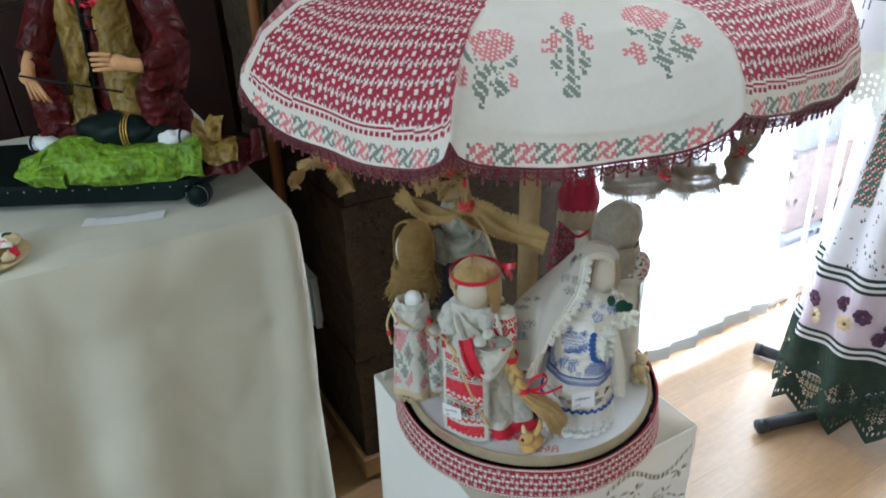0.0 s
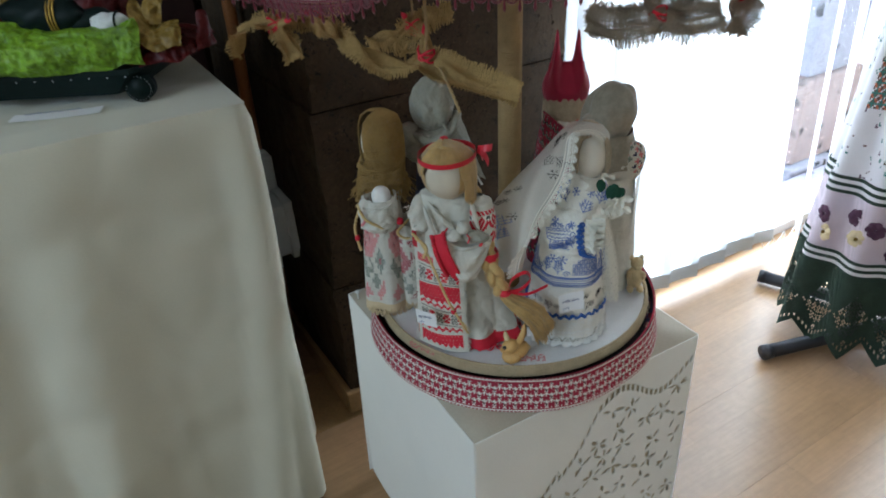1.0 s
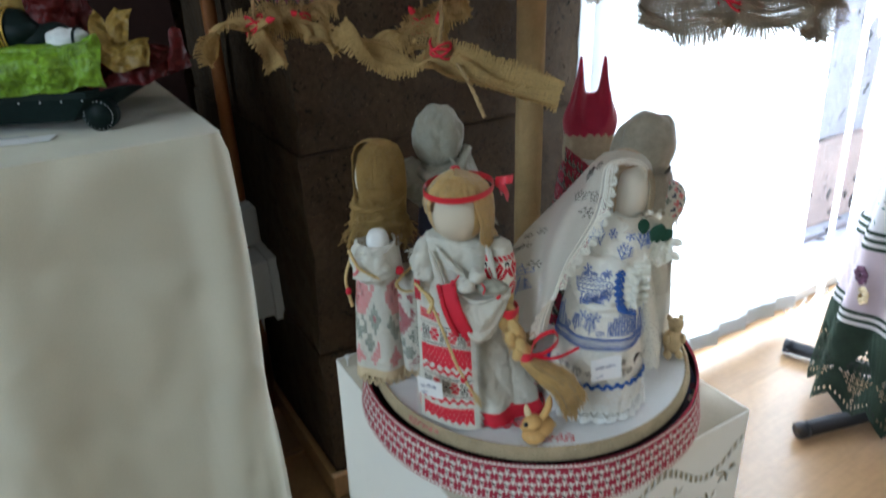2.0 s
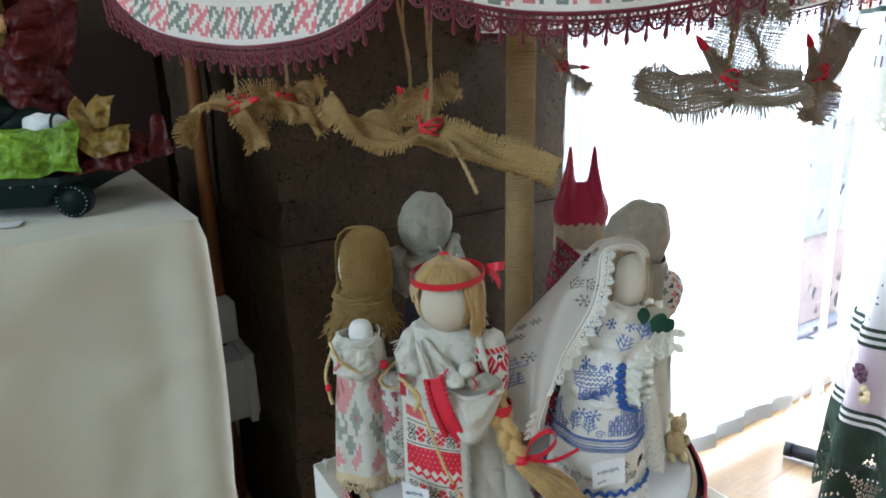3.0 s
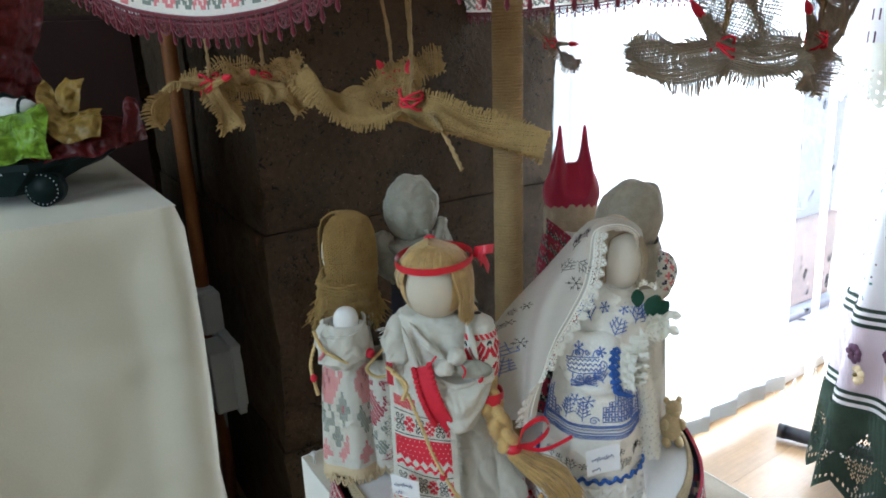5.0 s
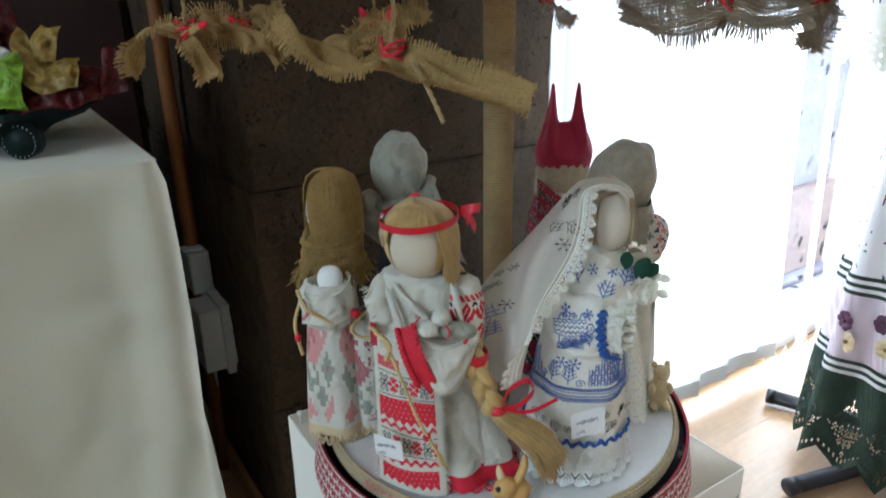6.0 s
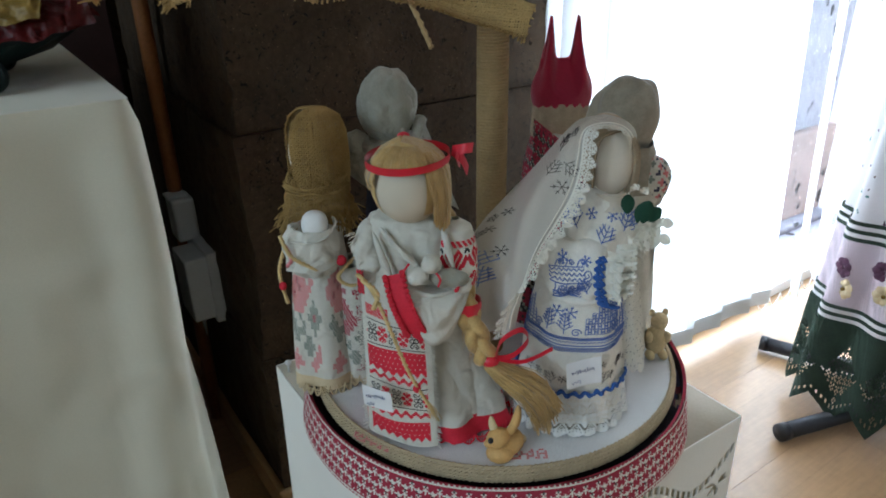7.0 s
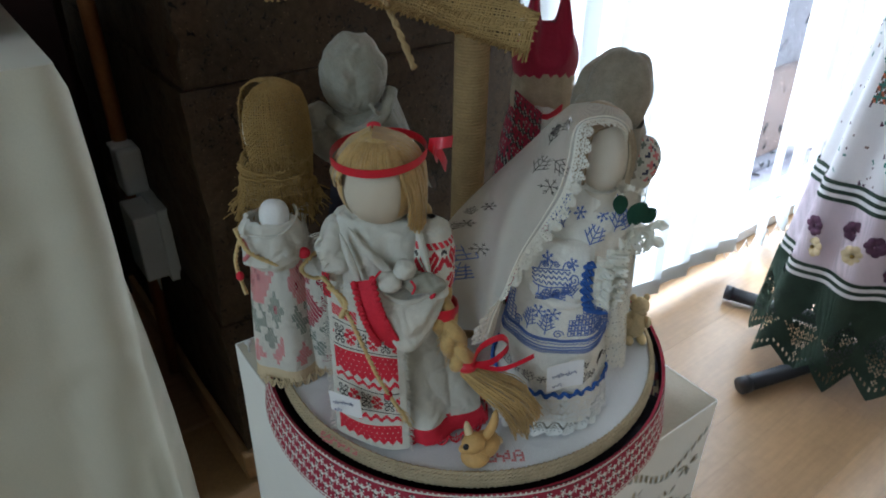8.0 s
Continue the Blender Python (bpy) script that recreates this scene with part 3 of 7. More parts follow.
def card(name, m, w, h, label, lines=2, seed=1):
    rnd = random.Random(seed)
    s = Shape()
    s.grid(lambda a, b: m @ Vector((w * (a - 0.5), h * (b - 0.5), 0.0012 + 0.0016 * math.sin(a * 3.1 + seed))), 8, 4, PAPER)
    s.grid(lambda a, b: m @ Vector((w * (a - 0.5), h * (b - 0.5), 0.0009 + 0.0016 * math.sin(a * 3.1 + seed))), 8, 4, PAPER)
    for k in range(lines):
        y, span = h * (0.14 - 0.40 * k), w * (0.62 if k == 0 else 0.25)
        n = 46 if k == 0 else 14
        pts = []
        for i in range(n):
            t = i / (n - 1)
            pts.append(m @ Vector((-w * 0.36 + span * t + w * 0.012 * math.sin(i * 1.3), y + h * 0.10 * math.sin(i * 1.15 + seed) * (0.6 + 0.4 * math.sin(i * 0.37 + seed)) + h * 0.05 * t, 0.0034)))
        s.tube(pts, 0.00038, INK, 4)
    return tagged(s.make(name, origin=m.translation), label, "label")


card("caption_card", turned(-0.36, -0.075, 0.7765) @ pose(0, 0, 0, 0, 0, -18), 0.11, 0.028, "printed white caption card lying on the tablecloth", 1, 3)


# ---- pedestal under the carousel ----
PED = Vector((0.2125, 1.1725, 0))
PM = Matrix.Translation(PED) @ pose(0, 0, 0, 0, 0, 32)
ped = thing("pedestal", PED, "square box pedestal dressed in a white cutwork cloth", "pedestal")
s = Shape()
s.box(PM, -0.1885, 0.1885, -0.1885, 0.1885, 0, 0.430, TAN, 0.004)
s.make("box", ped)
def cut_band(x):
    return 0.30 + 0.57 * min(1.0, x / 0.52) ** 1.1 + (0.05 * math.sin(x * 15 - 1.5) if x > 0.35 else 0)


NCUT = 240
CX, CZ = np.meshgrid((np.arange(NCUT) + 0.5) / NCUT, (np.arange(NCUT) + 0.5) / NCUT, indexing="ij")
OPEN = np.zeros((NCUT, NCUT), bool)
rnd = random.Random(44)
sprays = []
for k in range(700):
    cx, cz = rnd.uniform(0.05, 0.96), rnd.uniform(0.03, 0.92)
    if cz + 0.05 > cut_band(cx) or any(math.hypot(cx - a, cz - b) < 0.085 for a, b in sprays):
        continue
    sprays.append((cx, cz))
    lead, n = rnd.uniform(0, 360), rnd.choice((3, 4, 5, 5))
    for q in range(n):                                # a spray of almond-shaped openings
        t = radians(lead + q * 360 / n * rnd.uniform(0.75, 1.1))
        l, w, off = rnd.uniform(0.014, 0.026), rnd.uniform(0.006, 0.010), rnd.uniform(0.022, 0.034)
        dx, dz = CX - cx - off * math.cos(t), CZ - cz - off * math.sin(t)
        a, b = dx * math.cos(t) + dz * math.sin(t), -dx * math.sin(t) + dz * math.cos(t)
        OPEN |= (np.abs(a) / l) ** 1.4 + (np.abs(b) / w) ** 1.4 < 1


def cut_hole(i, j):
    """Openwork of the cloth's front: a scalloped ladder of bars with sprays of leaves below it."""
    x, z = i / NCUT, j / NCUT                 # x from the corner, z from the hem up
    if x < 0.03 or x > 0.985:
        return False
    d = z - cut_band(x)
    if abs(d) < 0.014:
        return i % 6 < 4
    return d < 0 and bool(OPEN[i, j])


def ped_side(a, b, ang, span=0.19):
    d = Matrix.Rotation(radians(ang), 3, "Z")
    x = lerp(-span, span, a)
    flare = 0.0015 + 0.005 * (1 - b) * max(0, math.sin(a * 9 + ang)) * (0.2 + abs(a - 0.5))
    return PM @ (d @ Vector((x * (1 + 0.04 * (1 - b)), -span - flare, lerp(0.02, 0.4325, b))))


s = Shape()
s.grid(lambda a, b: PM @ Vector((lerp(-0.19, 0.19, a), lerp(-0.19, 0.19, b), 0.4325)), 10, 10, TOPCARD)
for ang in (0, 90, 180, 270):
    if ang == 0:
        s.grid(lambda a, b: ped_side(a, b, ang), NCUT, NCUT, lambda i, j: None if cut_hole(i, j) else PCLOTH)
    elif ang == 270:
        s.grid(lambda a, b: ped_side(a, b, ang), NCUT, NCUT, PCLOTH)
    else:
        s.grid(lambda a, b: ped_side(a, b, ang), 20, 20, PCLOTH)
cloth2 = s.make("cloth", ped, label="white cloth with cutwork embroidery")
cloth2.modifiers.new("thickness", "SOLIDIFY").thickness = 0.0012
s = Shape()
s.tube([PM @ Vector((-0.183, 0.168, 0.433)), PM @ Vector((-0.183, 0.168, 0.445))], 0.0012, PLASTIC, 6)
s.blob(PM @ Vector((-0.183, 0.168, 0.447)), (0.004, 0.004, 0.003), PLASTIC)
s.make("pin", ped, label="small pin head")

# ---- carousel ----
CC = Vector((0.207, 1.172, 0))
RC = Vector((0.211, 1.175, 0))        # middle of the drum and disc
DZ = 0.488                            # top of the turning disc
FLOWER = (".RR.RR.k", "RRR.RRRk", "RRRR.RRR", ".RRRRRR.", ".RRRRRR.", "RRR.RRRR", "kRR..RR.", "k.R..R..")
BANDF = (".RR.RR.w", "RRRRRRRw", ".RRRRR.k", "RRRRRRRk", ".RR.RRk.", "w.RwR.w.")
ESS = (".xxx...x", "xx.xx.xx", "xx..xxx.", "x..xxx..", "..xxx..x", ".xxx..xx", "xx.xx.xx", "x...xxx.")
BOUQUET = ("......rrrr......", "....rrrrrrrr....", "...rrrwrrwrrr...", "..rrrrrrrrrrrr..", "..rrrwrrrrwrrr..", "...rrrrrrrrrr...", "....rrrrrrrr..g.", ".gg...rrrr...gg.",
           "..ggg...g...ggg.", ".....g.ggg.g....", ".rr...ggg.g..rr.", "rrrr.g.g..gg.rrr", ".rrr..gg.gggg.rr", "..rr.gggg.gggg..", "......ggg..gg...", ".......g........")
SPRIG = (".....rr.....", "....rrrr....", "....rrrr....", ".g...rr...g.", "..gg.gg.gg..", ".rr.ggg.rr..", "rrrr.gg.rrrr", ".rr..gg..rr.", "rr.g.gg.g.rr", "..g..gg..g..",
         ".ggg.gg.ggg.", ".ggg.gg.ggg.", "..g..gg..g..", "....gggg....", ".....gg.....", "....gggg....")


def flower(x, y, n):
    """Cell of the woven repeat: red flowers on white with dark dots between, every second row set over by half."""
    if (y // n) % 2:
        x += n // 2
    return FLOWER[y % n][x % n]


carousel = thing("carousel", CC + Vector((0, 0, 0.4325)), "handmade toy carousel with embroidered band, twine pole and linen canopy", "carousel")

# drum with the woven red band
s = Shape()
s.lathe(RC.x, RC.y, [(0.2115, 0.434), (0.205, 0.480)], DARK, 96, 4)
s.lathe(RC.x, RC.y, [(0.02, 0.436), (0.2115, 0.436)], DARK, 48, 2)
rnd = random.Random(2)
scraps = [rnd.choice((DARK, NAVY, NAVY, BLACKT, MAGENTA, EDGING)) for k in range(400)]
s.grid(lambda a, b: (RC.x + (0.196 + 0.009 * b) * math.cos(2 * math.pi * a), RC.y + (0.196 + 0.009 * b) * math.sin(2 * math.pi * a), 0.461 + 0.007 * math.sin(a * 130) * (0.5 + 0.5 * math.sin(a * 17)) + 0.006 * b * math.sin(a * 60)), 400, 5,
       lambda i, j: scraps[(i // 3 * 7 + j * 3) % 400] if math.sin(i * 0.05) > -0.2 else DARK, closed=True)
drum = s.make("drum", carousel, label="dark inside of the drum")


def band_cell(i, j):
    if j in (0, 27):
        return WRED if i % 3 else LINEN
    if j in (1, 26):
        return LINEN
    if j in (2, 25):
        return WRED
    c = BANDF[(j - 3) % 6][(i + 4 * ((j - 3) // 6 % 2)) % 8]
    return WRED if c == "R" else BLACKT if c == "k" else LINEN


s = Shape()
s.grid(lambda a, b: (RC.x + (0.215 - 0.007 * b + 0.001 * math.sin(a * 50)) * math.cos(2 * math.pi * a), RC.y + (0.215 - 0.007 * b + 0.001 * math.sin(a * 50)) * math.sin(2 * math.pi * a),
                     lerp(0.4335, 0.4815, b) + 0.0008 * math.sin(a * 60)), 816, 28, band_cell, closed=True)
s.lathe(RC.x, RC.y, [(0.208, 0.4815), (0.205, 0.480)], WRED, 120, 1)
s.make("band", carousel, label="woven red and white embroidered ribbon band")

# disc with its cloth, woven edge and small stitched sign
s = Shape()
s.lathe(RC.x, RC.y, [(0.190, 0.474), (0.193, 0.476), (0.193, DZ - 0.001), (0.191, DZ)], GREYLACE, 120, 6)
s.lathe(RC.x, RC.y, [(0.191, DZ), (0.01, DZ)], GREYLACE, 96, 10)
SIGN = (".r.rr....r..rr.", "rr.r.r..rr.r..r", "r.rr.rrr.r.rrrr", "rr..r..rrr.r..r", ".rrrr..r..rr.rr")
disc = s.make("disc", carousel, label="round board covered in grey linen")
s = Shape()
for j, row in enumerate(SIGN):
    for i, ch in enumerate(row):
        if ch == "r":
            c = Vector((0.226 + (i - 7) * 0.0024, 1.006 - j * 0.0026, DZ + 0.0006))
            s.grid(lambda a, b: c + Vector((0.0021 * (a - 0.5), 0.0022 * (b - 0.5), 0.0004 * math.sin(math.pi * a))), 2, 2, PINK)
s.make("stitched_sign", disc, label="faded red cross-stitch sign")
s = Shape()
for j, row in enumerate(SIGN):
    for i, ch in enumerate(row):
        if ch == "r":
            c = Vector((0.085 + (i - 7) * 0.0022, 1.040 - j * 0.0026 - i * 0.0014, DZ + 0.0006))
            s.grid(lambda a, b: c + Vector((0.0021 * (a - 0.5), 0.0022 * (b - 0.5), 0.0004 * math.sin(math.pi * a))), 2, 2, PINK)
s.make("stitched_sign", disc, label="faded red cross-stitch sign")
s = Shape()
N = 420
for z, rr, ph in ((0.4900, 0.1925, 0), (0.4875, 0.1945, 0.5), (0.4842, 0.1952, 0.2), (0.4808, 0.1952, 0.7), (0.4775, 0.1945, 0.3)):
    for q in range(2):
        s.tube([(RC.x + (rr + 0.0012 * math.cos(i * 1.9 + q * math.pi + ph)) * math.cos(2 * math.pi * i / N), RC.y + (rr + 0.0012 * math.cos(i * 1.9 + q * math.pi + ph)) * math.sin(2 * math.pi * i / N),
                 z + 0.0013 * math.sin(i * 1.9 + q * math.pi + ph)) for i in range(N + 1)], 0.0013, EDGING, 5, cap=False)
s.make("braid_edge", disc, label="beige woven braid edge")
s = Shape()
for k in range(5):
    a = 2 * math.pi * k / 5 + 0.4
    s = Shape()
    s.lathe(CC.x + 0.15 * math.cos(a), CC.y + 0.15 * math.sin(a), [(0.012, 0.437), (0.012, 0.474)], DARK, 12, 2)
    s.make("spacer", carousel)

# pole wound with jute
s = Shape()
s.lathe(CC.x, CC.y, [(0.0125, DZ), (0.0125, 1.15)], ROPE, 16, 4)
pole = s.make("pole", carousel)
s = Shape()
turns, per = 230, 14
s.tube([(CC.x + 0.0138 * math.cos(2 * math.pi * i / per), CC.y + 0.0138 * math.sin(2 * math.pi * i / per), DZ + 0.002 + (1.14 - DZ) * i / (turns * per) + 0.0008 * math.sin(i * 0.011)) for i in range(turns * per)],
       0.0017, ROPE, 5)
s.make("twine_winding", pole, label="tightly wound jute twine")

# canopy: linen over a hoop, scalloped hem
RIBS = (-146, -105, -70, -4, 54, 112, 164, 214)     # degrees at which the cloth is held up and out
RIB_Z = (1.010, 0.996, 1.017, 1.016, 0.992, 0.988, 0.992, 1.010)
SAGS = (0.0545, 0.0445, 0.0275, 0.024, 0.022, 0.022, 0.035)
PANELS = list(zip(RIBS, RIBS[1:]))
TENT = Vector((0.214, 1.236, 0))     # middle of the canopy


def panel_of(deg):
    d = (deg + 146) % 360 - 146
    for k, (a, b) in enumerate(PANELS):
        if a <= d < b:
            return k, (d - a) / (b - a), b - a
    return 0, 0.0, 41


PROF = [(0.370, 0.0), (0.368, 0.030), (0.354, 0.065), (0.318, 0.098), (0.24, 0.132), (0.12, 0.165), (0.014, 0.19)]
PLEN = [0.0]
for (r0, z0), (r1, z1) in zip(PROF, PROF[1:]):
    PLEN.append(PLEN[-1] + math.hypot(r1 - r0, z1 - z0))


def canopy_at(th, sl):
    """Point on the canopy, th in radians round the pole, sl metres up from the hem."""
    k, f, w = panel_of(math.degrees(th))
    sag = math.sin(math.pi * f) ** 0.44
    r, z = float(np.interp(sl, PLEN, [p[0] for p in PROF])), float(np.interp(sl, PLEN, [p[1] for p in PROF]))
    low = max(0, 1 - sl / 0.16)
    r += 0.007 + 0.030 * low * (1 - math.sin(math.pi * f)) + 0.0025 * low * math.sin(th * 23) + 0.0025 * math.sin(th * 9 + sl * 30)
    z += HEM + (lerp(RIB_Z[k], RIB_Z[k + 1], f) - HEM - SAGS[k] * sag) * low ** 0.8
    z += 0.0015 * math.sin(th * 11 + sl * 40)
    return Vector((TENT.x + r * math.cos(th), TENT.y + r * math.sin(th), z))


HEM = 0.973
CELL = 0.0022
NTH, NSL = 1056, 172


def canopy_cell(i, j):
    deg = math.degrees(2 * math.pi * (i + 0.5) / NTH)
    k, f, w = panel_of(deg)
    sl = (j + 0.5) * CELL
    x = int(f * radians(w) * 0.37 / CELL)      # cells from the panel's edge
    wide = int(radians(w) * 0.37 / CELL)
    j += int(6 * (1 - math.sin(math.pi * f) ** 0.5))
    if 2 <= j < 10:                            # border of curls by the hem
        c = ESS[7 - (j - 2)][(x + 2) % 8]
        if c == "x" and 4 < x < wide - 5:
            return PINK if ((x + 2) // 8) % 2 else GREENT
        return CANVAS
    if k in (0, 2, 4, 6):
        if j in (13, 14, 16) and x > 1:
            return WRED if (x % 3 or j == 16) else CANVAS
        if 18 <= j < 114 and x > 1:
            c = flower(x, j - 18, 8)
            return WRED if c == "R" else GREYT if c == "k" else CANVAS
        if j in (115, 116, 119):
            return WRED
        return CANVAS
    for cx, cy, bm, sc in ((0.09, 24, BOUQUET, 1.6), (0.42, 30, SPRIG, 1.7), (0.80, 32, BOUQUET, 1.8)):
        bx, by = int((x - cx * wide) / sc + len(bm[0]) / 2), int((j - cy) / (sc * 1.35))
        if 0 <= bx < len(bm[0]) and 0 <= by < len(bm):
            c = bm[len(bm) - 1 - by][bx]
            if c == "r" and (x + 2 * j) % 4:
                return PINK
            if c == "g" and (x + j) % 4:
                return GREENT
    return CANVAS


s = Shape()
s.grid(lambda a, b: canopy_at(2 * math.pi * a, b * NSL * CELL), NTH, NSL, canopy_cell, closed=True)
canopy = s.make("canopy", carousel, label="white linen canopy with red cross-stitch panels")
s = Shape()


def inner(th, sl):
    p = canopy_at(th, sl)
    return p - Vector((math.cos(th), math.sin(th), 0)) * 0.009 - Vector((0, 0, 0.003))


s.tube([inner(2 * math.pi * i / 240, 0.028) for i in range(241)], 0.0026, PALEWOOD, 6, cap=False)
s.make("hoop", carousel, label="thin wooden hoop")
for rib in RIBS[:-1]:
    s = Shape()
    th = radians(rib)
    s.tube([inner(th, 0.03), Vector((TENT.x, TENT.y, HEM + 0.15))], 0.0024, PALEWOOD, 6)
    s.make("spoke", carousel)

# crochet fringe: cord, netted half rounds, scallop cord and drops
s = Shape()
NR = 206
s.tube([canopy_at(2 * math.pi * i / 480, 0.0) for i in range(481)], 0.0014, MAGENTA, 6, cap=False)
s.tube([canopy_at(2 * math.pi * i / 480, 0.0) + Vector((0, 0, -0.0035)) for i in range(481)], 0.0008, MAGENTA, 5, cap=False)
for k in range(NR):
    t0, t1 = 2 * math.pi * k / NR, 2 * math.pi * (k + 1) / NR
    flut = 0.3 * math.sin(k * 1.7)

    def fr(x, d):
        p = canopy_at(lerp(t0, t1, x), 0.0)
        out = Vector((p.x - TENT.x, p.y - TENT.y, 0)).normalized()
        return p + Vector((0, 0, -0.001 - d)) + out * (-0.10 * d + 0.15 * d * flut)

    def arc(x):
        return 0.0095 * math.sqrt(max(0, 1 - (2 * x - 1) ** 2))

    s.tube([fr(i / 8, 0.001 + arc(i / 8)) for i in range(9)], 0.0009, MAGENTA, 4, cap=False)
    s.tube([fr(i / 8, 0.5 * arc(i / 8)) for i in range(9)], 0.0006, MAGENTA, 4, cap=False)
    for q in range(1, 4):
        x0 = q / 4
        s.tube([fr(x0, 0), fr(min(1, x0 + 0.25), arc(min(1, x0 + 0.25)))], 0.0005, MAGENTA, 3, cap=False)
        s.tube([fr(x0, 0), fr(max(0, x0 - 0.25), arc(max(0, x0 - 0.25)))], 0.0005, MAGENTA, 3, cap=False)
    s.tube([fr(0, 0), fr(0, 0.006), fr(0, 0.0095), fr(0, 0.0145), fr(0, 0.017)], [0.0011, 0.0013, 0.0008, 0.0016, 0.0005], MAGENTA, 6)
s.make("fringe", canopy, label="crimson crocheted fringe with drops")

# ---- rag dolls on the disc: each one plain mesh ----
ROSE = ("...rr.......", "..rrrr..r...", ".rrkrrr.rr..", "rrrrkrrrr...", "rrkrrrrr....", ".rrrrrr..g..", "..rrrr..ggg.", ".g..g..ggkgg", "ggg..g..ggg.", ".ggggg...g..",
        "..gg..gg....", ".....gggg.r.", "..r...gg.rr.", ".rrr....rrr.", "rrrrr..rrr..", ".rr.....r...")
FLORET = ("..kkk...kkk.......RR......", ".kk.k...k.kk...RR.RR.RR...", ".k..kk.kk..k..RRRR.RRRRR..", ".kk...k...kk..RRRRRRRRRR..", "..kkk.k.kkk....RRRRRRRR...", "....k...k........RRRR.....", "..kkkkkkkkk..RRR.RRRR.RRR.",
          ".kk..kkk..kkRRRRRR..RRRRRR", ".k....k....kRRRRR....RRRRR", ".kk..kkk..kkRRRRRR..RRRRRR", "..kkkkkkkkk..RRR.RRRR.RRR.", "....k...k........RRRR.....", "..kkk.k.kkk....RRRRRRRR...", ".kk...k...kk..RRRRRRRRRR..",
          ".k..kk.kk..k..RRRR.RRRRR..", ".kk.k...k.kk...RR.RR.RR...", "..kkk...kkk.......RR......")
BIGSTAR = ("kk......RR......RR......kk", "kkk....RRRR....RRRR....kkk", ".kk...RRRRRR..RRRRRR...kk.", ".....RRR.RRRRRRRR.RRR.....", ".RR..RRRR.RRRRRR.RRRR..RR.", "RRRR..RRRR.RRRR.RRRR..RRRR", "RRRRR..RRRR.RR.RRRR..RRRRR",
           ".RRRRR..RRRR..RRRR..RRRRR.", "..RRRRRR.RRR..RRR.RRRRRR..", "...RRRRRR.RR..RR.RRRRRR...", "......RRRR......RRRR......", "...........RRRR...........", "...........RRRR...........",
           "......RRRR......RRRR......", "...RRRRRR.RR..RR.RRRRRR...", "..RRRRRR.RRR..RRR.RRRRRR..", ".RRRRR..RRRR..RRRR..RRRRR.", "RRRRR..RRRR.RR.RRRR..RRRRR", "RRRR..RRRR.RRRR.RRRR..RRRR", ".RR..RRRR.RRRRRR.RRRR..RR.",
           ".....RRR.RRRRRRRR.RRR.....", ".kk...RRRRRR..RRRRRR...kk.", "kkk....RRRR....RRRR....kkk", "kk......RR......RR......kk")


def pick(bm, x, y, table):
    return table.get(bm[len(bm) - 1 - y % len(bm)][x % len(bm[0])])


def doll(s, name, base, label):
    return tagged(s.make(name, origin=base), label, "doll", group="dolls on the carousel")


def fringe_threads(s, pts, way, length, mat, r=0.0005, seed=0, spread=0.3):
    rnd = random.Random(seed)
    for p in pts:
        w = Vector(way(p) if callable(way) else way)
        w = w + Vector((rnd.uniform(-1, 1), rnd.uniform(-1, 1), rnd.uniform(-1, 1))) * spread * w.length
        l = length * rnd.uniform(0.6, 1.3)
        p = Vector(p)
        mid = p + w.normalized() * l * 0.5 + Vector((rnd.uniform(-1, 1), rnd.uniform(-1, 1), 0)) * l * 0.1
        s.tube([p, mid, p + w.normalized() * l - Vector((0, 0, l * 0.15))], r, mat, 3, cap=False)


def lace_ring(s, fn, n, drop, mat, r=0.0009):
    """Scalloped lace below a hem: fn(k) gives the hem's point and its outward way."""
    for k in range(n):
        p0, o0 = fn(k / n)
        p1 = fn((k + 1) / n)[0]
        p0, p1 = Vector(p0), Vector(p1)
        o0 = Vector(o0)
        arc = [p0.lerp(p1, i / 6) + Vector((0, 0, -drop * math.sin(math.pi * i / 6) ** 0.6)) + o0 * 0.15 * drop * math.sin(math.pi * i / 6) for i in range(7)]
        s.tube(arc, r, mat, 4, cap=False)
        inner = [p0.lerp(p1, i / 6) + Vector((0, 0, -drop * 0.5 * math.sin(math.pi * i / 6) ** 0.6)) for i in range(7)]
        s.tube(inner, r * 0.7, mat, 4, cap=False)
        for i in (1, 2, 3, 4, 5):
            s.tube([inner[i], arc[i]], r * 0.6, mat, 3, cap=False)
        s.tube([p0.lerp(p1, 0.5), inner[3]], r * 0.6, mat, 3, cap=False)


def rope_line(s, pts, r, mat, n=40, twist=1.4):
    line = curve(pts, n)
    for q in range(2):
        s.tube([p + Vector((math.cos(i * twist + q * math.pi), math.sin(i * twist + q * math.pi), math.sin(i * twist + q * math.pi) * 0.5)) * r * 0.6 for i, p in enumerate(line)], r * 0.75, mat, 5)


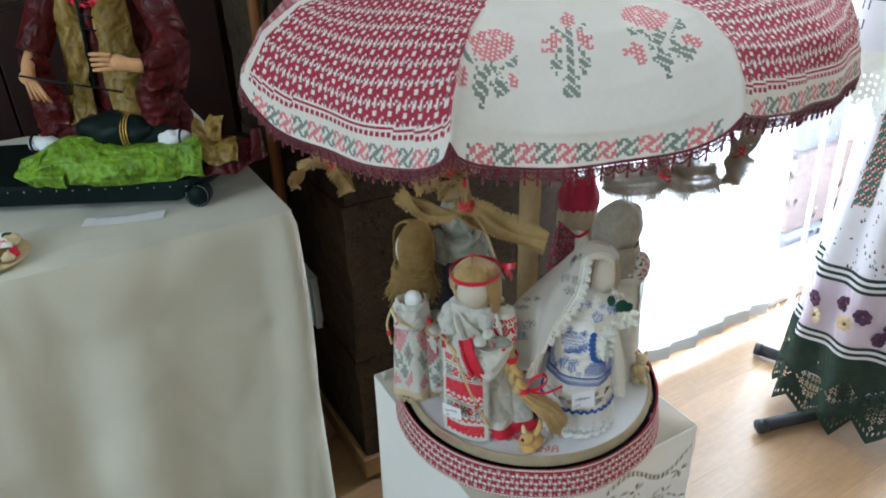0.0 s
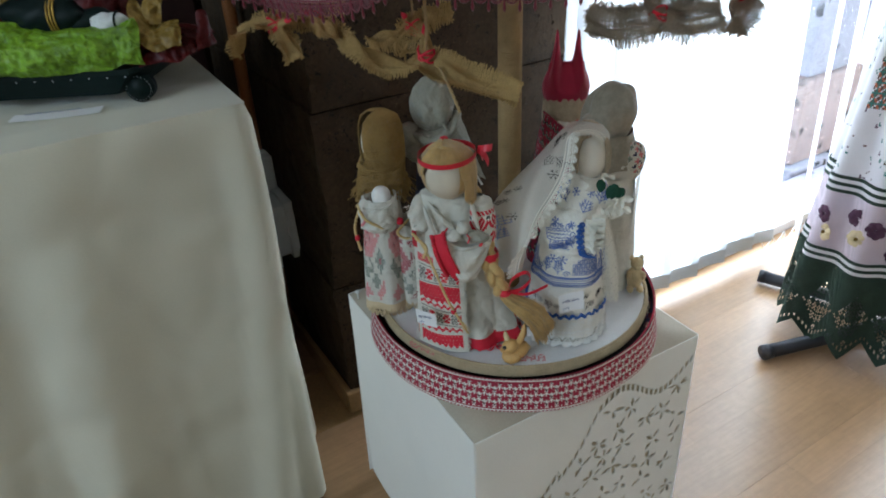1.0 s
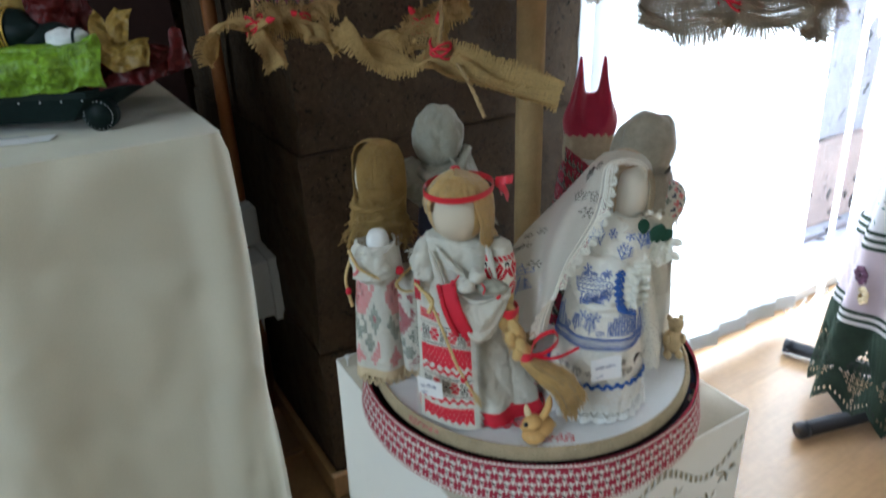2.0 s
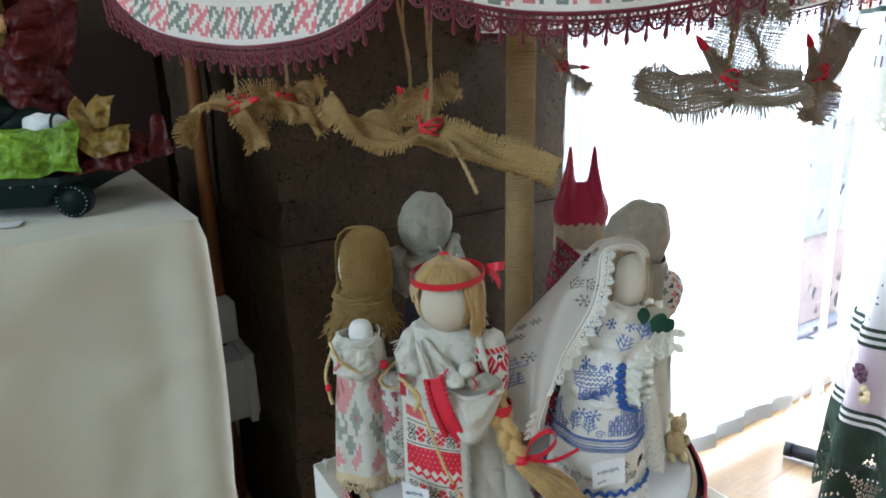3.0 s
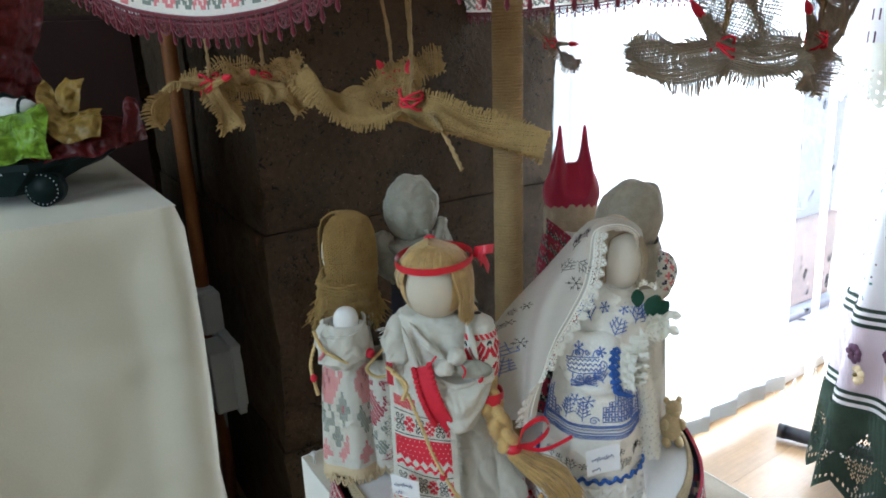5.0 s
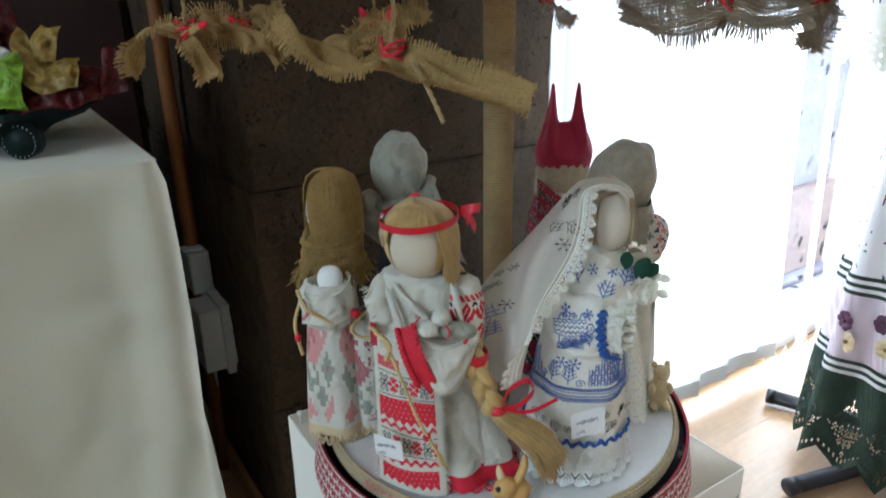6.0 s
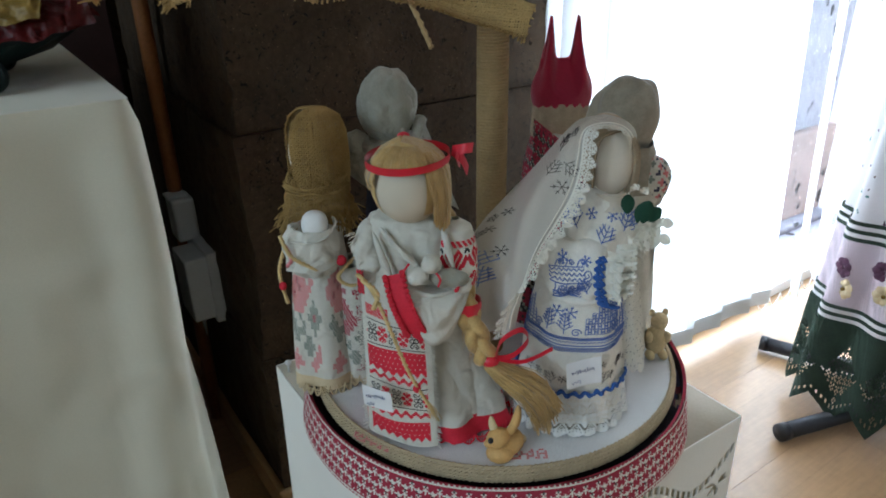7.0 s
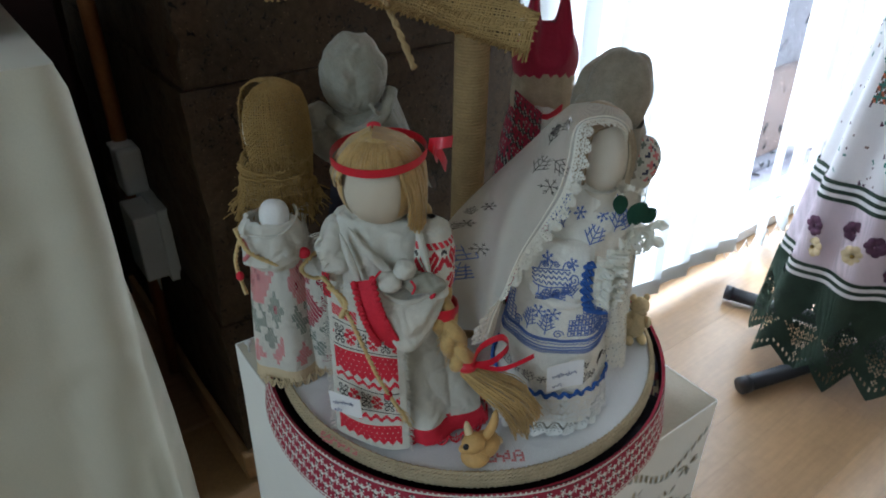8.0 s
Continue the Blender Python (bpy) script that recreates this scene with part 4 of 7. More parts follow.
def woven(s, fn, length, width, mat, pitch=0.0017, r=0.0006, fringe=0.009, seed=0, ends=(0.0, 1.0)):
    """Open weave of single threads over the sheet fn(a, b); the cross threads run out into a fringe along both edges."""
    rnd = random.Random(seed)
    n, m = max(6, int(length / pitch)), max(4, int(width / pitch))

    def at(a, b, over):
        p = Vector(fn(a, b))
        nn = (Vector(fn(a + 0.01, b)) - p).cross(Vector(fn(a, b + 0.03)) - p)
        return p + (nn.normalized() if nn.length > 1e-12 else Vector((0, 0, 1))) * r * 0.8 * over

    for i in range(n + 1):                                # cross threads
        a = lerp(ends[0], ends[1], min(1, max(0, (i + rnd.uniform(-0.25, 0.25)) / n)))
        line = [at(a, k / m, 1 if (i + k) % 2 else -1) for k in range(m + 1)]
        for end, nxt in ((line[0], line[2]), (line[-1], line[-3])):
            d = (end - nxt).normalized()
            l = fringe * rnd.uniform(0.5, 1.15)
            sway = Vector((rnd.uniform(-1, 1), rnd.uniform(-1, 1), rnd.uniform(-1, 0.4))) * 0.16 * l
            tip = [end + d * l * 0.5 + sway * 0.4, end + d * l + sway - Vector((0, 0, 0.12 * l))]
            line = tip[::-1] + line if end is line[0] else line + tip
        s.tube(line, r * rnd.uniform(0.85, 1.15), mat, 4, cap=False)
    for k in range(1, m):                                 # long threads, a few pulled out at the edges
        if rnd.random() < 0.06:
            continue
        b = (k + rnd.uniform(-0.2, 0.2)) / m
        step = max(1, n // 50)
        line = [at(lerp(ends[0], ends[1], i / n), b, -1 if (i + k) % 2 else 1) for i in range(0, n + 1, step)]
        for end, nxt, last in ((line[0], line[1], False), (line[-1], line[-2], True)):
            d = (end - nxt).normalized()
            l = fringe * rnd.uniform(0.2, 0.8)
            tip = end + d * l + Vector((rnd.uniform(-1, 1), rnd.uniform(-1, 1), rnd.uniform(-1, 1))) * 0.15 * l
            line = line + [tip] if last else [tip] + line
        s.tube(line, r * rnd.uniform(0.85, 1.15), mat, 4, cap=False)


def burlap_doll():
    s = Shape()
    x, y = 0.034, 1.132

    def skirt(i, j):
        if j < 10:
            return ECRU
        if j > 100:
            return BLOUSE
        if (i + j) % 4 == 0:
            return BLOUSE
        for lo in (168, 238, 20, 90):
            a = i - lo
            if 0 <= a < 60 and 14 <= j < 96:
                return pick(ROSE, a // 5, (j - 14 + 3 * (lo % 7)) // 5, {"r": PINK, "g": GREENT, "k": WRED}) or BLOUSE
        return BLOUSE

    s.lathe(x, y, [(0.033, DZ + 0.006), (0.032, 0.53), (0.030, 0.58), (0.026, 0.625), (0.022, 0.66)], skirt, 300, 124, folds=5, depth=0.07, lean=(0.0, 0.012), phase=0.6)
    s.lathe(x + 0.034, y + 0.006, [(0.026, DZ + 0.01), (0.026, 0.56), (0.018, 0.62)], lambda i, j: (pick(ROSE, i // 4, j // 4, {"r": WRED, "g": GREENT, "k": GREENT}) or BLOUSE) if 6 < j < 72 and (i + j) % 4 else BLOUSE, 168, 88, folds=4, depth=0.06)
    lace_ring(s, lambda k: ((x + 0.034 * math.cos(2 * math.pi * k), y + 0.034 * math.sin(2 * math.pi * k), DZ + 0.010), (math.cos(2 * math.pi * k), math.sin(2 * math.pi * k), 0)), 26, 0.011, ECRU)
    lace_ring(s, lambda k: ((x + 0.034 + 0.028 * math.cos(2 * math.pi * k), y + 0.006 + 0.028 * math.sin(2 * math.pi * k), DZ + 0.014), (math.cos(2 * math.pi * k), math.sin(2 * math.pi * k), 0)), 20, 0.011, ECRU)
    # torso and carried bundle
    s.blob((x + 0.003, y + 0.012, 0.668), (0.026, 0.024, 0.032), BLOUSE, rough=0.004, freq=60)
    s.lathe(x + 0.002, y - 0.032, [(0.004, 0.622), (0.016, 0.627), (0.024, 0.640), (0.0255, 0.653), (0.0235, 0.664), (0.0195, 0.672), (0.0165, 0.674), (0.013, 0.664)], BLOUSE, 60, 36, folds=3, depth=0.05, squash=(1.08, 0.9), rough=0.004, phase=1.2)
    s.grid(lambda a, b: (x + 0.002 + (0.0262 - 0.004 * b) * math.cos(radians(-165 + 200 * a)), y - 0.032 + (0.0245 - 0.004 * b) * math.sin(radians(-165 + 200 * a)) , lerp(0.640, 0.668, b) + 0.016 * (a - 0.5) + 0.002 * math.sin(a * 9)), 40, 12, BLOUSE)
    s.tube([(x + 0.002 + 0.0228 * math.cos(radians(-165 + 200 * k / 30)), y - 0.032 + 0.021 * math.sin(radians(-165 + 200 * k / 30)), 0.668 + 0.016 * (k / 30 - 0.5) + 0.002 * math.sin(k * 0.3)) for k in range(31)], 0.0012, BLOUSE, 6)
    s.blob((x + 0.007, y - 0.036, 0.6765), (0.0120, 0.011, 0.0130), WHITE, power=0.85, nu=28, nv=18)
    s.tube(curve([(x - 0.02, y - 0.046, 0.66), (x - 0.014, y - 0.052, 0.65), (x - 0.02, y - 0.045, 0.64)], 8), 0.002, PINK, 5)
    # burlap kerchief: tall crown, tied neck, fringed cape
    s.blob((x + 0.003, y + 0.018, 0.728), (0.0235, 0.024, 0.032), SKIN)
    s.lathe(x + 0.004, y + 0.020, [(0.0265, 0.690), (0.0285, 0.708), (0.029, 0.728), (0.0285, 0.746), (0.0235, 0.759), (0.013, 0.7665), (0.0005, 0.768)], BURLAP, 48, 26, folds=3, depth=0.02, a0=-125, a1=160, rough=0.0015)
    def crown(a, b):
        th = radians(-125 + 285 * a)
        r = float(np.interp(b, (0, 0.25, 0.5, 0.72, 0.86, 0.95, 1.0), (0.0268, 0.0286, 0.0292, 0.0286, 0.0240, 0.0140, 0.0020))) * (1 + 0.03 * math.sin(th * 3 + 1) + 0.02 * math.sin(th * 7 + b * 5))
        z = float(np.interp(b, (0, 0.25, 0.5, 0.72, 0.86, 0.95, 1.0), (0.692, 0.709, 0.729, 0.747, 0.760, 0.7675, 0.769)))
        return x + 0.004 + (r + 0.0012) * math.cos(th), y + 0.020 + (r + 0.0012) * math.sin(th), z

    woven(s, crown, 0.15, 0.085, JUTE, 0.0019, 0.00062, 0.002, 33)
    woven(s, lambda a, b: (x + 0.003 + (lerp(0.0285, 0.0350, b ** 1.5) + 0.0025 * b * math.sin(a * 44) + 0.0012 * math.sin(b * 22 + a * 9)) * math.cos(2 * math.pi * a), y + 0.014 + (lerp(0.0285, 0.0350, b ** 1.5) + 0.0025 * b * math.sin(a * 44) + 0.0012 * math.sin(b * 22 + a * 9)) * math.sin(2 * math.pi * a),
                           lerp(0.705, 0.662, b) + 0.004 * b * math.sin(a * 31 + 1)), 0.21, 0.045, JUTE, 0.0021, 0.00052, 0.008, 14)
    s.lathe(x + 0.003, y + 0.016, [(0.031, 0.668), (0.028, 0.684), (0.0265, 0.698), (0.027, 0.704)], BURLAP, 60, 12, folds=5, depth=0.05)
    for z, r in ((0.697, 0.0302), (0.703, 0.0292)):
        s.tube([(x + 0.003 + (r + 0.0012 * math.sin(k * 1.1 + z * 900)) * math.cos(2 * math.pi * k / 60), y + 0.014 + (r + 0.0012 * math.sin(k * 1.1 + z * 900)) * math.sin(2 * math.pi * k / 60), z + 0.0012 * math.sin(k * 0.5 + z * 700)) for k in range(61)], 0.0008, JUTE, 4, cap=False)
    ring = [(x + 0.003 + (0.036 - 0.004 * (k % 4) / 3) * math.cos(t), y + 0.014 + (0.036 - 0.004 * (k % 4) / 3) * math.sin(t), 0.664 + 0.013 * (k % 4) / 3) for k, t in [(k, 2 * math.pi * k / 90) for k in range(90)]]
    fringe_threads(s, ring, lambda p: (p[0] - x - 0.003, p[1] - y - 0.016, -0.040), 0.012, JUTE, 0.0006, 4, 0.5)
    rope_line(s, [(x + 0.030, y + 0.014, 0.693), (x, y - 0.014, 0.690), (x - 0.027, y + 0.016, 0.693)], 0.0014, BURLAP, 30)
    # plaited jute belt with red beads
    rope_line(s, [(x - 0.028, y - 0.01, 0.645), (x - 0.036, y - 0.012, 0.62), (x - 0.034, y - 0.014, 0.60), (x - 0.031, y - 0.015, 0.585)], 0.0017, STRAW)
    rope_line(s, [(x + 0.052, y - 0.028, 0.650), (x + 0.030, y - 0.036, 0.632), (x + 0.024, y - 0.036, 0.622), (x + 0.034, y - 0.036, 0.614), (x + 0.050, y - 0.034, 0.618), (x + 0.062, y - 0.036, 0.640)], 0.0017, STRAW, 60)
    rope_line(s, [(x - 0.022, y - 0.05, 0.672), (x - 0.012, y - 0.058, 0.655), (x + 0.008, y - 0.054, 0.640)], 0.0017, STRAW, 30)
    s.blob((x - 0.034, y - 0.015, 0.604), (0.0035, 0.0035, 0.0045), BRED)
    s.blob((x + 0.028, y - 0.040, 0.642), (0.0055, 0.0045, 0.005), BRED)
    doll(s, "burlap_kerchief_doll", (x, y, DZ), "rag doll in a burlap kerchief carrying a swaddled bundle")


def girl_doll():
    s = Shape()
    x, y = 0.133, 1.065
    # skirt that spreads to one side, red lace along its hem
    hem = lambda i, j: BRED if j < 7 else BLOUSE
    s.lathe(x + 0.012, y + 0.004, [(0.058, DZ + 0.003), (0.055, 0.515), (0.047, 0.55), (0.038, 0.59), (0.032, 0.63), (0.031, 0.66)], hem, 110, 44, folds=7, depth=0.075, squash=(1.12, 0.72), rough=0.002, lean=(-0.012, -0.006), phase=1.0)
    s.lathe(x + 0.035, y - 0.010, [(0.047, DZ + 0.004), (0.043, 0.515), (0.030, 0.555), (0.018, 0.60), (0.010, 0.64)], lambda i, j: BRED if j < 6 else BLOUSE, 80, 36, folds=5, depth=0.13, rough=0.0035, squash=(1.0, 0.75), lean=(-0.030, 0.010), phase=2.2)
    lace_ring(s, lambda k: ((x + 0.035 + 0.050 * math.cos(2 * math.pi * k), y - 0.010 + 0.038 * math.sin(2 * math.pi * k), DZ + 0.010), (math.cos(2 * math.pi * k), math.sin(2 * math.pi * k), 0)), 24, 0.009, BRED)
    # apron towel: embroidered bands
    NA, NB = 84, 186

    def lacy(i, j, lo, hi):
        """Red crochet band with small eyelets and a toothed lower edge."""
        tooth = abs((i % 10) - 5) * 0.9
        if j < lo + 5 and j - lo < tooth:
            return False
        return not ((i + 3 * (j // 5 % 2)) % 6 == 3 and j % 5 == 2 and lo + 5 < j < hi - 2)

    def towel(i, j):
        if i < 5 or i > NA - 8:
            return BLOUSE
        for lo, hi in ((5, 25), (74, 100)):
            if lo <= j < hi:
                return BRED if lacy(i, j, lo, hi) else BLOUSE
        for lo in (29, 66):
            if lo <= j < lo + 8:                      # zigzag ribbon
                tri = abs((i % 12) - 6)
                return BRED if abs(j - lo - 1 - tri * 0.8) < 2.2 else BLOUSE
        for lo in (42, 105):
            if j in (lo - 3, lo + 20):
                return BLACKT
            if lo <= j < lo + 17:
                c = pick(FLORET, i - 6, j - lo, {"R": BRED, "k": BLACKT})
                return c or BLOUSE
        if 130 <= j < 142 and i < 34:
            return BRED if (i + j) % 5 else BLOUSE
        return BLOUSE

    def apron(a, b):
        bow = 0.010 * (1 - (2 * a - 1) ** 2)
        px = lerp(0.083, 0.146, a) + 0.006 * b * (0.5 - a) - 0.003 * b
        py = lerp(1.052, 1.026, a ** 0.8) - bow * 0.7 + 0.004 * b - 0.014 * (1 - b) + 0.0015 * math.sin(b * 20 + a * 6)
        return px, py, lerp(DZ + 0.004, 0.664, b)

    s.grid(apron, NA, NB, towel)
    s.grid(lambda a, b: Vector(apron(a, b)) + Vector((0.0006, 0.0014, 0)), 20, 30, BLOUSE)
    fringe_threads(s, [apron(0, k / 110) for k in range(110)], (-1, -0.1, -0.3), 0.005, LACE, 0.0004, 2)
    fringe_threads(s, [apron(1, k / 110) for k in range(110)], (1, -0.3, -0.3), 0.004, LACE, 0.0004, 3)
    # torso, shoulders and sleeves
    s.lathe(x - 0.005, y - 0.011, [(0.036, 0.615), (0.041, 0.640), (0.042, 0.668), (0.039, 0.688), (0.031, 0.702), (0.012, 0.710)], BLOUSE, 90, 50, folds=7, depth=0.030, squash=(1.0, 0.72), rough=0.005, phase=0.8)
    s.blob((x - 0.040, y - 0.016, 0.672), (0.014, 0.020, 0.026), BLOUSE, rz=10, rough=0.005, freq=70, nu=30, nv=20)
    for q, (xa, xb, dz) in enumerate(((-0.028, 0.004, 0.0), (-0.020, 0.012, -0.008), (0.022, 0.030, 0.002), (-0.034, -0.020, -0.004))):
        s.tube(curve([(x + xa, y - 0.034, 0.700 + dz), (x + (xa + xb) / 2, y - 0.044, 0.682 + dz), (x + xb, y - 0.046, 0.664 + dz)], 12), [0.0004 + 0.0028 * math.sin(math.pi * i / 11) for i in range(12)], BLOUSE, 8)
    s.lathe(x + 0.032, y - 0.022, [(0.015, 0.634), (0.0185, 0.648), (0.0185, 0.675), (0.014, 0.694), (0.004, 0.701)],
            lambda i, j: (pick(BIGSTAR, i - 80, j - 9, {"R": BRED, "k": BLACKT}) or LACE) if 9 <= j < 33 and 72 <= i < 122 else (BRED if 4 < j < 9 or (34 <= j < 38 and (i + j) % 6 < 4) else BLOUSE), 126, 58, folds=3, depth=0.04)
    fringe_threads(s, [(x - 0.049 + 0.0004 * k, y - 0.030, 0.694 - 0.0011 * k) for k in range(46)], (-1, -0.5, -0.25), 0.007, LACE, 0.0004, 5)
    s.grid(lambda a, b: (x - 0.050 + 0.006 * a, y - 0.032 - 0.004 * a, lerp(0.640, 0.662, b)), 6, 12, lambda i, j: BRED if (i + j) % 3 else BLACKT)
    # wide pouch of the sling, gathered towards the shoulder
    def pouch(a, b):
        px = x - 0.016 + 0.062 * a
        hump = math.sin(math.pi * min(1, max(0, a))) ** 0.6
        rim = 0.659 - 0.010 * math.sin(math.pi * a) - 0.006 * a
        low = 0.650 - 0.052 * math.sin(math.pi * min(1, a * 0.94 + 0.03)) ** 0.8
        z = lerp(low, rim, b)
        out = hump * (0.010 + 0.017 * math.sin(math.pi * (0.10 + 0.80 * b)) ** 0.8)
        crease = 0.0018 * math.sin(b * 13 + a * 7 + 3 * math.sin(a * 5)) + 0.003 * noise.noise(Vector((a * 5, b * 4, 2.0)))
        return Vector((px + 0.004 * (1 - b) * (0.5 - a), y - 0.042 - out - crease + 0.010 * a, z))

    s.grid(pouch, 46, 34, BLOUSE)
    s.grid(lambda a, b: Vector(pouch(a, 1.0)).lerp(Vector((x - 0.016 + 0.062 * a, y - 0.030, 0.650)), b), 30, 8, BLOUSE)
    s.tube([Vector(pouch(k / 24, 1.0)) for k in range(25)], [0.0008 + 0.0016 * math.sin(math.pi * k / 24) for k in range(25)], BLOUSE, 7)
    # little swaddled doll lying in it
    s.blob((x + 0.001, y - 0.053, 0.665), (0.010, 0.008, 0.007), BLOUSE, rough=0.003, freq=110, nu=22, nv=14)
    s.blob((x + 0.012, y - 0.052, 0.674), (0.0082, 0.0078, 0.008), BLOUSE, rough=0.0015, freq=110, nu=22, nv=14)
    s.blob((x + 0.025, y - 0.052, 0.661), (0.016, 0.008, 0.0075), GREYLIN, rz=-15, tilt=25, rough=0.004, freq=100, nu=26, nv=16)
    s.blob((x + 0.037, y - 0.048, 0.652), (0.008, 0.0065, 0.006), BLOUSE, rz=-30, tilt=30, rough=0.002, freq=100)
    s.tube(curve([(x + 0.016, y - 0.062, 0.671), (x + 0.019, y - 0.061, 0.665), (x + 0.017, y - 0.060, 0.658)], 8), 0.0009, BRED, 5)
    s.tube(curve([(x + 0.032, y - 0.056, 0.660), (x + 0.033, y - 0.057, 0.655), (x + 0.031, y - 0.055, 0.651)], 6), 0.0016, BRED, 6)
    s.tube(curve([(x - 0.012, y - 0.060, 0.668), (x - 0.008, y - 0.062, 0.676), (x - 0.005, y - 0.062, 0.680)], 6), 0.0009, BRED, 5)
    # red crochet strip hanging from the shoulder
    strip_pts = curve([(x - 0.018, y - 0.054, 0.667), (x - 0.014, y - 0.062, 0.650), (x - 0.008, y - 0.064, 0.632), (x - 0.002, y - 0.060, 0.616)], 16)
    s.strip(strip_pts, 0.012, BRED, (1, -0.25, 0.3), 0.0014)
    for k, p in enumerate(strip_pts):
        for side in (-1, 1):
            s.blob(p + Vector((0.0068 * side, -0.001, 0.002 * side)), (0.0026, 0.0015, 0.0026), BRED, nu=8, nv=6)
    s.strip(curve([(x - 0.004, y - 0.061, 0.618), (x + 0.004, y - 0.060, 0.612), (x + 0.010, y - 0.055, 0.614)], 8), 0.010, BRED, (0.2, -0.2, 1), 0.0014)
    # head: cotton face, flax hair with parting, satin ribbon
    hx, hy, hz = 0.129, 1.040, 0.736
    s.blob((hx, hy, hz - 0.003), (0.0295, 0.029, 0.032), SKIN, nu=36, nv=24)

    s.grid(lambda a, b: (hx + 0.0308 * math.cos(radians(-62 + 276 * a)) * math.cos(radians(lerp(-40, 88, b))), hy + 0.0305 * math.sin(radians(-62 + 276 * a)) * math.cos(radians(lerp(-40, 88, b))),
                         hz - 0.001 + 0.034 * math.sin(radians(lerp(-40, 88, b)))), 60, 20, FLAX)
    rnd = random.Random(21)
    for k in range(1700):
        side = -1 if k % 3 == 0 else 1
        t = rnd.random()
        y0 = lerp(-0.020, 0.022, t)                       # start along the parting
        top = Vector((hx - 0.004 + 0.001 * side, hy + y0, hz + 0.0345 * math.sqrt(max(0.05, 1 - (y0 / 0.034) ** 2))))
        if side > 0:
            th = radians(lerp(-60, 92, t) + rnd.uniform(-6, 6))
            low = hz - 0.031 + rnd.uniform(-0.009, 0.006) + (0.022 * max(0, (radians(-38) - th)) if th < radians(-38) else 0)
        else:
            th = radians(lerp(-146, -268, t) + rnd.uniform(-6, 6))
            low = hz + 0.006 - 0.030 * t + rnd.uniform(-0.004, 0.004)
        if k % 3 == 2:                                    # over the brow, down to the ribbon
            t = rnd.random()
            th = radians(lerp(-150, -60, t))
            top = Vector((hx - 0.004, hy - 0.004 + rnd.uniform(-0.012, 0.006), hz + 0.0345))
            low = hz + 0.019
        rr = 0.0304 + rnd.uniform(0, 0.0022)
        o = Vector((math.cos(th), math.sin(th), 0))
        brow = k % 3 == 2
        p1 = Vector((hx, hy, hz + (0.031 if brow else 0.026))) + o * rr * (0.52 if brow else 0.66)
        p2 = Vector((hx, hy, hz + (0.025 if brow else 0.010))) + o * rr * (0.82 if brow else 1.0)
        o2 = Vector((math.cos(th + 0.16), math.sin(th + 0.16), 0)) if side > 0 and k % 3 != 2 else o
        p3 = Vector((hx, hy, hz + 0.021 if brow else lerp(hz + 0.008, low, 0.55))) + o2 * rr * (0.94 if brow else 1.03)
        p4 = Vector((hx, hy, hz + 0.017 if brow else low)) + o2 * rr * 0.99
        s.tube(curve([top, p1, p2, p3, p4], 9), 0.00055, FLAX if k % 9 else HAIR2, 3, cap=False)
    band = []
    for k in range(41):
        th = 2 * math.pi * k / 40
        band.append((hx + 0.0331 * math.cos(th), hy + 0.0326 * math.sin(th), hz + 0.0185 + 0.0018 * math.sin(th) + 0.002 * math.cos(th)))
    s.strip(band, 0.0058, SATIN, (0, -0.15, 1), 0.0008)
    bx = Vector((hx + 0.035, hy + 0.006, hz + 0.021))
    for dx, dz, w in ((0.016, 0.003, 0.008), (0.012, -0.016, 0.008), (0.006, -0.010, 0.007)):
        s.strip(curve([bx, bx + Vector((dx * 0.6, -0.006, dz * 0.4 + 0.002)), bx + Vector((dx, -0.003, dz))], 8), w, SATIN, (0.2, 0.5, 1), 0.0008)
    s.blob((hx - 0.003, hy + 0.014, hz + 0.032), (0.005, 0.003, 0.003), SATIN)
    # plait down the back and side, ribbons and loose brush end
    line = curve([(hx + 0.022, hy + 0.030, 0.702), (0.164, 1.066, 0.672), (0.168, 1.044, 0.648), (0.176, 1.022, 0.618), (0.190, 1.012, 0.584)], 60)
    for q in range(3):
        s.tube([p + Vector((math.sin(i * 0.29 + q * 2.0944) * 0.0060, -math.sin(2 * (i * 0.29 + q * 2.0944)) * 0.0034, 0)) for i, p in enumerate(line)], 0.0060, FLAX, 10)
    s.lathe(0.1735, 1.029, [(0.0125, 0.622), (0.0134, 0.627), (0.0125, 0.633)], SATIN, 16, 4)
    rnd = random.Random(8)
    for q in range(3):                                    # loose hairs along the plait
        for k in range(60):
            i = rnd.randrange(4, 54)
            p = line[i] + Vector((math.sin(i * 0.36 + q * 2.0944) * 0.0085, -0.0075, rnd.uniform(-0.002, 0.002)))
            s.tube([p, p + Vector((rnd.uniform(-0.003, 0.003), -0.001, -0.004)), p + Vector((rnd.uniform(-0.005, 0.005), 0.0, -0.009))], 0.0003, FLAX, 3, cap=False)
    for k in range(620):
        o = Vector((rnd.uniform(-1, 1), rnd.uniform(-1, 1), rnd.uniform(-1, 1)))
        l = rnd.uniform(0.75, 1.08)
        end = Vector((0.243, 0.999, 0.530)) + Vector((o.x * 0.006 + o.z * 0.006, o.y * 0.006, o.z * 0.014))
        s.tube(curve([Vector((0.191, 1.012, 0.580)) + o * 0.004, Vector((0.207, 1.005, 0.571)) + o * 0.007, Vector((0.228, 1.000, 0.558)) + o * 0.010, Vector((0.226, 1.000, 0.556)).lerp(end, l)], 8), 0.00055, FLAX if k % 9 else HAIR2, 3, cap=False)
    s.blob((0.192, 1.011, 0.584), (0.009, 0.008, 0.006), SATIN, rz=-30)
    k0 = Vector((0.197, 1.006, 0.588))
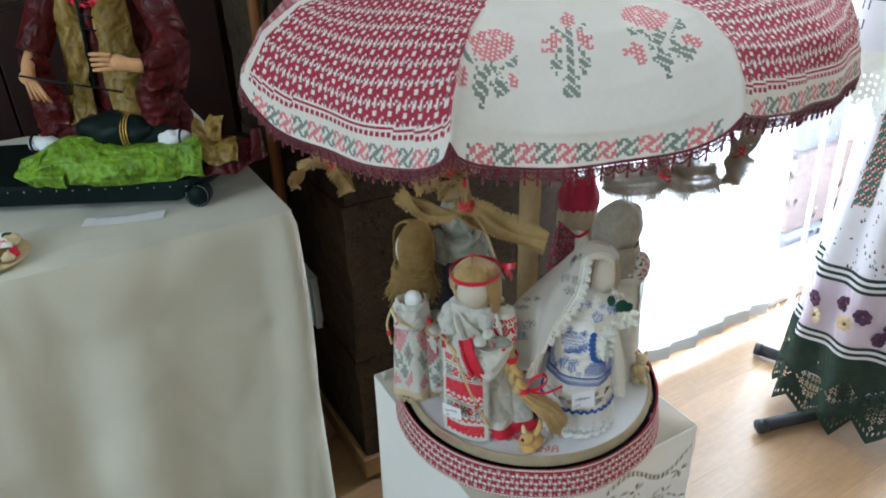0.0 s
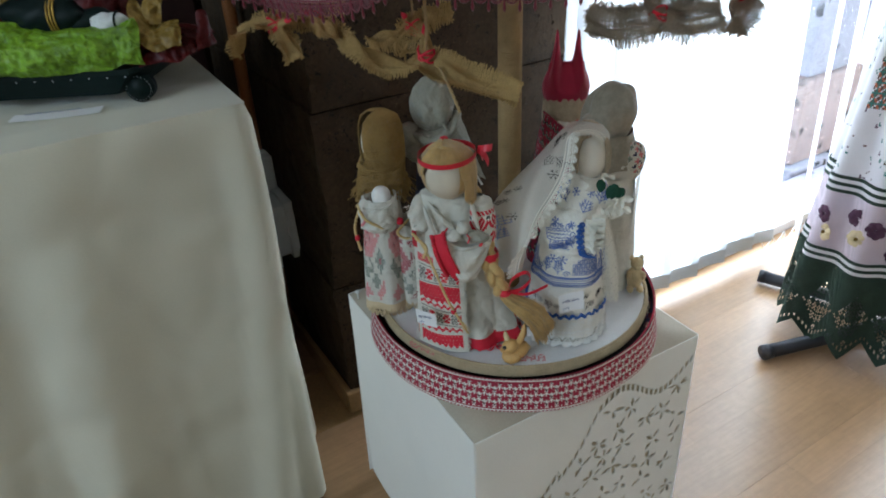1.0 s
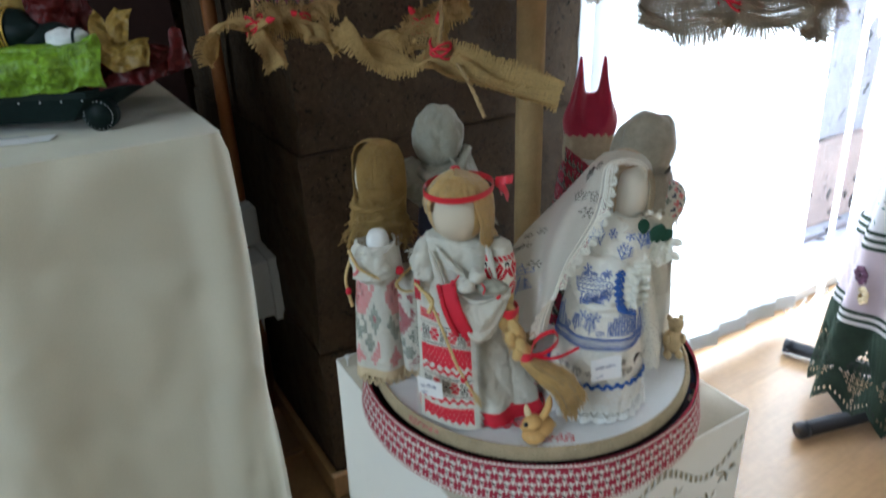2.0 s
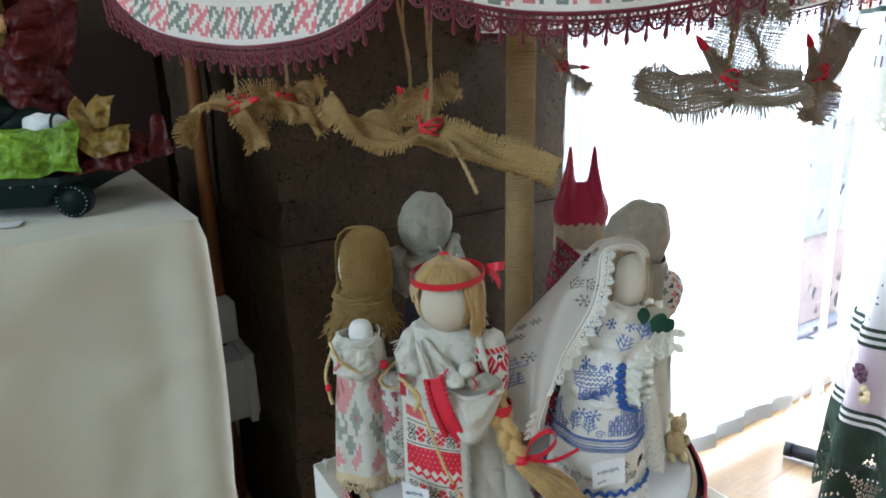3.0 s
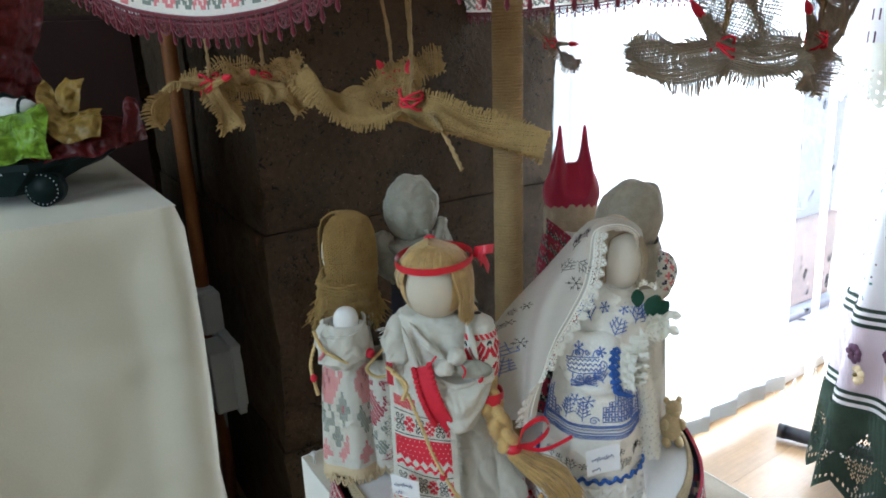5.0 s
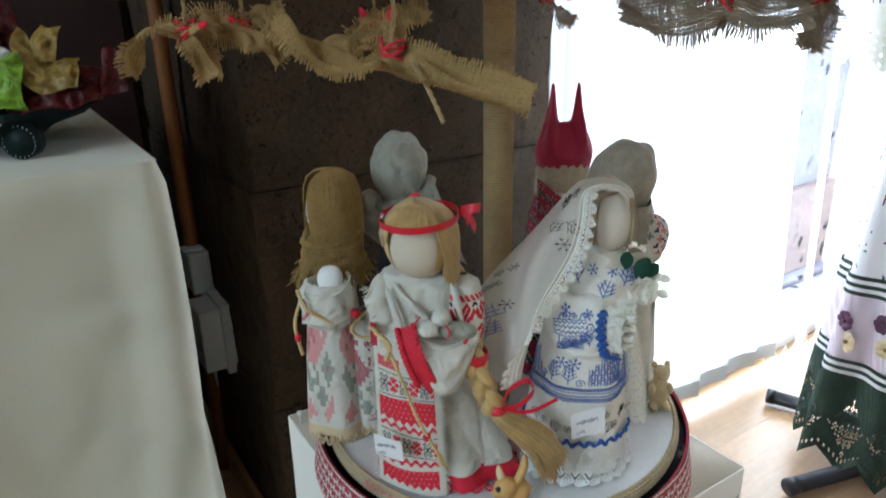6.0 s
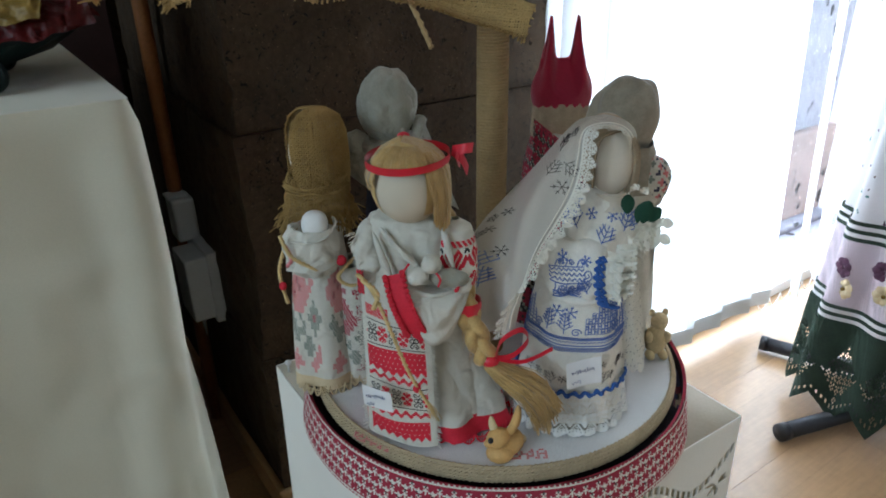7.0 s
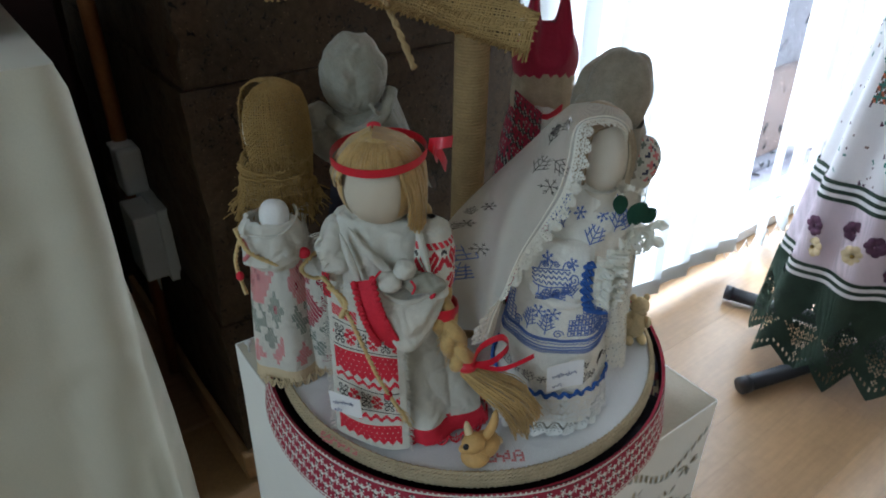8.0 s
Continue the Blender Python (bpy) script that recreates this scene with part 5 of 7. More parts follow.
    s.strip(curve([k0, k0 + Vector((0.004, -0.004, 0.020)), k0 + Vector((0.020, -0.004, 0.030)), k0 + Vector((0.026, -0.002, 0.018)), k0 + Vector((0.014, -0.002, 0.004)), k0], 20), 0.0055, SATIN, (0.1, 1, 0.25), 0.0008)
    s.strip(curve([k0, k0 + Vector((0.022, -0.006, 0.000)), k0 + Vector((0.046, -0.006, 0.012))], 10), 0.0035, SATIN, (0.1, 1, 0.4), 0.0008)
    # jute cord belt
    rope_line(s, [(0.084, 1.030, 0.658), (0.093, 1.012, 0.660), (0.100, 1.006, 0.650), (0.110, 1.000, 0.625), (0.122, 1.002, 0.585), (0.132, 1.001, 0.562), (0.139, 1.000, 0.548)], 0.0015, STRAW, 90)
    rope_line(s, [(0.090, 1.012, 0.662), (0.102, 1.004, 0.654), (0.098, 1.004, 0.640)], 0.0018, STRAW, 24)
    s.blob((0.130, 1.002, 0.563), (0.0035, 0.003, 0.0045), BRED)
    fringe_threads(s, [(0.140 + 0.0012 * math.sin(k), 1.003, 0.546) for k in range(14)], (0.3, 0, -1), 0.016, STRAW, 0.0004, 6, 0.25)
    doll(s, "braided_girl_doll", (x, y, DZ), "rag doll with flax braid, red ribbon and embroidered apron")


def stitch(s, fn, lines, mat, r=0.0005, mid=None, step=0.012):
    """Embroidered lines on a sheet fn(a, b), lifted just off the cloth."""
    for ln in lines:
        pts = []
        for (a0, b0), (a1, b1) in zip(ln, ln[1:]):
            n = max(1, int(max(abs(a1 - a0), abs(b1 - b0)) / step))
            pts += [(lerp(a0, a1, i / n), lerp(b0, b1, i / n)) for i in range(n)]
        pts.append(ln[-1])
        out = []
        for a, b in pts:
            p = Vector(fn(a, b))
            nn = (Vector(fn(a + 0.003, b)) - p).cross(Vector(fn(a, b + 0.003)) - p)
            nn = nn.normalized() if nn.length > 1e-12 else Vector((0, 0, 1))
            if mid is not None and nn.dot(p - Vector(mid)) < 0:
                nn = -nn
            out.append(p + nn * r * 0.6)
        s.tube(out, r, mat, 3, cap=False)


def placed(lines, a, b, ka, kb, rot=0.0):
    """A motif drawn in millimetres, moved to (a, b) on a sheet; ka, kb are sheet units for each millimetre."""
    c, n = math.cos(radians(rot)), math.sin(radians(rot))
    return [[(a + (x * c - y * n) * ka, b + (x * n + y * c) * kb) for x, y in ln] for ln in lines]


def fir_lines(h, n=4, w=0.5):
    out = [[(0, 0), (0, h)]]
    for k in range(n):
        y, ww = h * (0.15 + 0.75 * k / n), h * w * (1 - 0.15 * k)
        out.append([(-ww, y + ww * 0.8), (0, y), (ww, y + ww * 0.8)])
        out.append([(-ww * 0.55, y + ww * 0.45), (-ww * 0.55, y + ww * 0.95)])
        out.append([(ww * 0.55, y + ww * 0.45), (ww * 0.55, y + ww * 0.95)])
    return out


def flake_lines(r):
    out = []
    for k in range(6):
        t = math.pi * k / 3 + 0.3
        d, e = (math.cos(t), math.sin(t)), (-math.sin(t), math.cos(t))
        out.append([(0, 0), (r * d[0], r * d[1])])
        out.append([(r * (0.80 * d[0] + 0.18 * e[0]), r * (0.80 * d[1] + 0.18 * e[1])), (r * 0.55 * d[0], r * 0.55 * d[1]), (r * (0.80 * d[0] - 0.18 * e[0]), r * (0.80 * d[1] - 0.18 * e[1]))])
    return out


def spiral_lines(r, turn=1):
    return [[(turn * (r - r * k / 22) * math.cos(k * 0.5), (r - r * k / 22) * math.sin(k * 0.5)) for k in range(19)]]


def zig_lines(w, h, n):
    return [[(w * k / n, h * (k % 2)) for k in range(n + 1)]]


def castle_lines(w, rows, h):
    out = []
    for j in range(rows + 1):
        ww = w - h * 1.2 * j
        out.append([(-ww / 2, j * h), (ww / 2, j * h)])
        if j < rows:
            n = int(ww / (h * 1.5))
            for i in range(n + 1):
                x = -ww / 2 + (i + 0.5 * (j % 2)) * h * 1.5
                if x <= ww / 2:
                    out.append([(x, j * h), (x, j * h + h)])
    return out


def branch_lines(l, n):
    """A leaning branch of paired zigzags with curls."""
    out = zig_lines(l, 1.6, n * 2) + [[(x, y + 2.6) for x, y in zig_lines(l, 1.6, n * 2)[0]]] + [[(x, y + 5.2) for x, y in zig_lines(l, 1.6, n * 2)[0]]] + [[(0, -0.8), (l, -0.8)], [(0, 8), (l, 8)]]
    for k in range(3):
        x = l * (0.15 + 0.33 * k)
        out += [[(x, -0.8), (x + 2, -5), (x + 5, -6)], [(x, 8), (x - 1, 12), (x + 2, 14)]]
        out += [[(a + x + 5, b - 4.2) for a, b in spiral_lines(2.2)[0]], [(a + x + 2, b + 12) for a, b in spiral_lines(2.2, -1)[0]]]
    return out


LACEMAP = ("############", "############", "..#..#..#..#", "..#..#..#..#", "############", "####....####", "##...##...##", "#..#.##.#..#", "..##.##.##..", ".##..##..##.", ".#..#..#..#.", "..###..###..",
           "#..........#", "##.######.##", "############", ".##.##.##.##", "#..#..#..#..", ".##.##.##.##", "############", "###......###", "##..####..##", "#..##..##..#", "..##.##.##..", ".##.#..#.##.",
           "############", ".##.##.##.##", "############", "##########..", ".########...", "...####.....")

SCALLOP = ("############", "############", "#.##.##.##.#", "############", "##..####..##", "#..##..##..#", ".##.####.##.", "############", "#.#.#..#.#.#", ".##########.", ".#.##..##.#.", "..########..", "...#.##.#...", "....####....")


def ruffle(s, pts, out, width, mat, waves=9, amp=0.004, nu=70, nv=10, seed=0.0):
    """Gathered strip of openwork lace along pts, standing out along the way given."""
    line = curve(pts, nu + 1)
    o = Vector(out).normalized()

    def fn(a, b):
        i = min(int(a * nu), nu - 1)
        p = line[i].lerp(line[i + 1], a * nu - i)
        d = (line[min(i + 1, nu)] - line[max(i - 1, 0)]).normalized()
        side = d.cross(o).normalized()
        return p + o * width * b * (1 + 0.15 * math.sin(a * 31 + seed)) + side * amp * b * math.sin(a * waves * 6.28 + seed) + d * amp * 0.6 * b * math.cos(a * waves * 6.28 + seed * 2)

    s.grid(fn, nu, nv, lambda i, j: None if (i % 3 == 1 and j % 3 == 1) or (j == nv - 1 and i % 3 == 0) else mat)


def leaf_shape(s, c, way, across, l, w, mat, cup=0.15):
    c, d, e = Vector(c), Vector(way).normalized(), Vector(across).normalized()
    n = d.cross(e)
    s.grid(lambda a, b: c + d * (l * b) + e * (w * (a - 0.5) * 2 * math.sin(math.pi * min(1, b * 0.93 + 0.05)) ** 0.7) + n * (cup * w * ((2 * a - 1) ** 2) + 0.08 * l * math.sin(b * 3)), 10, 12, mat)


def bride_doll():
    s = Shape()
    x, y = 0.276, 1.074
    prof = [(0.0495, 0.500), (0.0482, 0.53), (0.0458, 0.57), (0.0412, 0.61), (0.0345, 0.645)]
    s.lathe(x, y, prof, CREAM, 120, 40, folds=6, depth=0.045, lean=(0.004, 0.0), phase=0.4, rough=0.0015)
    cloth = s.last
    ks, zs = [k / 4 for k in range(5)], [p[1] for p in prof]
    hb = lambda z: float(np.interp(z, zs, ks))
    mid = Vector((x, y, 0.57))
    KA, KB = 0.0054, 0.0085
    ring = lambda z: [[(0.40 + 0.62 * k / 80, hb(z)) for k in range(81)]]
    for z, r in ((0.5790, 0.0006), (0.5812, 0.0007), (0.5870, 0.0009), (0.5885, 0.0007)):
        stitch(s, cloth, ring(z), BLUE, r, mid)
    stitch(s, cloth, [[(0.40 + 0.0052 * k, hb(0.5790)), (0.40 + 0.0052 * k, hb(0.5755))] for k in range(118)], BLUE, 0.00052, mid)
    stitch(s, cloth, [[(0.40 + 0.0062 * k, hb(0.5835 + 0.0018 * (k % 2))) for k in range(98)]], BLUE, 0.00052, mid)
    for a in (0.46, 0.615, 0.675, 0.97):
        stitch(s, cloth, placed(fir_lines(15, 4, 0.35), a, hb(0.592), KA, KB), BLUE, 0.00052, mid)
    for a in (0.645, 0.690):
        stitch(s, cloth, placed(flake_lines(5), a, hb(0.612), KA, KB), BLUE, 0.00052, mid)
    for a in (0.57, 0.715):
        stitch(s, cloth, placed(spiral_lines(3.2), a, hb(0.594), KA, KB), BLUE, 0.00055, mid)
    # chequered block beside the fold: small squares in steps
    cell = 0.0105
    for k in range(12):
        for q in range(7):
            if q < 3 + k // 2:
                a, z = 0.745 + cell * k, 0.5925 + 0.0052 * q
                box = [(a, z), (a + cell * 0.86, z), (a + cell * 0.86, z + 0.0044), (a, z + 0.0044), (a, z)]
                stitch(s, cloth, [[(u, hb(w)) for u, w in box]], BLUE, 0.00045, mid)
                if (k + q) % 2:
                    stitch(s, cloth, [[(a, hb(z + 0.0022)), (a + cell * 0.86, hb(z + 0.0022))]], BLUE, 0.0008, mid)
    for a in (0.52, 0.92):
        stitch(s, cloth, placed(castle_lines(22, 8, 2.4), a, hb(0.590), KA, KB), BLUE, 0.00052, mid)
    for a, z in ((0.57, 0.543), (0.655, 0.541), (0.77, 0.556), (0.81, 0.543), (0.88, 0.550), (0.95, 0.545)):
        stitch(s, cloth, placed(fir_lines(9, 3, 0.5), a, hb(z), KA, KB, 20 * math.sin(a * 90)), BLACKT, 0.00026, mid)
        stitch(s, cloth, placed(flake_lines(3.0), a + 0.035, hb(z + 0.006), KA, KB), BLACKT, 0.00026, mid)
    # lace flounce below a wavy blue braid
    NL, NZ = 312, 30

    def flounce(a, b):
        th = 2 * math.pi * a
        fall = 1 - b
        r = 0.0504 + 0.0085 * fall ** 0.8 + 0.0018 * fall * math.sin(th * 13 + 0.7) + 0.0012 * fall * math.sin(th * 29)
        return x - 0.003 * fall + r * math.cos(th), y + 0.004 * fall + r * math.sin(th), lerp(DZ + 0.0015, 0.5325, b) + 0.0012 * fall * math.sin(th * 13)

    s.grid(flounce, NL, NZ, lambda i, j: WHITE if LACEMAP[NZ - 1 - j][i % 12] == "#" else None, closed=True)
    # lining in darker grey linen, standing for the dress's shade behind the lace
    s.lathe(x, y, [(0.0450, DZ + 0.001), (0.0440, 0.532)], GREYLIN, 60, 6)
    for q in range(3):
        s.tube([(x + (0.0514 + 0.0008 * math.sin(k * 1.3 + q)) * math.cos(2 * math.pi * k / 240), y + (0.0514 + 0.0008 * math.sin(k * 1.3 + q)) * math.sin(2 * math.pi * k / 240), 0.5350 + (q - 1) * 0.0011 + 0.0021 * math.sin(k * 0.80)) for k in range(241)], 0.0012, DBLUE, 4, cap=False)
    # bodice and the wide sleeve folded over the waist, with fine blue stitching
    s.blob((x + 0.014, y - 0.012, 0.684), (0.031, 0.028, 0.038), CREAM, rough=0.004, freq=55, nu=60, nv=36)
    bod = s.last
    bm = Vector((x + 0.014, y - 0.012, 0.684))
    for k in range(5):
        stitch(s, bod, placed(fir_lines(11, 3, 0.5), 0.52 + 0.10 * k, 0.50 + 0.06 * math.sin(k * 2.3), 0.008, 0.014, 40 * math.sin(k * 1.9)), BLUE, 0.00052, bm)
        stitch(s, bod, placed(flake_lines(3.5), 0.57 + 0.10 * k, 0.68 + 0.04 * math.cos(k * 2), 0.008, 0.014), BLUE, 0.00052, bm)

    def sleeve(a, b):
        th = 2 * math.pi * a
        p = Vector((x - 0.038, y - 0.026, 0.660)).lerp(Vector((x + 0.014, y - 0.040, 0.656)), b)
        ry, rz = 0.017 + 0.004 * b, (0.017 + 0.013 * math.sin(math.pi * min(1, 0.15 + b * 0.75))) * (1 if b < 0.96 else 0.9)
        w = noise.noise(Vector((math.cos(th), math.sin(th), b * 3))) * 0.004 + 0.0016 * math.sin(th * 5 + b * 8)
        pinch = math.sqrt(min(1, 0.02 + b / 0.22))
        return p + Vector((0.004 * math.cos(th), math.cos(th) * (ry + w) * pinch, math.sin(th) * (rz + w) * pinch - 0.006 * math.sin(math.pi * b)))

    s.grid(sleeve, 48, 30, CREAM, closed=True)
    sm = Vector((x - 0.012, y - 0.033, 0.656))
    stitch(s, sleeve, placed([[(py, px) for px, py in ln] for ln in branch_lines(26, 7)], 0.47, 0.16, 0.0085, 0.020, 8), BLUE, 0.0006, sm)
    stitch(s, sleeve, placed(fir_lines(12, 4, 0.5), 0.58, 0.75, 0.0085, 0.020, 120), BLUE, 0.00055, sm)
    stitch(s, sleeve, placed([[(py, px) for px, py in ln] for ln in branch_lines(22, 6)], 0.58, 0.22, 0.0075, 0.020, 4), BLUE, 0.0006, sm)
    for a, b, rr in ((0.40, 0.35, 4.5), (0.66, 0.30, 3.5), (0.40, 0.70, 4.0), (0.52, 0.90, 3.0)):
        stitch(s, sleeve, placed(flake_lines(rr), a, b, 0.0085, 0.020), BLUE, 0.0006, sm)
    for a, b in ((0.47, 0.72), (0.63, 0.55)):
        stitch(s, sleeve, placed(spiral_lines(3.4), a, b, 0.0085, 0.020), BLUE, 0.0006, sm)
    s.blob((x + 0.024, y - 0.016, 0.680), (0.014, 0.013, 0.020), CREAM, rough=0.003, freq=70, nu=30, nv=20)
    arm = s.last
    stitch(s, arm, placed(flake_lines(5), 0.72, 0.55, 0.011, 0.016), BLUE, 0.00055, Vector((x + 0.024, y - 0.016, 0.68)))
    stitch(s, arm, placed(fir_lines(10, 3), 0.80, 0.4, 0.011, 0.016), BLUE, 0.00055, Vector((x + 0.024, y - 0.016, 0.68)))
    # the fold's lower edge, looped blue braid and lace cuff
    s.tube(curve([(x - 0.036, y - 0.022, 0.640), (x - 0.018, y - 0.044, 0.630), (x + 0.004, y - 0.050, 0.631), (x + 0.016, y - 0.046, 0.640)], 20), [0.0015 + 0.003 * math.sin(math.pi * i / 19) for i in range(20)], CREAM, 8)
    edge = curve([(0.281, 1.012, 0.676), (0.279, 1.010, 0.660), (0.282, 1.009, 0.642), (0.286, 1.010, 0.634), (0.294, 1.010, 0.632)], 60)
    for q in range(4):
        s.tube([p + Vector((0.0018 * (q - 1.5) + 0.0016 * math.sin(i * 1.15 + q * 1.4), -0.001 * math.cos(i * 1.15 + q), 0.0008 * math.cos(i * 1.15))) for i, p in enumerate(edge)], 0.0012, DBLUE, 4, cap=False)
    ruffle(s, [(0.285, 1.012, 0.682), (0.284, 1.009, 0.662), (0.286, 1.010, 0.640)], (1, -0.45, 0.1), 0.014, LACE, 5, 0.005, seed=0.4)
    ruffle(s, [(0.292, 1.014, 0.686), (0.292, 1.010, 0.664), (0.292, 1.012, 0.644)], (1, -0.6, 0.25), 0.016, LACE, 5, 0.006, seed=2.0)
    ruffle(s, [(0.288, 1.010, 0.676), (0.290, 1.006, 0.660), (0.289, 1.008, 0.646)], (0.7, -0.9, -0.2), 0.012, LACE, 4, 0.005, seed=3.1)
    # head: blank cotton face framed by pale hair
    hx, hy, hz = 0.294, 1.058, 0.741
    s.blob((hx, hy, hz), (0.0185, 0.021, 0.029), PALESKIN, nu=32, nv=20)
    s.lathe(hx - 0.001, hy - 0.004, [(0.017, 0.704), (0.013, 0.712), (0.014, 0.718)], PALESKIN, 24, 6)
    s.blob((hx - 0.003, hy + 0.012, hz + 0.005), (0.0225, 0.022, 0.032), HAIR2, nu=28, nv=18)
    rnd = random.Random(31)
    for k in range(240):
        t = k / 239
        th = radians(lerp(-172, -12, t)) + rnd.uniform(-0.04, 0.04)
        top = Vector((hx + 0.002 + rnd.uniform(-0.003, 0.003), hy - 0.012, hz + 0.029))
        rr = 0.0205 + rnd.uniform(0, 0.002)
        wide = Vector((math.cos(th), math.sin(th) * 0.9, 0))
        if -140 < math.degrees(th) < -48:
            wide = Vector((math.copysign(0.78, math.cos(th)), -0.62, 0))
        s.tube(curve([top, Vector((hx, hy, hz + 0.022)) + wide * rr * 0.72, Vector((hx, hy, hz + 0.008)) + wide * rr, Vector((hx, hy, hz - 0.012 + rnd.uniform(-0.006, 0.006))) + wide * rr * 1.02], 8), 0.0007, HAIR2, 3, cap=False)
    # veil: hood over the head, falling aside and behind to the disc
    front = curve([(0.305, 1.050, 0.736), (0.308, 1.049, 0.757), (0.299, 1.043, 0.771), (0.283, 1.039, 0.777), (0.2665, 1.035, 0.773), (0.2636, 1.030, 0.749), (0.2575, 1.025, 0.7275), (0.2445, 1.020, 0.706), (0.2312, 1.015, 0.6845),
                   (0.2205, 1.012, 0.656), (0.209, 1.012, 0.625), (0.2055, 1.015, 0.604)], 78)
    fold = curve([(0.315, 1.074, 0.731), (0.315, 1.074, 0.760), (0.302, 1.072, 0.773), (0.281, 1.066, 0.777), (0.262, 1.056, 0.769), (0.247, 1.050, 0.750), (0.232, 1.045, 0.728), (0.220, 1.040, 0.706), (0.2115, 1.035, 0.684),
                  (0.207, 1.032, 0.655), (0.2055, 1.030, 0.625), (0.2045, 1.030, 0.600)], 78)
    back = curve([(0.312, 1.098, 0.715), (0.308, 1.102, 0.745), (0.295, 1.100, 0.764), (0.281, 1.096, 0.767), (0.2706, 1.094, 0.764), (0.2472, 1.102, 0.7345), (0.217, 1.110, 0.698), (0.1944, 1.115, 0.6685), (0.1803, 1.120, 0.6435),
                  (0.173, 1.120, 0.6135), (0.1715, 1.120, 0.575), (0.172, 1.120, 0.540)], 78)

    def veil(a, b):
        a, b = min(max(a, 0), 1), min(max(b, 0), 1)
        i = min(int(a * 77), 76)
        t = a * 77 - i
        f, g, k = front[i].lerp(front[i + 1], t), fold[i].lerp(fold[i + 1], t), back[i].lerp(back[i + 1], t)
        p = f * (1 - b) * (1 - 2 * b) + g * (4 * b * (1 - b)) + k * (b * (2 * b - 1))
        wave = 0.0032 * a * math.sin(b * 15 + 0.6 + 2 * a) + 0.0016 * math.sin(a * 17 + b * 9)
        return p + Vector((-0.6, -0.7, 0.35)) * wave

    vm = Vector((0.285, 1.085, 0.66))
    s.grid(veil, 130, 50, VEIL)
    s.grid(lambda a, b: Vector(veil(0.16 + 0.84 * a, 0.02 + 0.46 * b)) + Vector((0.003, 0.006, -0.002)), 100, 22, VEIL)
    VA, VB = 0.0036, 0.0190
    for a, b, h, rot in ((0.385, 0.22, 15, 30), (0.44, 0.46, 17, 70), (0.47, 0.30, 18, 200), (0.52, 0.42, 15, 100), (0.66, 0.80, 9, 60), (0.72, 0.90, 9, 90)):
        stitch(s, veil, placed(fir_lines(h, 3, 0.42), a, b, VA, VB, rot), BLACKT, 0.00030, vm)
    for a, b, rr in ((0.545, 0.18, 7.0), (0.63, 0.70, 4), (0.69, 0.80, 4), (0.76, 0.62, 5), (0.40, 0.60, 5)):
        stitch(s, veil, placed(flake_lines(rr), a, b, VA, VB), BLACKT, 0.00030, vm)
    stitch(s, veil, placed(castle_lines(20, 5, 3.2), 0.80, 0.78, VA, VB, 60), BLUE, 0.00055, vm)
    stitch(s, veil, placed(fir_lines(16, 4, 0.5), 0.86, 0.80, VA, VB, 100), BLUE, 0.0006, vm)
    # scalloped lace along the front edge
    def lace(a, b):
        p0, q0 = Vector(veil(a, 0)), Vector(veil(a, 0.10))
        away = (p0 - q0).normalized()
        deep = 0.0125 if a > 0.3 else 0.0110
        return p0 + away * deep * b + Vector((0, -0.0012, 0)) * math.sin(a * 214) * b

    s.grid(lace, 28 * 12, 14, lambda i, j: LACE if SCALLOP[j][i % 12] == "#" else None)
    s.tube([veil(k / 60, 0.05) for k in range(61)], 0.0008, LACE, 4, cap=False)
    # bouquet: two cupped dark leaves and thin white petals
    leaf_shape(s, (0.303, 1.030, 0.706), (-0.1, -0.1, 1), (1, -0.3, 0.1), 0.017, 0.0055, LEAF)
    leaf_shape(s, (0.312, 1.027, 0.698), (0.35, -0.1, 1), (1, -0.2, -0.4), 0.021, 0.0075, LEAF)
    leaf_shape(s, (0.320, 1.028, 0.700), (0.6, 0.0, 0.7), (0.7, -0.2, -0.7), 0.014, 0.006, LEAF)
    ruffle(s, [(0.300, 1.030, 0.722), (0.307, 1.027, 0.727), (0.316, 1.028, 0.722)], (-0.1, -0.6, 0.5), 0.008, PETAL, 2, 0.003, 30, 6, 0.3)
    for k in range(14):
        a = 0.45 * k
        c = Vector((0.322 + 0.008 * math.cos(k * 2.4), 1.029 + 0.003 * math.sin(k * 1.7), 0.699 - 0.013 * ((k * 0.382) % 1)))
        leaf_shape(s, c, (math.cos(a), -0.5, math.sin(a)), (-math.sin(a), 0.2, math.cos(a)), 0.0105, 0.0042, PETAL, 0.5)
    ruffle(s, [(0.303, 1.024, 0.690), (0.314, 1.024, 0.686), (0.328, 1.028, 0.692)], (0.2, -0.5, -0.8), 0.010, PETAL, 4, 0.003, 40, 6, 1.3)
    # side apron of fine netting
    s.grid(lambda a, b: (x + 0.041 - 0.004 * b + 0.027 * a * (1 - 0.75 * b ** 2), y - 0.022 + 0.012 * a + 0.004 * math.sin(a * 6 + b * 4), lerp(0.536, 0.668, b) - 0.004 * a + 0.0015 * math.sin(a * 20) * (1 - b)), 34, 96, lambda i, j: None if (i % 2 and j % 2) or (j == 0 and i % 4 == 0) else (GREYT if (i * 5 + j * 3) % 23 == 0 else LACE))
    doll(s, "bride_doll", (x, y, DZ), "rag bride doll in blue-embroidered dress under a lace veil")


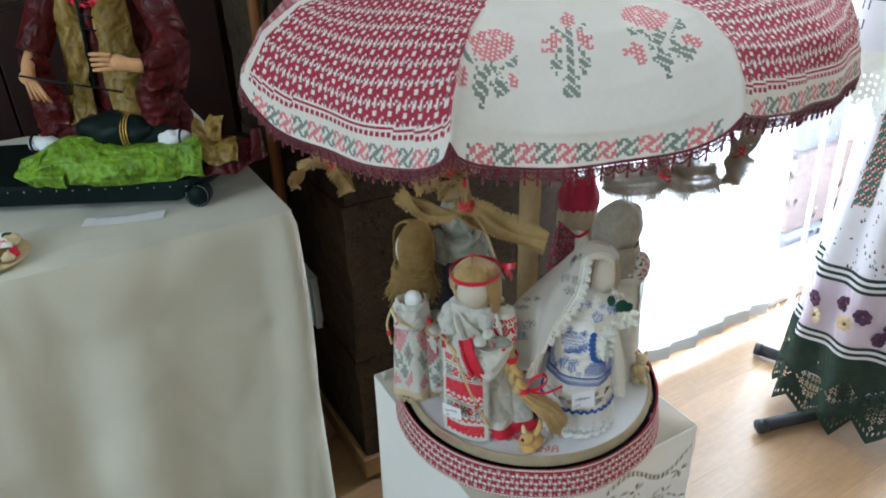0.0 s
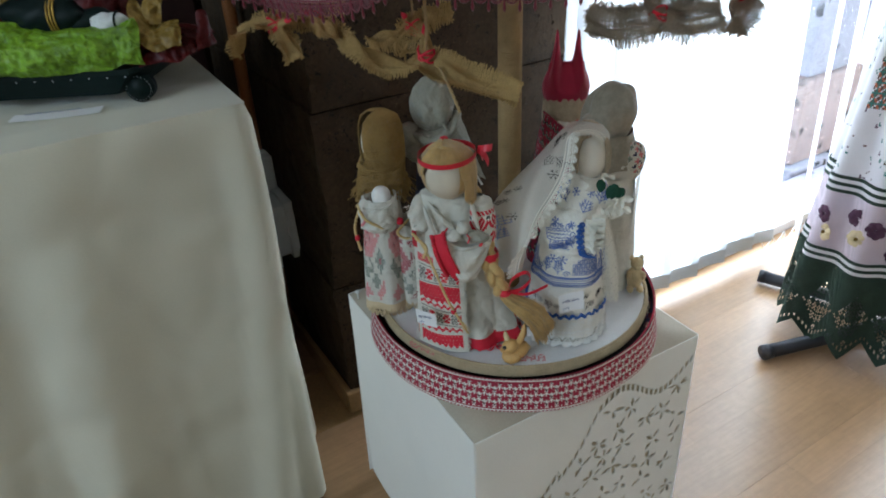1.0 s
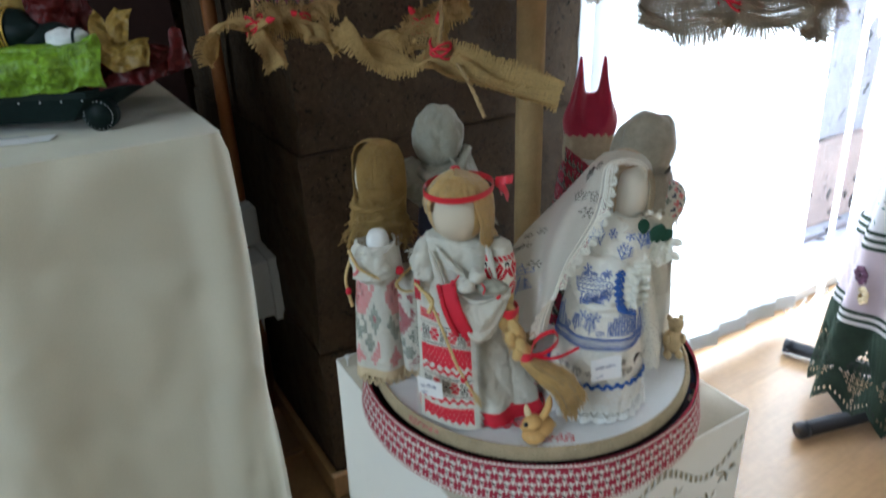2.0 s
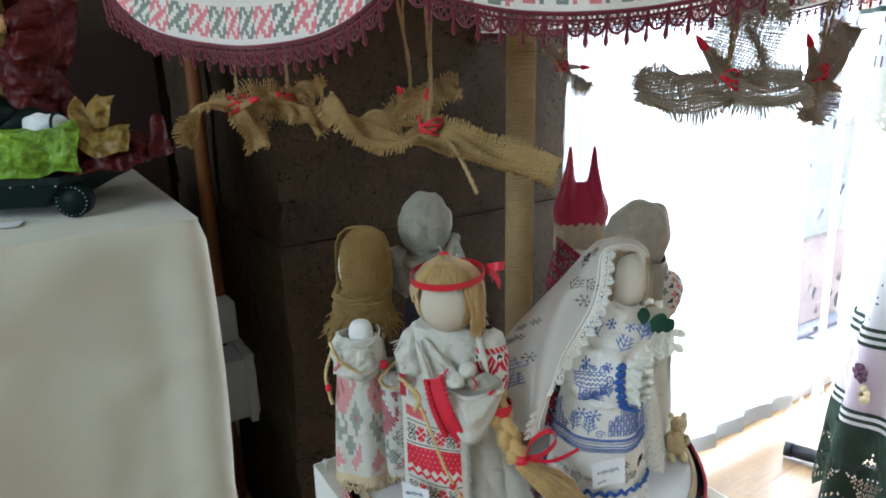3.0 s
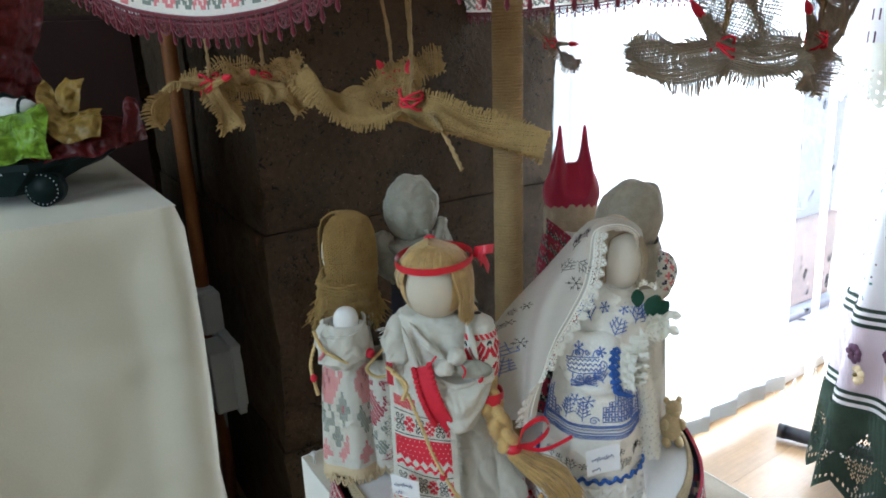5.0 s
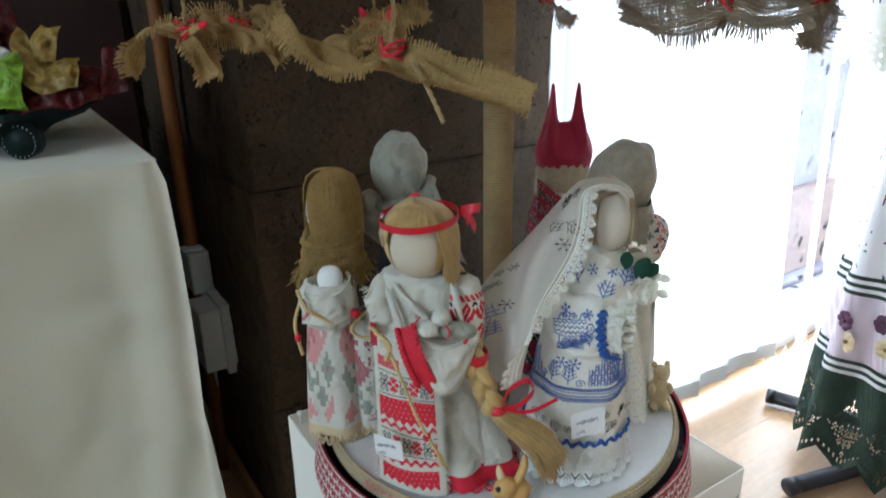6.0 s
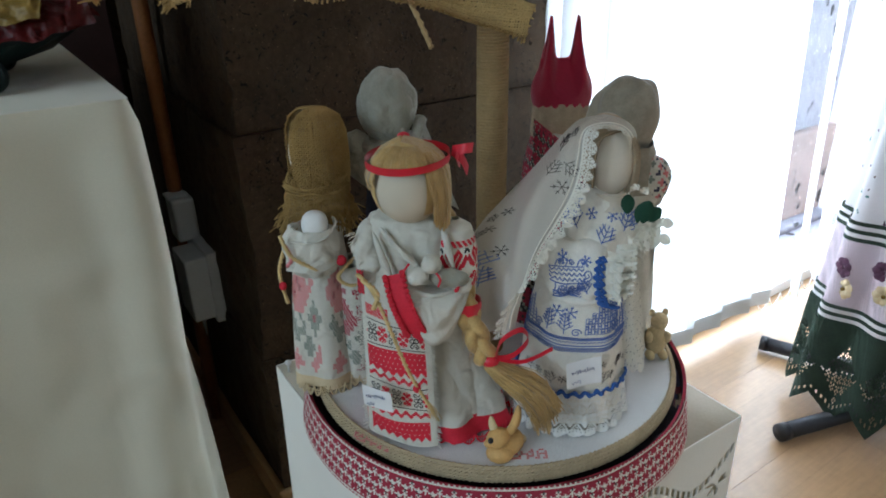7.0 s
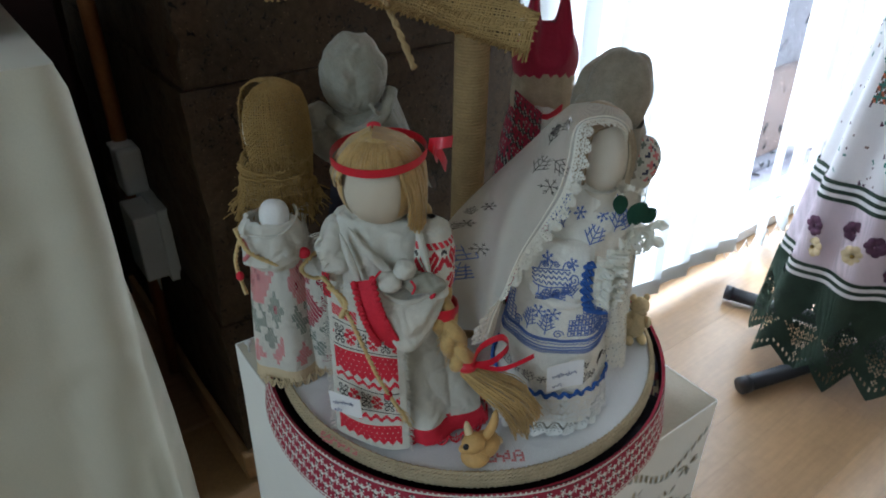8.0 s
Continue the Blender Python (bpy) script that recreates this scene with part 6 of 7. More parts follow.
def grey_doll():
    s = Shape()
    x, y = 0.108, 1.205
    s.lathe(x + 0.004, y, [(0.050, DZ), (0.046, 0.55), (0.040, 0.60), (0.034, 0.65), (0.030, 0.69)], NAVY, 60, 20, folds=6, depth=0.05)
    s.blob((x + 0.002, y - 0.002, 0.700), (0.038, 0.028, 0.038), GREYLIN, rough=0.006, freq=45, nu=32, nv=18)
    def wrap(a, b):
        th, ph = 2 * math.pi * a, math.pi * (b - 0.5)
        q = Vector((math.cos(th) * math.cos(ph), math.sin(th) * math.cos(ph), math.sin(ph)))
        fold = abs(math.sin(1.5 * th + 2.2 * math.sin(ph) + 0.8)) ** 0.5 + 0.5 * abs(math.sin(2.5 * th - 3.1 * math.sin(ph))) ** 0.5
        k = 1 + (0.075 * fold - 0.07) * math.cos(ph) + 0.09 * noise.noise(q * 2.2) + 0.03 * noise.noise(q * 6)
        return x - 0.003 + 0.0290 * q.x * k, y - 0.004 + 0.029 * q.y * k, 0.759 + 0.0365 * q.z * k

    s.grid(wrap, 72, 48, GREYLIN, closed=True)
    s.blob((x + 0.004, y - 0.018, 0.757), (0.019, 0.015, 0.025), GREYLIN, rough=0.002, freq=60, nu=24, nv=16)
    s.blob((x - 0.036, y - 0.012, 0.722), (0.014, 0.013, 0.016), GREYLIN, rough=0.004, freq=90)
    s.blob((x - 0.030, y - 0.010, 0.704), (0.017, 0.016, 0.024), GREYLIN, rough=0.004, freq=90)
    # kerchief tied round the neck with hanging tail
    s.tube(curve([(x - 0.030, y - 0.012, 0.724), (x - 0.004, y - 0.034, 0.716), (x + 0.022, y - 0.024, 0.728), (x + 0.030, y - 0.004, 0.745)], 14), 0.0065, GREYLIN, 7)
    s.grid(lambda a, b: (x + 0.024 + 0.034 * (1 - b) + 0.010 * a, y - 0.012 + 0.014 * a - 0.006 * math.sin(b * 6), lerp(0.655, 0.750, b) - 0.012 * a), 8, 20, GREYLIN)
    s.grid(lambda a, b: (x + 0.020 + 0.040 * (1 - b) + 0.004 * a, y - 0.008 + 0.020 * a - 0.004 * math.sin(b * 6), lerp(0.640, 0.735, b) - 0.010 * a), 8, 20, GREYLIN)
    s.tube(curve([(x + 0.012, y - 0.033, 0.742), (x + 0.018, y - 0.030, 0.732), (x + 0.026, y - 0.022, 0.730)], 8), 0.002, GREYLIN, 5)
    doll(s, "grey_kerchief_doll", (x, y, DZ), "rag doll wrapped in a grey linen kerchief and dark skirt")


def crowned_doll():
    s = Shape()
    x, y = 0.290, 1.262
    FLOR = ("..rr..rr", ".rrrrrrr", "rr.rr.rr", ".rrrrrrr", "..rr..k.", "k...kk..", "..rr..rr", ".rrr.rrr")
    s.lathe(x - 0.004, y, [(0.050, DZ), (0.047, 0.56), (0.042, 0.62), (0.034, 0.68), (0.026, 0.715)], lambda i, j: WRED if FLOR[j % 8][i % 8] == "r" else (BLACKT if (i + j) % 3 else GREYLIN), 110, 70, folds=5, depth=0.04)
    s.grid(lambda a, b: (x - 0.034 + 0.026 * a, y - 0.034 - 0.010 * a, lerp(0.60, 0.735, b) - 0.02 * a), 22, 60, lambda i, j: WRED if FLOR[j % 8][i % 8] == "r" else (BLACKT if (i + j) % 3 else GREYLIN))
    s.blob((x - 0.004, y - 0.026, 0.690), (0.020, 0.016, 0.030), LINEN, rough=0.003, freq=60)
    s.blob((x, y, 0.722), (0.024, 0.023, 0.028), SKIN)
    s.lathe(x, y, [(0.029, 0.690), (0.032, 0.715), (0.031, 0.735), (0.030, 0.748)], HAIR2, 60, 12, folds=18, depth=0.02)
    s.strip(curve([(x - 0.020, y - 0.030, 0.716), (x - 0.004, y - 0.040, 0.708), (x + 0.014, y - 0.032, 0.716)], 8), 0.008, BRED, (0, -0.3, 1), 0.001)
    # two-horned red felt headdress
    def horn(a, b):
        th = 2 * math.pi * a
        c = abs(math.cos(th))
        top = 0.790 + 0.044 * math.exp(-((c - 0.60) / 0.17) ** 2)
        z = lerp(0.740, top, b)
        w = 0.0300 + 0.0045 * math.sin(math.pi * min(1, b * 1.25)) - 0.003 * b
        thick = lerp(0.030, 0.005, max(0, (b - 0.30) / 0.70))
        return x + w * math.cos(th) * (1 - 0.12 * b * b), y + thick * math.sin(th), z
    s.grid(horn, 120, 24, FELT, closed=True)
    doll(s, "horned_headdress_doll", (x, y, DZ), "rag doll in a red two-horned felt headdress and floral shawl")


def greyhair_doll():
    s = Shape()
    x, y = 0.346, 1.188
    s.lathe(x, y, [(0.044, DZ), (0.042, 0.54), (0.038, 0.60), (0.033, 0.66)], BLOUSE, 60, 20, folds=6, depth=0.05)
    s.blob((x + 0.006, y - 0.004, 0.672), (0.034, 0.026, 0.036), BLOUSE, rough=0.004, freq=50, nu=30, nv=18)
    SPOT = (".r....n.", "rrr..nn.", ".r.g....", "..ggg..r", "n..g..rr", ".n.....r")
    s.blob((x + 0.024, y - 0.014, 0.684), (0.018, 0.016, 0.024), lambda i, j: pick(SPOT, i, j, {"r": PINK, "g": GREENT, "n": NAVY}) or BLOUSE, rough=0.002, freq=60, nu=40, nv=26)
    s.blob((x - 0.002, y, 0.738), (0.023, 0.023, 0.030), SKIN)
    def hood(a, b):
        th, ph = 2 * math.pi * a, math.pi * (b - 0.5)
        q = Vector((math.cos(th) * math.cos(ph), math.sin(th) * math.cos(ph), math.sin(ph)))
        fold = abs(math.sin(2.5 * th + 0.9 * math.sin(ph) + 0.5)) ** 0.6
        k = 1 + (0.09 * fold - 0.05) * math.cos(ph) + 0.08 * noise.noise(q * 2.4 + Vector((3, 1, 0)))
        return x - 0.008 + 0.0345 * q.x * k + 0.006 * q.z, y + 0.030 * q.y * k, 0.742 + 0.042 * q.z * k

    s.grid(hood, 84, 44, PALEFLAX, closed=True)
    s.blob((x - 0.036, y - 0.010, 0.733), (0.011, 0.010, 0.013), PALEFLAX, rough=0.004, freq=80)
    s.lathe(x - 0.004, y, [(0.034, 0.672), (0.031, 0.700), (0.029, 0.720)], PALEFLAX, 60, 14, folds=7, depth=0.05, rough=0.003)
    s.grid(lambda a, b: (x + 0.030 + 0.012 * a, y - 0.026 + 0.03 * a, lerp(0.53, 0.66, b) + 0.012 * math.sin(a * 5)), 24, 50, lambda i, j: None if (i % 3 == 1 and j % 3 == 1) else LACE)
    doll(s, "pale_haired_doll", (x, y, DZ), "rag doll with pale flax hair and light linen dress")


burlap_doll()
girl_doll()
bride_doll()
grey_doll()
crowned_doll()
greyhair_doll()


# ---- small carved toys ----
def bunny():
    s = Shape()
    b = Vector((0.203, 0.998, DZ))
    s.blob(b + Vector((-0.002, -0.002, 0.008)), (0.0125, 0.011, 0.009), CARVED, nu=18, nv=12)
    s.blob(b + Vector((0.007, 0.006, 0.013)), (0.014, 0.0115, 0.0125), CARVED, rz=30, nu=20, nv=12)
    s.blob(b + Vector((-0.004, -0.003, 0.025)), (0.0110, 0.0092, 0.0090), CARVED, rz=30, nu=20, nv=12)
    s.blob(b + Vector((-0.012, -0.007, 0.0228)), (0.005, 0.004, 0.004), CARVED)
    s.tube(curve([b + Vector((-0.006, 0.000, 0.028)), b + Vector((-0.009, 0.002, 0.037)), b + Vector((-0.010, 0.003, 0.044))], 8), [0.003, 0.0036, 0.0038, 0.0036, 0.0032, 0.0026, 0.0018, 0.0006], PALEWOOD, 7)
    s.tube(curve([b + Vector((0.005, 0.000, 0.026)), b + Vector((0.012, 0.002, 0.040)), b + Vector((0.014, 0.004, 0.054))], 8), [0.003, 0.0038, 0.0042, 0.0042, 0.004, 0.0034, 0.0026, 0.001], CARVED, 7)
    s.blob(b + Vector((-0.0112, -0.0100, 0.0282)), (0.0026, 0.0024, 0.0028), BLACKMETAL, nu=10, nv=8)
    s.blob(b + Vector((0.019, 0.010, 0.012)), (0.004, 0.004, 0.004), PALEWOOD)
    tagged(s.make("rabbit_figurine", origin=b), "small yellow carved rabbit figurine standing on the disc edge", "figurine")


def bear():
    s = Shape()
    b = Vector((0.386, 1.152, DZ))
    s.blob(b + Vector((0, 0, 0.020)), (0.012, 0.011, 0.018), PALEWOOD, rough=0.002, freq=120)
    s.blob(b + Vector((0.001, -0.002, 0.044)), (0.0095, 0.0095, 0.0095), PALEWOOD, rough=0.001, freq=120)
    for dx in (-0.007, 0.007):
        s.blob(b + Vector((dx, 0, 0.053)), (0.0035, 0.0025, 0.0045), PALEWOOD)
        s.blob(b + Vector((dx, -0.008, 0.005)), (0.005, 0.008, 0.005), PALEWOOD)
        s.blob(b + Vector((dx * 1.4, -0.006, 0.026)), (0.004, 0.006, 0.008), PALEWOOD, tilt=30)
    s.blob(b + Vector((0.001, -0.011, 0.042)), (0.0045, 0.004, 0.0035), PALEWOOD)
    tagged(s.make("bear_figurine", origin=b), "small pale straw bear figurine sitting on the disc", "figurine")


bunny()
bear()


def pinned(name, pts, label, seed):
    """Small hand-written paper on a doll's skirt: corner, width way and height way."""
    c, wx, hy = Vector(pts[0]), Vector(pts[1]), Vector(pts[2])
    z = wx.cross(hy).normalized()
    m = Matrix.Translation(c) @ Matrix((wx.normalized(), hy.normalized(), z)).transposed().to_4x4()
    card(name, m, wx.length, hy.length, label, 2, seed)


pinned("paper_label", ((0.0955, 1.0105, 0.548), (0.026, -0.006, -0.003), (-0.001, -0.0015, 0.022)), "small hand-written paper label pinned to the red apron", 5)
pinned("paper_label", ((0.275, 1.0170, 0.563), (0.031, 0.002, 0.005), (-0.002, 0.000, 0.027)), "small hand-written paper label pinned to the bride's skirt", 9)


# ---- burlap birds hanging from the canopy ----
def cloth_strip(axis, across, width, seed, gather=0.5, pinch=0.45, curl=0.004, slim=1.0):
    """A sheet along the line axis, as wide as given, drawn together at the tie and curling at its edges."""
    line = curve(axis, 61)
    w = Vector(across).normalized()

    def fn(a, b):
        i = min(max(int(a * 60), 0), 59)
        p = line[i].lerp(line[i + 1], a * 60 - i)
        d = (line[min(i + 1, 60)] - line[max(i - 1, 0)]).normalized()
        side = (w - d * w.dot(d)).normalized()
        up = side.cross(d)
        half = 0.5 * width * (1 - (1 - pinch) * math.exp(-((a - gather) / 0.10) ** 2)) * (1 - 0.30 * abs(2 * a - 1) ** 4) * (1 + 0.10 * math.sin(a * 9 + seed)) * lerp(slim, 1, min(1, max(0, a) / 0.5))
        t = 2 * b - 1
        lift = curl * (1.6 * t * t - 0.5) * math.sin(a * 5 + seed * 1.7) + 0.0022 * math.sin(a * 19 + b * 5 + seed) + 0.0016 * math.sin(b * 11 + a * 7)
        return p + side * half * t + up * lift

    return fn


def bird(c, wings, across, width, tail, tail_across, tail_width, head, seed=1, strand=None, gather=0.5, mat=None, hang=0.0, label="", slim=1.0):
    """Bird tied from two strips of fringed burlap: one for the wings, one for tail and head, with red tie and beak, hung on twine."""
    mat = mat or BIRDCLOTH
    c, head = Vector(c), Vector(head)
    ob = thing("burlap_bird", c, label or "bird tied from fringed straw-coloured burlap, hanging on twine", "bird ornament", group="birds under the canopy")
    long = sum((Vector(q) - Vector(p)).length for p, q in zip(wings, wings[1:]))
    s = Shape()
    woven(s, cloth_strip(wings, across, width, seed, gather, slim=slim), long, width, mat, 0.00098, 0.00052, 0.0065 if slim == 1 else 0.0045, seed)
    s.make("wings", ob)
    if tail:
        s = Shape()
        tl = sum((Vector(q) - Vector(p)).length for p, q in zip(tail, tail[1:]))
        woven(s, cloth_strip(tail, tail_across, tail_width, seed + 3, 0.0, 0.35), tl, tail_width, mat, 0.0014 if tail_width < 0.04 else 0.0016, 0.00052, 0.005, seed + 50)
        s.make("tail", ob)
    s = Shape()
    way = head - c
    woven(s, lambda a, b: c + way * a * 0.72 + Vector((math.cos(2 * math.pi * b), math.sin(2 * math.pi * b) * 0.8, math.sin(2 * math.pi * b) * 0.5)) * (0.0065 * (1 - 0.75 * a) + 0.001 * math.sin(b * 25)), way.length * 0.72, 0.032, mat, 0.0012, 0.0005, 0.001, seed + 80)
    s.make("head", ob)
    s = Shape()
    d = way.normalized()
    s.tube([c + way * 0.66, c + way * 0.74, c + way * 0.90, head + d * 0.001], [0.0022, 0.0030, 0.0022, 0.0004], BRED, 8)
    s.make("beak", ob, label="red cloth beak")
    s = Shape()
    rnd = random.Random(seed)
    for q in range(4):
        tx, ty = rnd.uniform(-0.9, 0.9), rnd.uniform(-0.9, 0.9)
        s.tube([c + Vector((0.0072 * math.cos(t), 0.0068 * math.sin(t), 0.0072 * (tx * math.cos(t) + ty * math.sin(t)))) for t in [2 * math.pi * k / 18 for k in range(19)]], 0.0009, BRED, 5)
    s.make("tie", ob, label="red thread tie")
    s = Shape()
    up = Vector((c.x + hang, c.y, HEM + 0.085))
    inwards = Vector((CC.x, CC.y, 0)) - Vector((c.x, c.y, 0))
    rope_line(s, [c + Vector((0, 0, 0.004)), c + Vector((0.001, 0, 0.03)), c.lerp(up, 0.6), up + inwards * 0.12], 0.0011, ROPE, 30)
    rope_line(s, [c + Vector((0.002, 0, 0.012)), c.lerp(up, 0.5) + Vector((0.004, 0, 0)), up + inwards * 0.16 + Vector((0.010, 0, 0))], 0.0008, ROPE, 24)
    s.make("twine", ob)
    if strand:
        s = Shape()
        rope_line(s, strand, 0.0013, ROPE, 24)
        s.make("loose_thread", ob)
    return ob


# birds before the window take the burlap whose colour holds the glare
GLAREBIRD = "bird tied from open burlap, its colour greyed for window glare, on twine"
bird((0.120, 0.929, 0.897), [(0.0555, 0.918, 0.917), (0.064, 0.920, 0.905), (0.079, 0.924, 0.893), (0.102, 0.926, 0.887), (0.120, 0.925, 0.889), (0.140, 0.914, 0.885), (0.165, 0.906, 0.877), (0.200, 0.895, 0.871)], (0.10, 0.85, 0.50), 0.028,
     [(0.118, 0.936, 0.899), (0.105, 0.950, 0.904), (0.090, 0.962, 0.902)], (0.5, 0.3, 0.6), 0.022, (0.119, 0.940, 0.920), seed=1, strand=[(0.132, 0.914, 0.889), (0.140, 0.896, 0.878), (0.149, 0.880, 0.860)], gather=0.46, slim=0.36)
bird((0.103, 1.000, 0.905), [(0.060, 0.998, 0.892), (0.080, 1.000, 0.897), (0.103, 1.000, 0.905), (0.116, 1.002, 0.900)], (0.0, 0.7, 0.6), 0.017, [(0.104, 1.000, 0.906), (0.122, 1.004, 0.914), (0.141, 1.004, 0.916)], (-0.2, 0.4, 0.9), 0.020,
     (0.095, 0.994, 0.919), seed=8, hang=-0.012)
bird((-0.040, 1.036, 0.905), [(-0.083, 1.040, 0.876), (-0.078, 1.036, 0.894), (-0.064, 1.034, 0.906), (-0.042, 1.034, 0.904), (-0.028, 1.030, 0.890), (-0.018, 1.026, 0.874)], (0.25, 0.85, 0.35), 0.022,
     [(-0.040, 1.040, 0.906), (-0.026, 1.054, 0.912), (-0.008, 1.060, 0.910)], (0.1, 0.6, 0.6), 0.022, (-0.020, 1.026, 0.911), seed=2, gather=0.62)
bird((-0.004, 1.060, 0.906), [(-0.040, 1.070, 0.908), (-0.020, 1.060, 0.904), (0.004, 1.050, 0.902), (0.016, 1.046, 0.895), (0.027, 1.044, 0.881)], (0.1, 0.75, 0.65), 0.019,
     [(0.000, 1.060, 0.907), (0.012, 1.062, 0.916), (0.027, 1.060, 0.919)], (0.2, 0.5, 0.8), 0.020, (-0.010, 1.048, 0.914), seed=7, gather=0.35)
bird((0.322, 0.945, 0.922), [(0.262, 0.942, 0.916), (0.292, 0.944, 0.913), (0.322, 0.945, 0.917), (0.346, 0.947, 0.914), (0.378, 0.950, 0.916)], (0.0, 0.55, 0.85), 0.032, [(0.328, 0.948, 0.920), (0.338, 0.952, 0.944), (0.346, 0.962, 0.972), (0.354, 0.980, 0.990)], (1.0, 0.15, 0.0), 0.046,
     (0.297, 0.938, 0.950), seed=3, gather=0.55, mat=GLAREBURLAP, label=GLAREBIRD)
bird((0.418, 1.010, 0.922), [(0.412, 1.004, 0.886), (0.416, 1.008, 0.903), (0.420, 1.010, 0.922), (0.436, 1.014, 0.936), (0.444, 1.018, 0.954)], (0.75, 0.4, -0.35), 0.038, None, None, 0.0, (0.402, 1.000, 0.950), seed=4, mat=GLAREBURLAP, label=GLAREBIRD)
bird((0.275, 1.330, 0.922), [(0.254, 1.335, 0.940), (0.275, 1.330, 0.922), (0.292, 1.328, 0.906), (0.308, 1.325, 0.896)], (0.2, 0.8, 0.5), 0.024, None, None, 0.0, (0.306, 1.318, 0.920), seed=6, mat=GLAREBURLAP, label=GLAREBIRD)

# ---- seated musician figure on its wheeled base ----
FM = Matrix.Translation((-0.237, 1.197, 0)) @ pose(0, 0, 0, 0, 0, 4)    # the base's front corner; x runs along its front
base = thing("wheeled_base", FM @ Vector((-0.2, 0.1, 0.775)), "black lacquered wooden base with studs on small wheels", "base")
s = Shape()
DECK = ((-0.46, -0.004, 0.822), (-0.05, -0.004, 0.823), (-0.018, 0.022, 0.828), (0.034, 0.092, 0.844), (0.026, 0.120, 0.842), (-0.012, 0.190, 0.830), (-0.46, 0.190, 0.822))
KEEL = ((-0.452, 0.003, 0.789), (-0.075, 0.003, 0.789), (-0.055, 0.026, 0.790), (-0.006, 0.085, 0.822), (-0.008, 0.116, 0.824), (-0.05, 0.182, 0.797), (-0.452, 0.182, 0.789))
deck = [FM @ Vector(p) for p in DECK]
edge = [FM @ (Vector(p) - Vector((0, 0, 0.007))) for p in DECK]
keel = [FM @ Vector(p) for p in KEEL]
k0 = len(s.v)
s.v += [tuple(p) for p in deck + edge + keel]
n = len(deck)
s.face(tuple(k0 + i for i in range(n)), LACQUER, False)
s.face(tuple(k0 + 2 * n + i for i in reversed(range(n))), LACQUER, False)
for i in range(n):
    i2 = (i + 1) % n
    s.face((k0 + i2, k0 + i, k0 + n + i, k0 + n + i2), LACQUER, False)
    s.face((k0 + n + i2, k0 + n + i, k0 + 2 * n + i, k0 + 2 * n + i2), LACQUER, False)
s.make("board", base)
for k in range(18):
    s = Shape()
    s.blob(FM @ Vector((-0.055 - 0.0235 * k, -0.004, 0.8135)), (0.0010, 0.0008, 0.0010), FOIL, nu=6, nv=5)
    s.make("stud", base, label="small silver stud")
for px in (-0.040, -0.40):
    for py in (0.014, 0.150):
        s = Shape()
        s.tube([FM @ Vector((px - 0.4 * py, py - 0.009, 0.7945)), FM @ Vector((px - 0.4 * py, py + 0.009, 0.7945))], 0.0185, LACQUER, 24)
        wheel = s.make("wheel", base)
        s = Shape()
        for k in range(22):
            t = 2 * math.pi * k / 22
            s.blob(FM @ Vector((px - 0.4 * py + 0.016 * math.cos(t), py - 0.0092, 0.7945 + 0.016 * math.sin(t))), (0.0007, 0.0007, 0.0007), FOIL, nu=6, nv=4)
        s.make("dot_ring", wheel, label="ring of white dots")

s = Shape()


def F(x, y, z):
    return FM @ Vector((x + 0.035, y + 0.030, z))


def sheet(s, rows, mat, nu=30, nv=30, rough=0.006, freq=45.0, seed=0.0):
    """Crumpled stiff paper stretched over rows of guide points."""
    lines = [curve([F(*p) for p in r], nu + 1) for r in rows]
    cols = [curve([ln[i] for ln in lines], nv + 1) for i in range(nu + 1)]

    def fn(a, b):
        p = cols[round(a * nu)][round(b * nv)]
        q = p * freq + Vector((seed, seed * 2, 0))
        r = (0.5 - abs(noise.noise(q))) + 0.5 * (0.5 - abs(noise.noise(q * 2.1)))
        return p + Vector((0.25, -0.9, 0.2)) * rough * r + noise.noise_vector(q * 0.7) * rough * 0.5

    s.grid(fn, nu, nv, mat)


rnd = random.Random(12)
# crimson robe body, ochre coat fronts, red shirt between them
o = F(-0.205, 0.10, 0)
s.lathe(o.x, o.y, [(0.115, 0.822), (0.105, 0.86), (0.080, 0.92), (0.070, 0.99), (0.072, 1.06), (0.070, 1.10), (0.050, 1.14), (0.026, 1.155)], ROBE, 70, 44, folds=7, depth=0.06, squash=(1.0, 0.6), rough=0.008)
sheet(s, [[(-0.275, 0.055, 0.885), (-0.255, 0.035, 0.880), (-0.222, 0.036, 0.900)], [(-0.262, 0.050, 0.95), (-0.245, 0.036, 0.95), (-0.222, 0.040, 0.955)], [(-0.252, 0.050, 1.03), (-0.240, 0.040, 1.03), (-0.218, 0.044, 1.03)], [(-0.250, 0.055, 1.11), (-0.238, 0.046, 1.12), (-0.222, 0.050, 1.12)]], OCHRE, 20, 34, 0.010, 50, 1.0)
sheet(s, [[(-0.190, 0.020, 0.895), (-0.160, 0.012, 0.868), (-0.112, 0.022, 0.868)], [(-0.200, 0.034, 0.95), (-0.165, 0.026, 0.94), (-0.135, 0.040, 0.945)], [(-0.196, 0.040, 1.03), (-0.170, 0.032, 1.03), (-0.148, 0.046, 1.03)], [(-0.192, 0.048, 1.12), (-0.172, 0.042, 1.12), (-0.155, 0.055, 1.12)]], OCHRE, 22, 36, 0.010, 48, 2.0)
sheet(s, [[(-0.225, 0.050, 0.90), (-0.205, 0.044, 0.895), (-0.185, 0.050, 0.90)], [(-0.222, 0.052, 1.0), (-0.208, 0.048, 1.0), (-0.190, 0.052, 1.0)], [(-0.220, 0.056, 1.10), (-0.207, 0.054, 1.10), (-0.192, 0.056, 1.10)]], ROBE, 14, 24, 0.006, 60, 3.0)
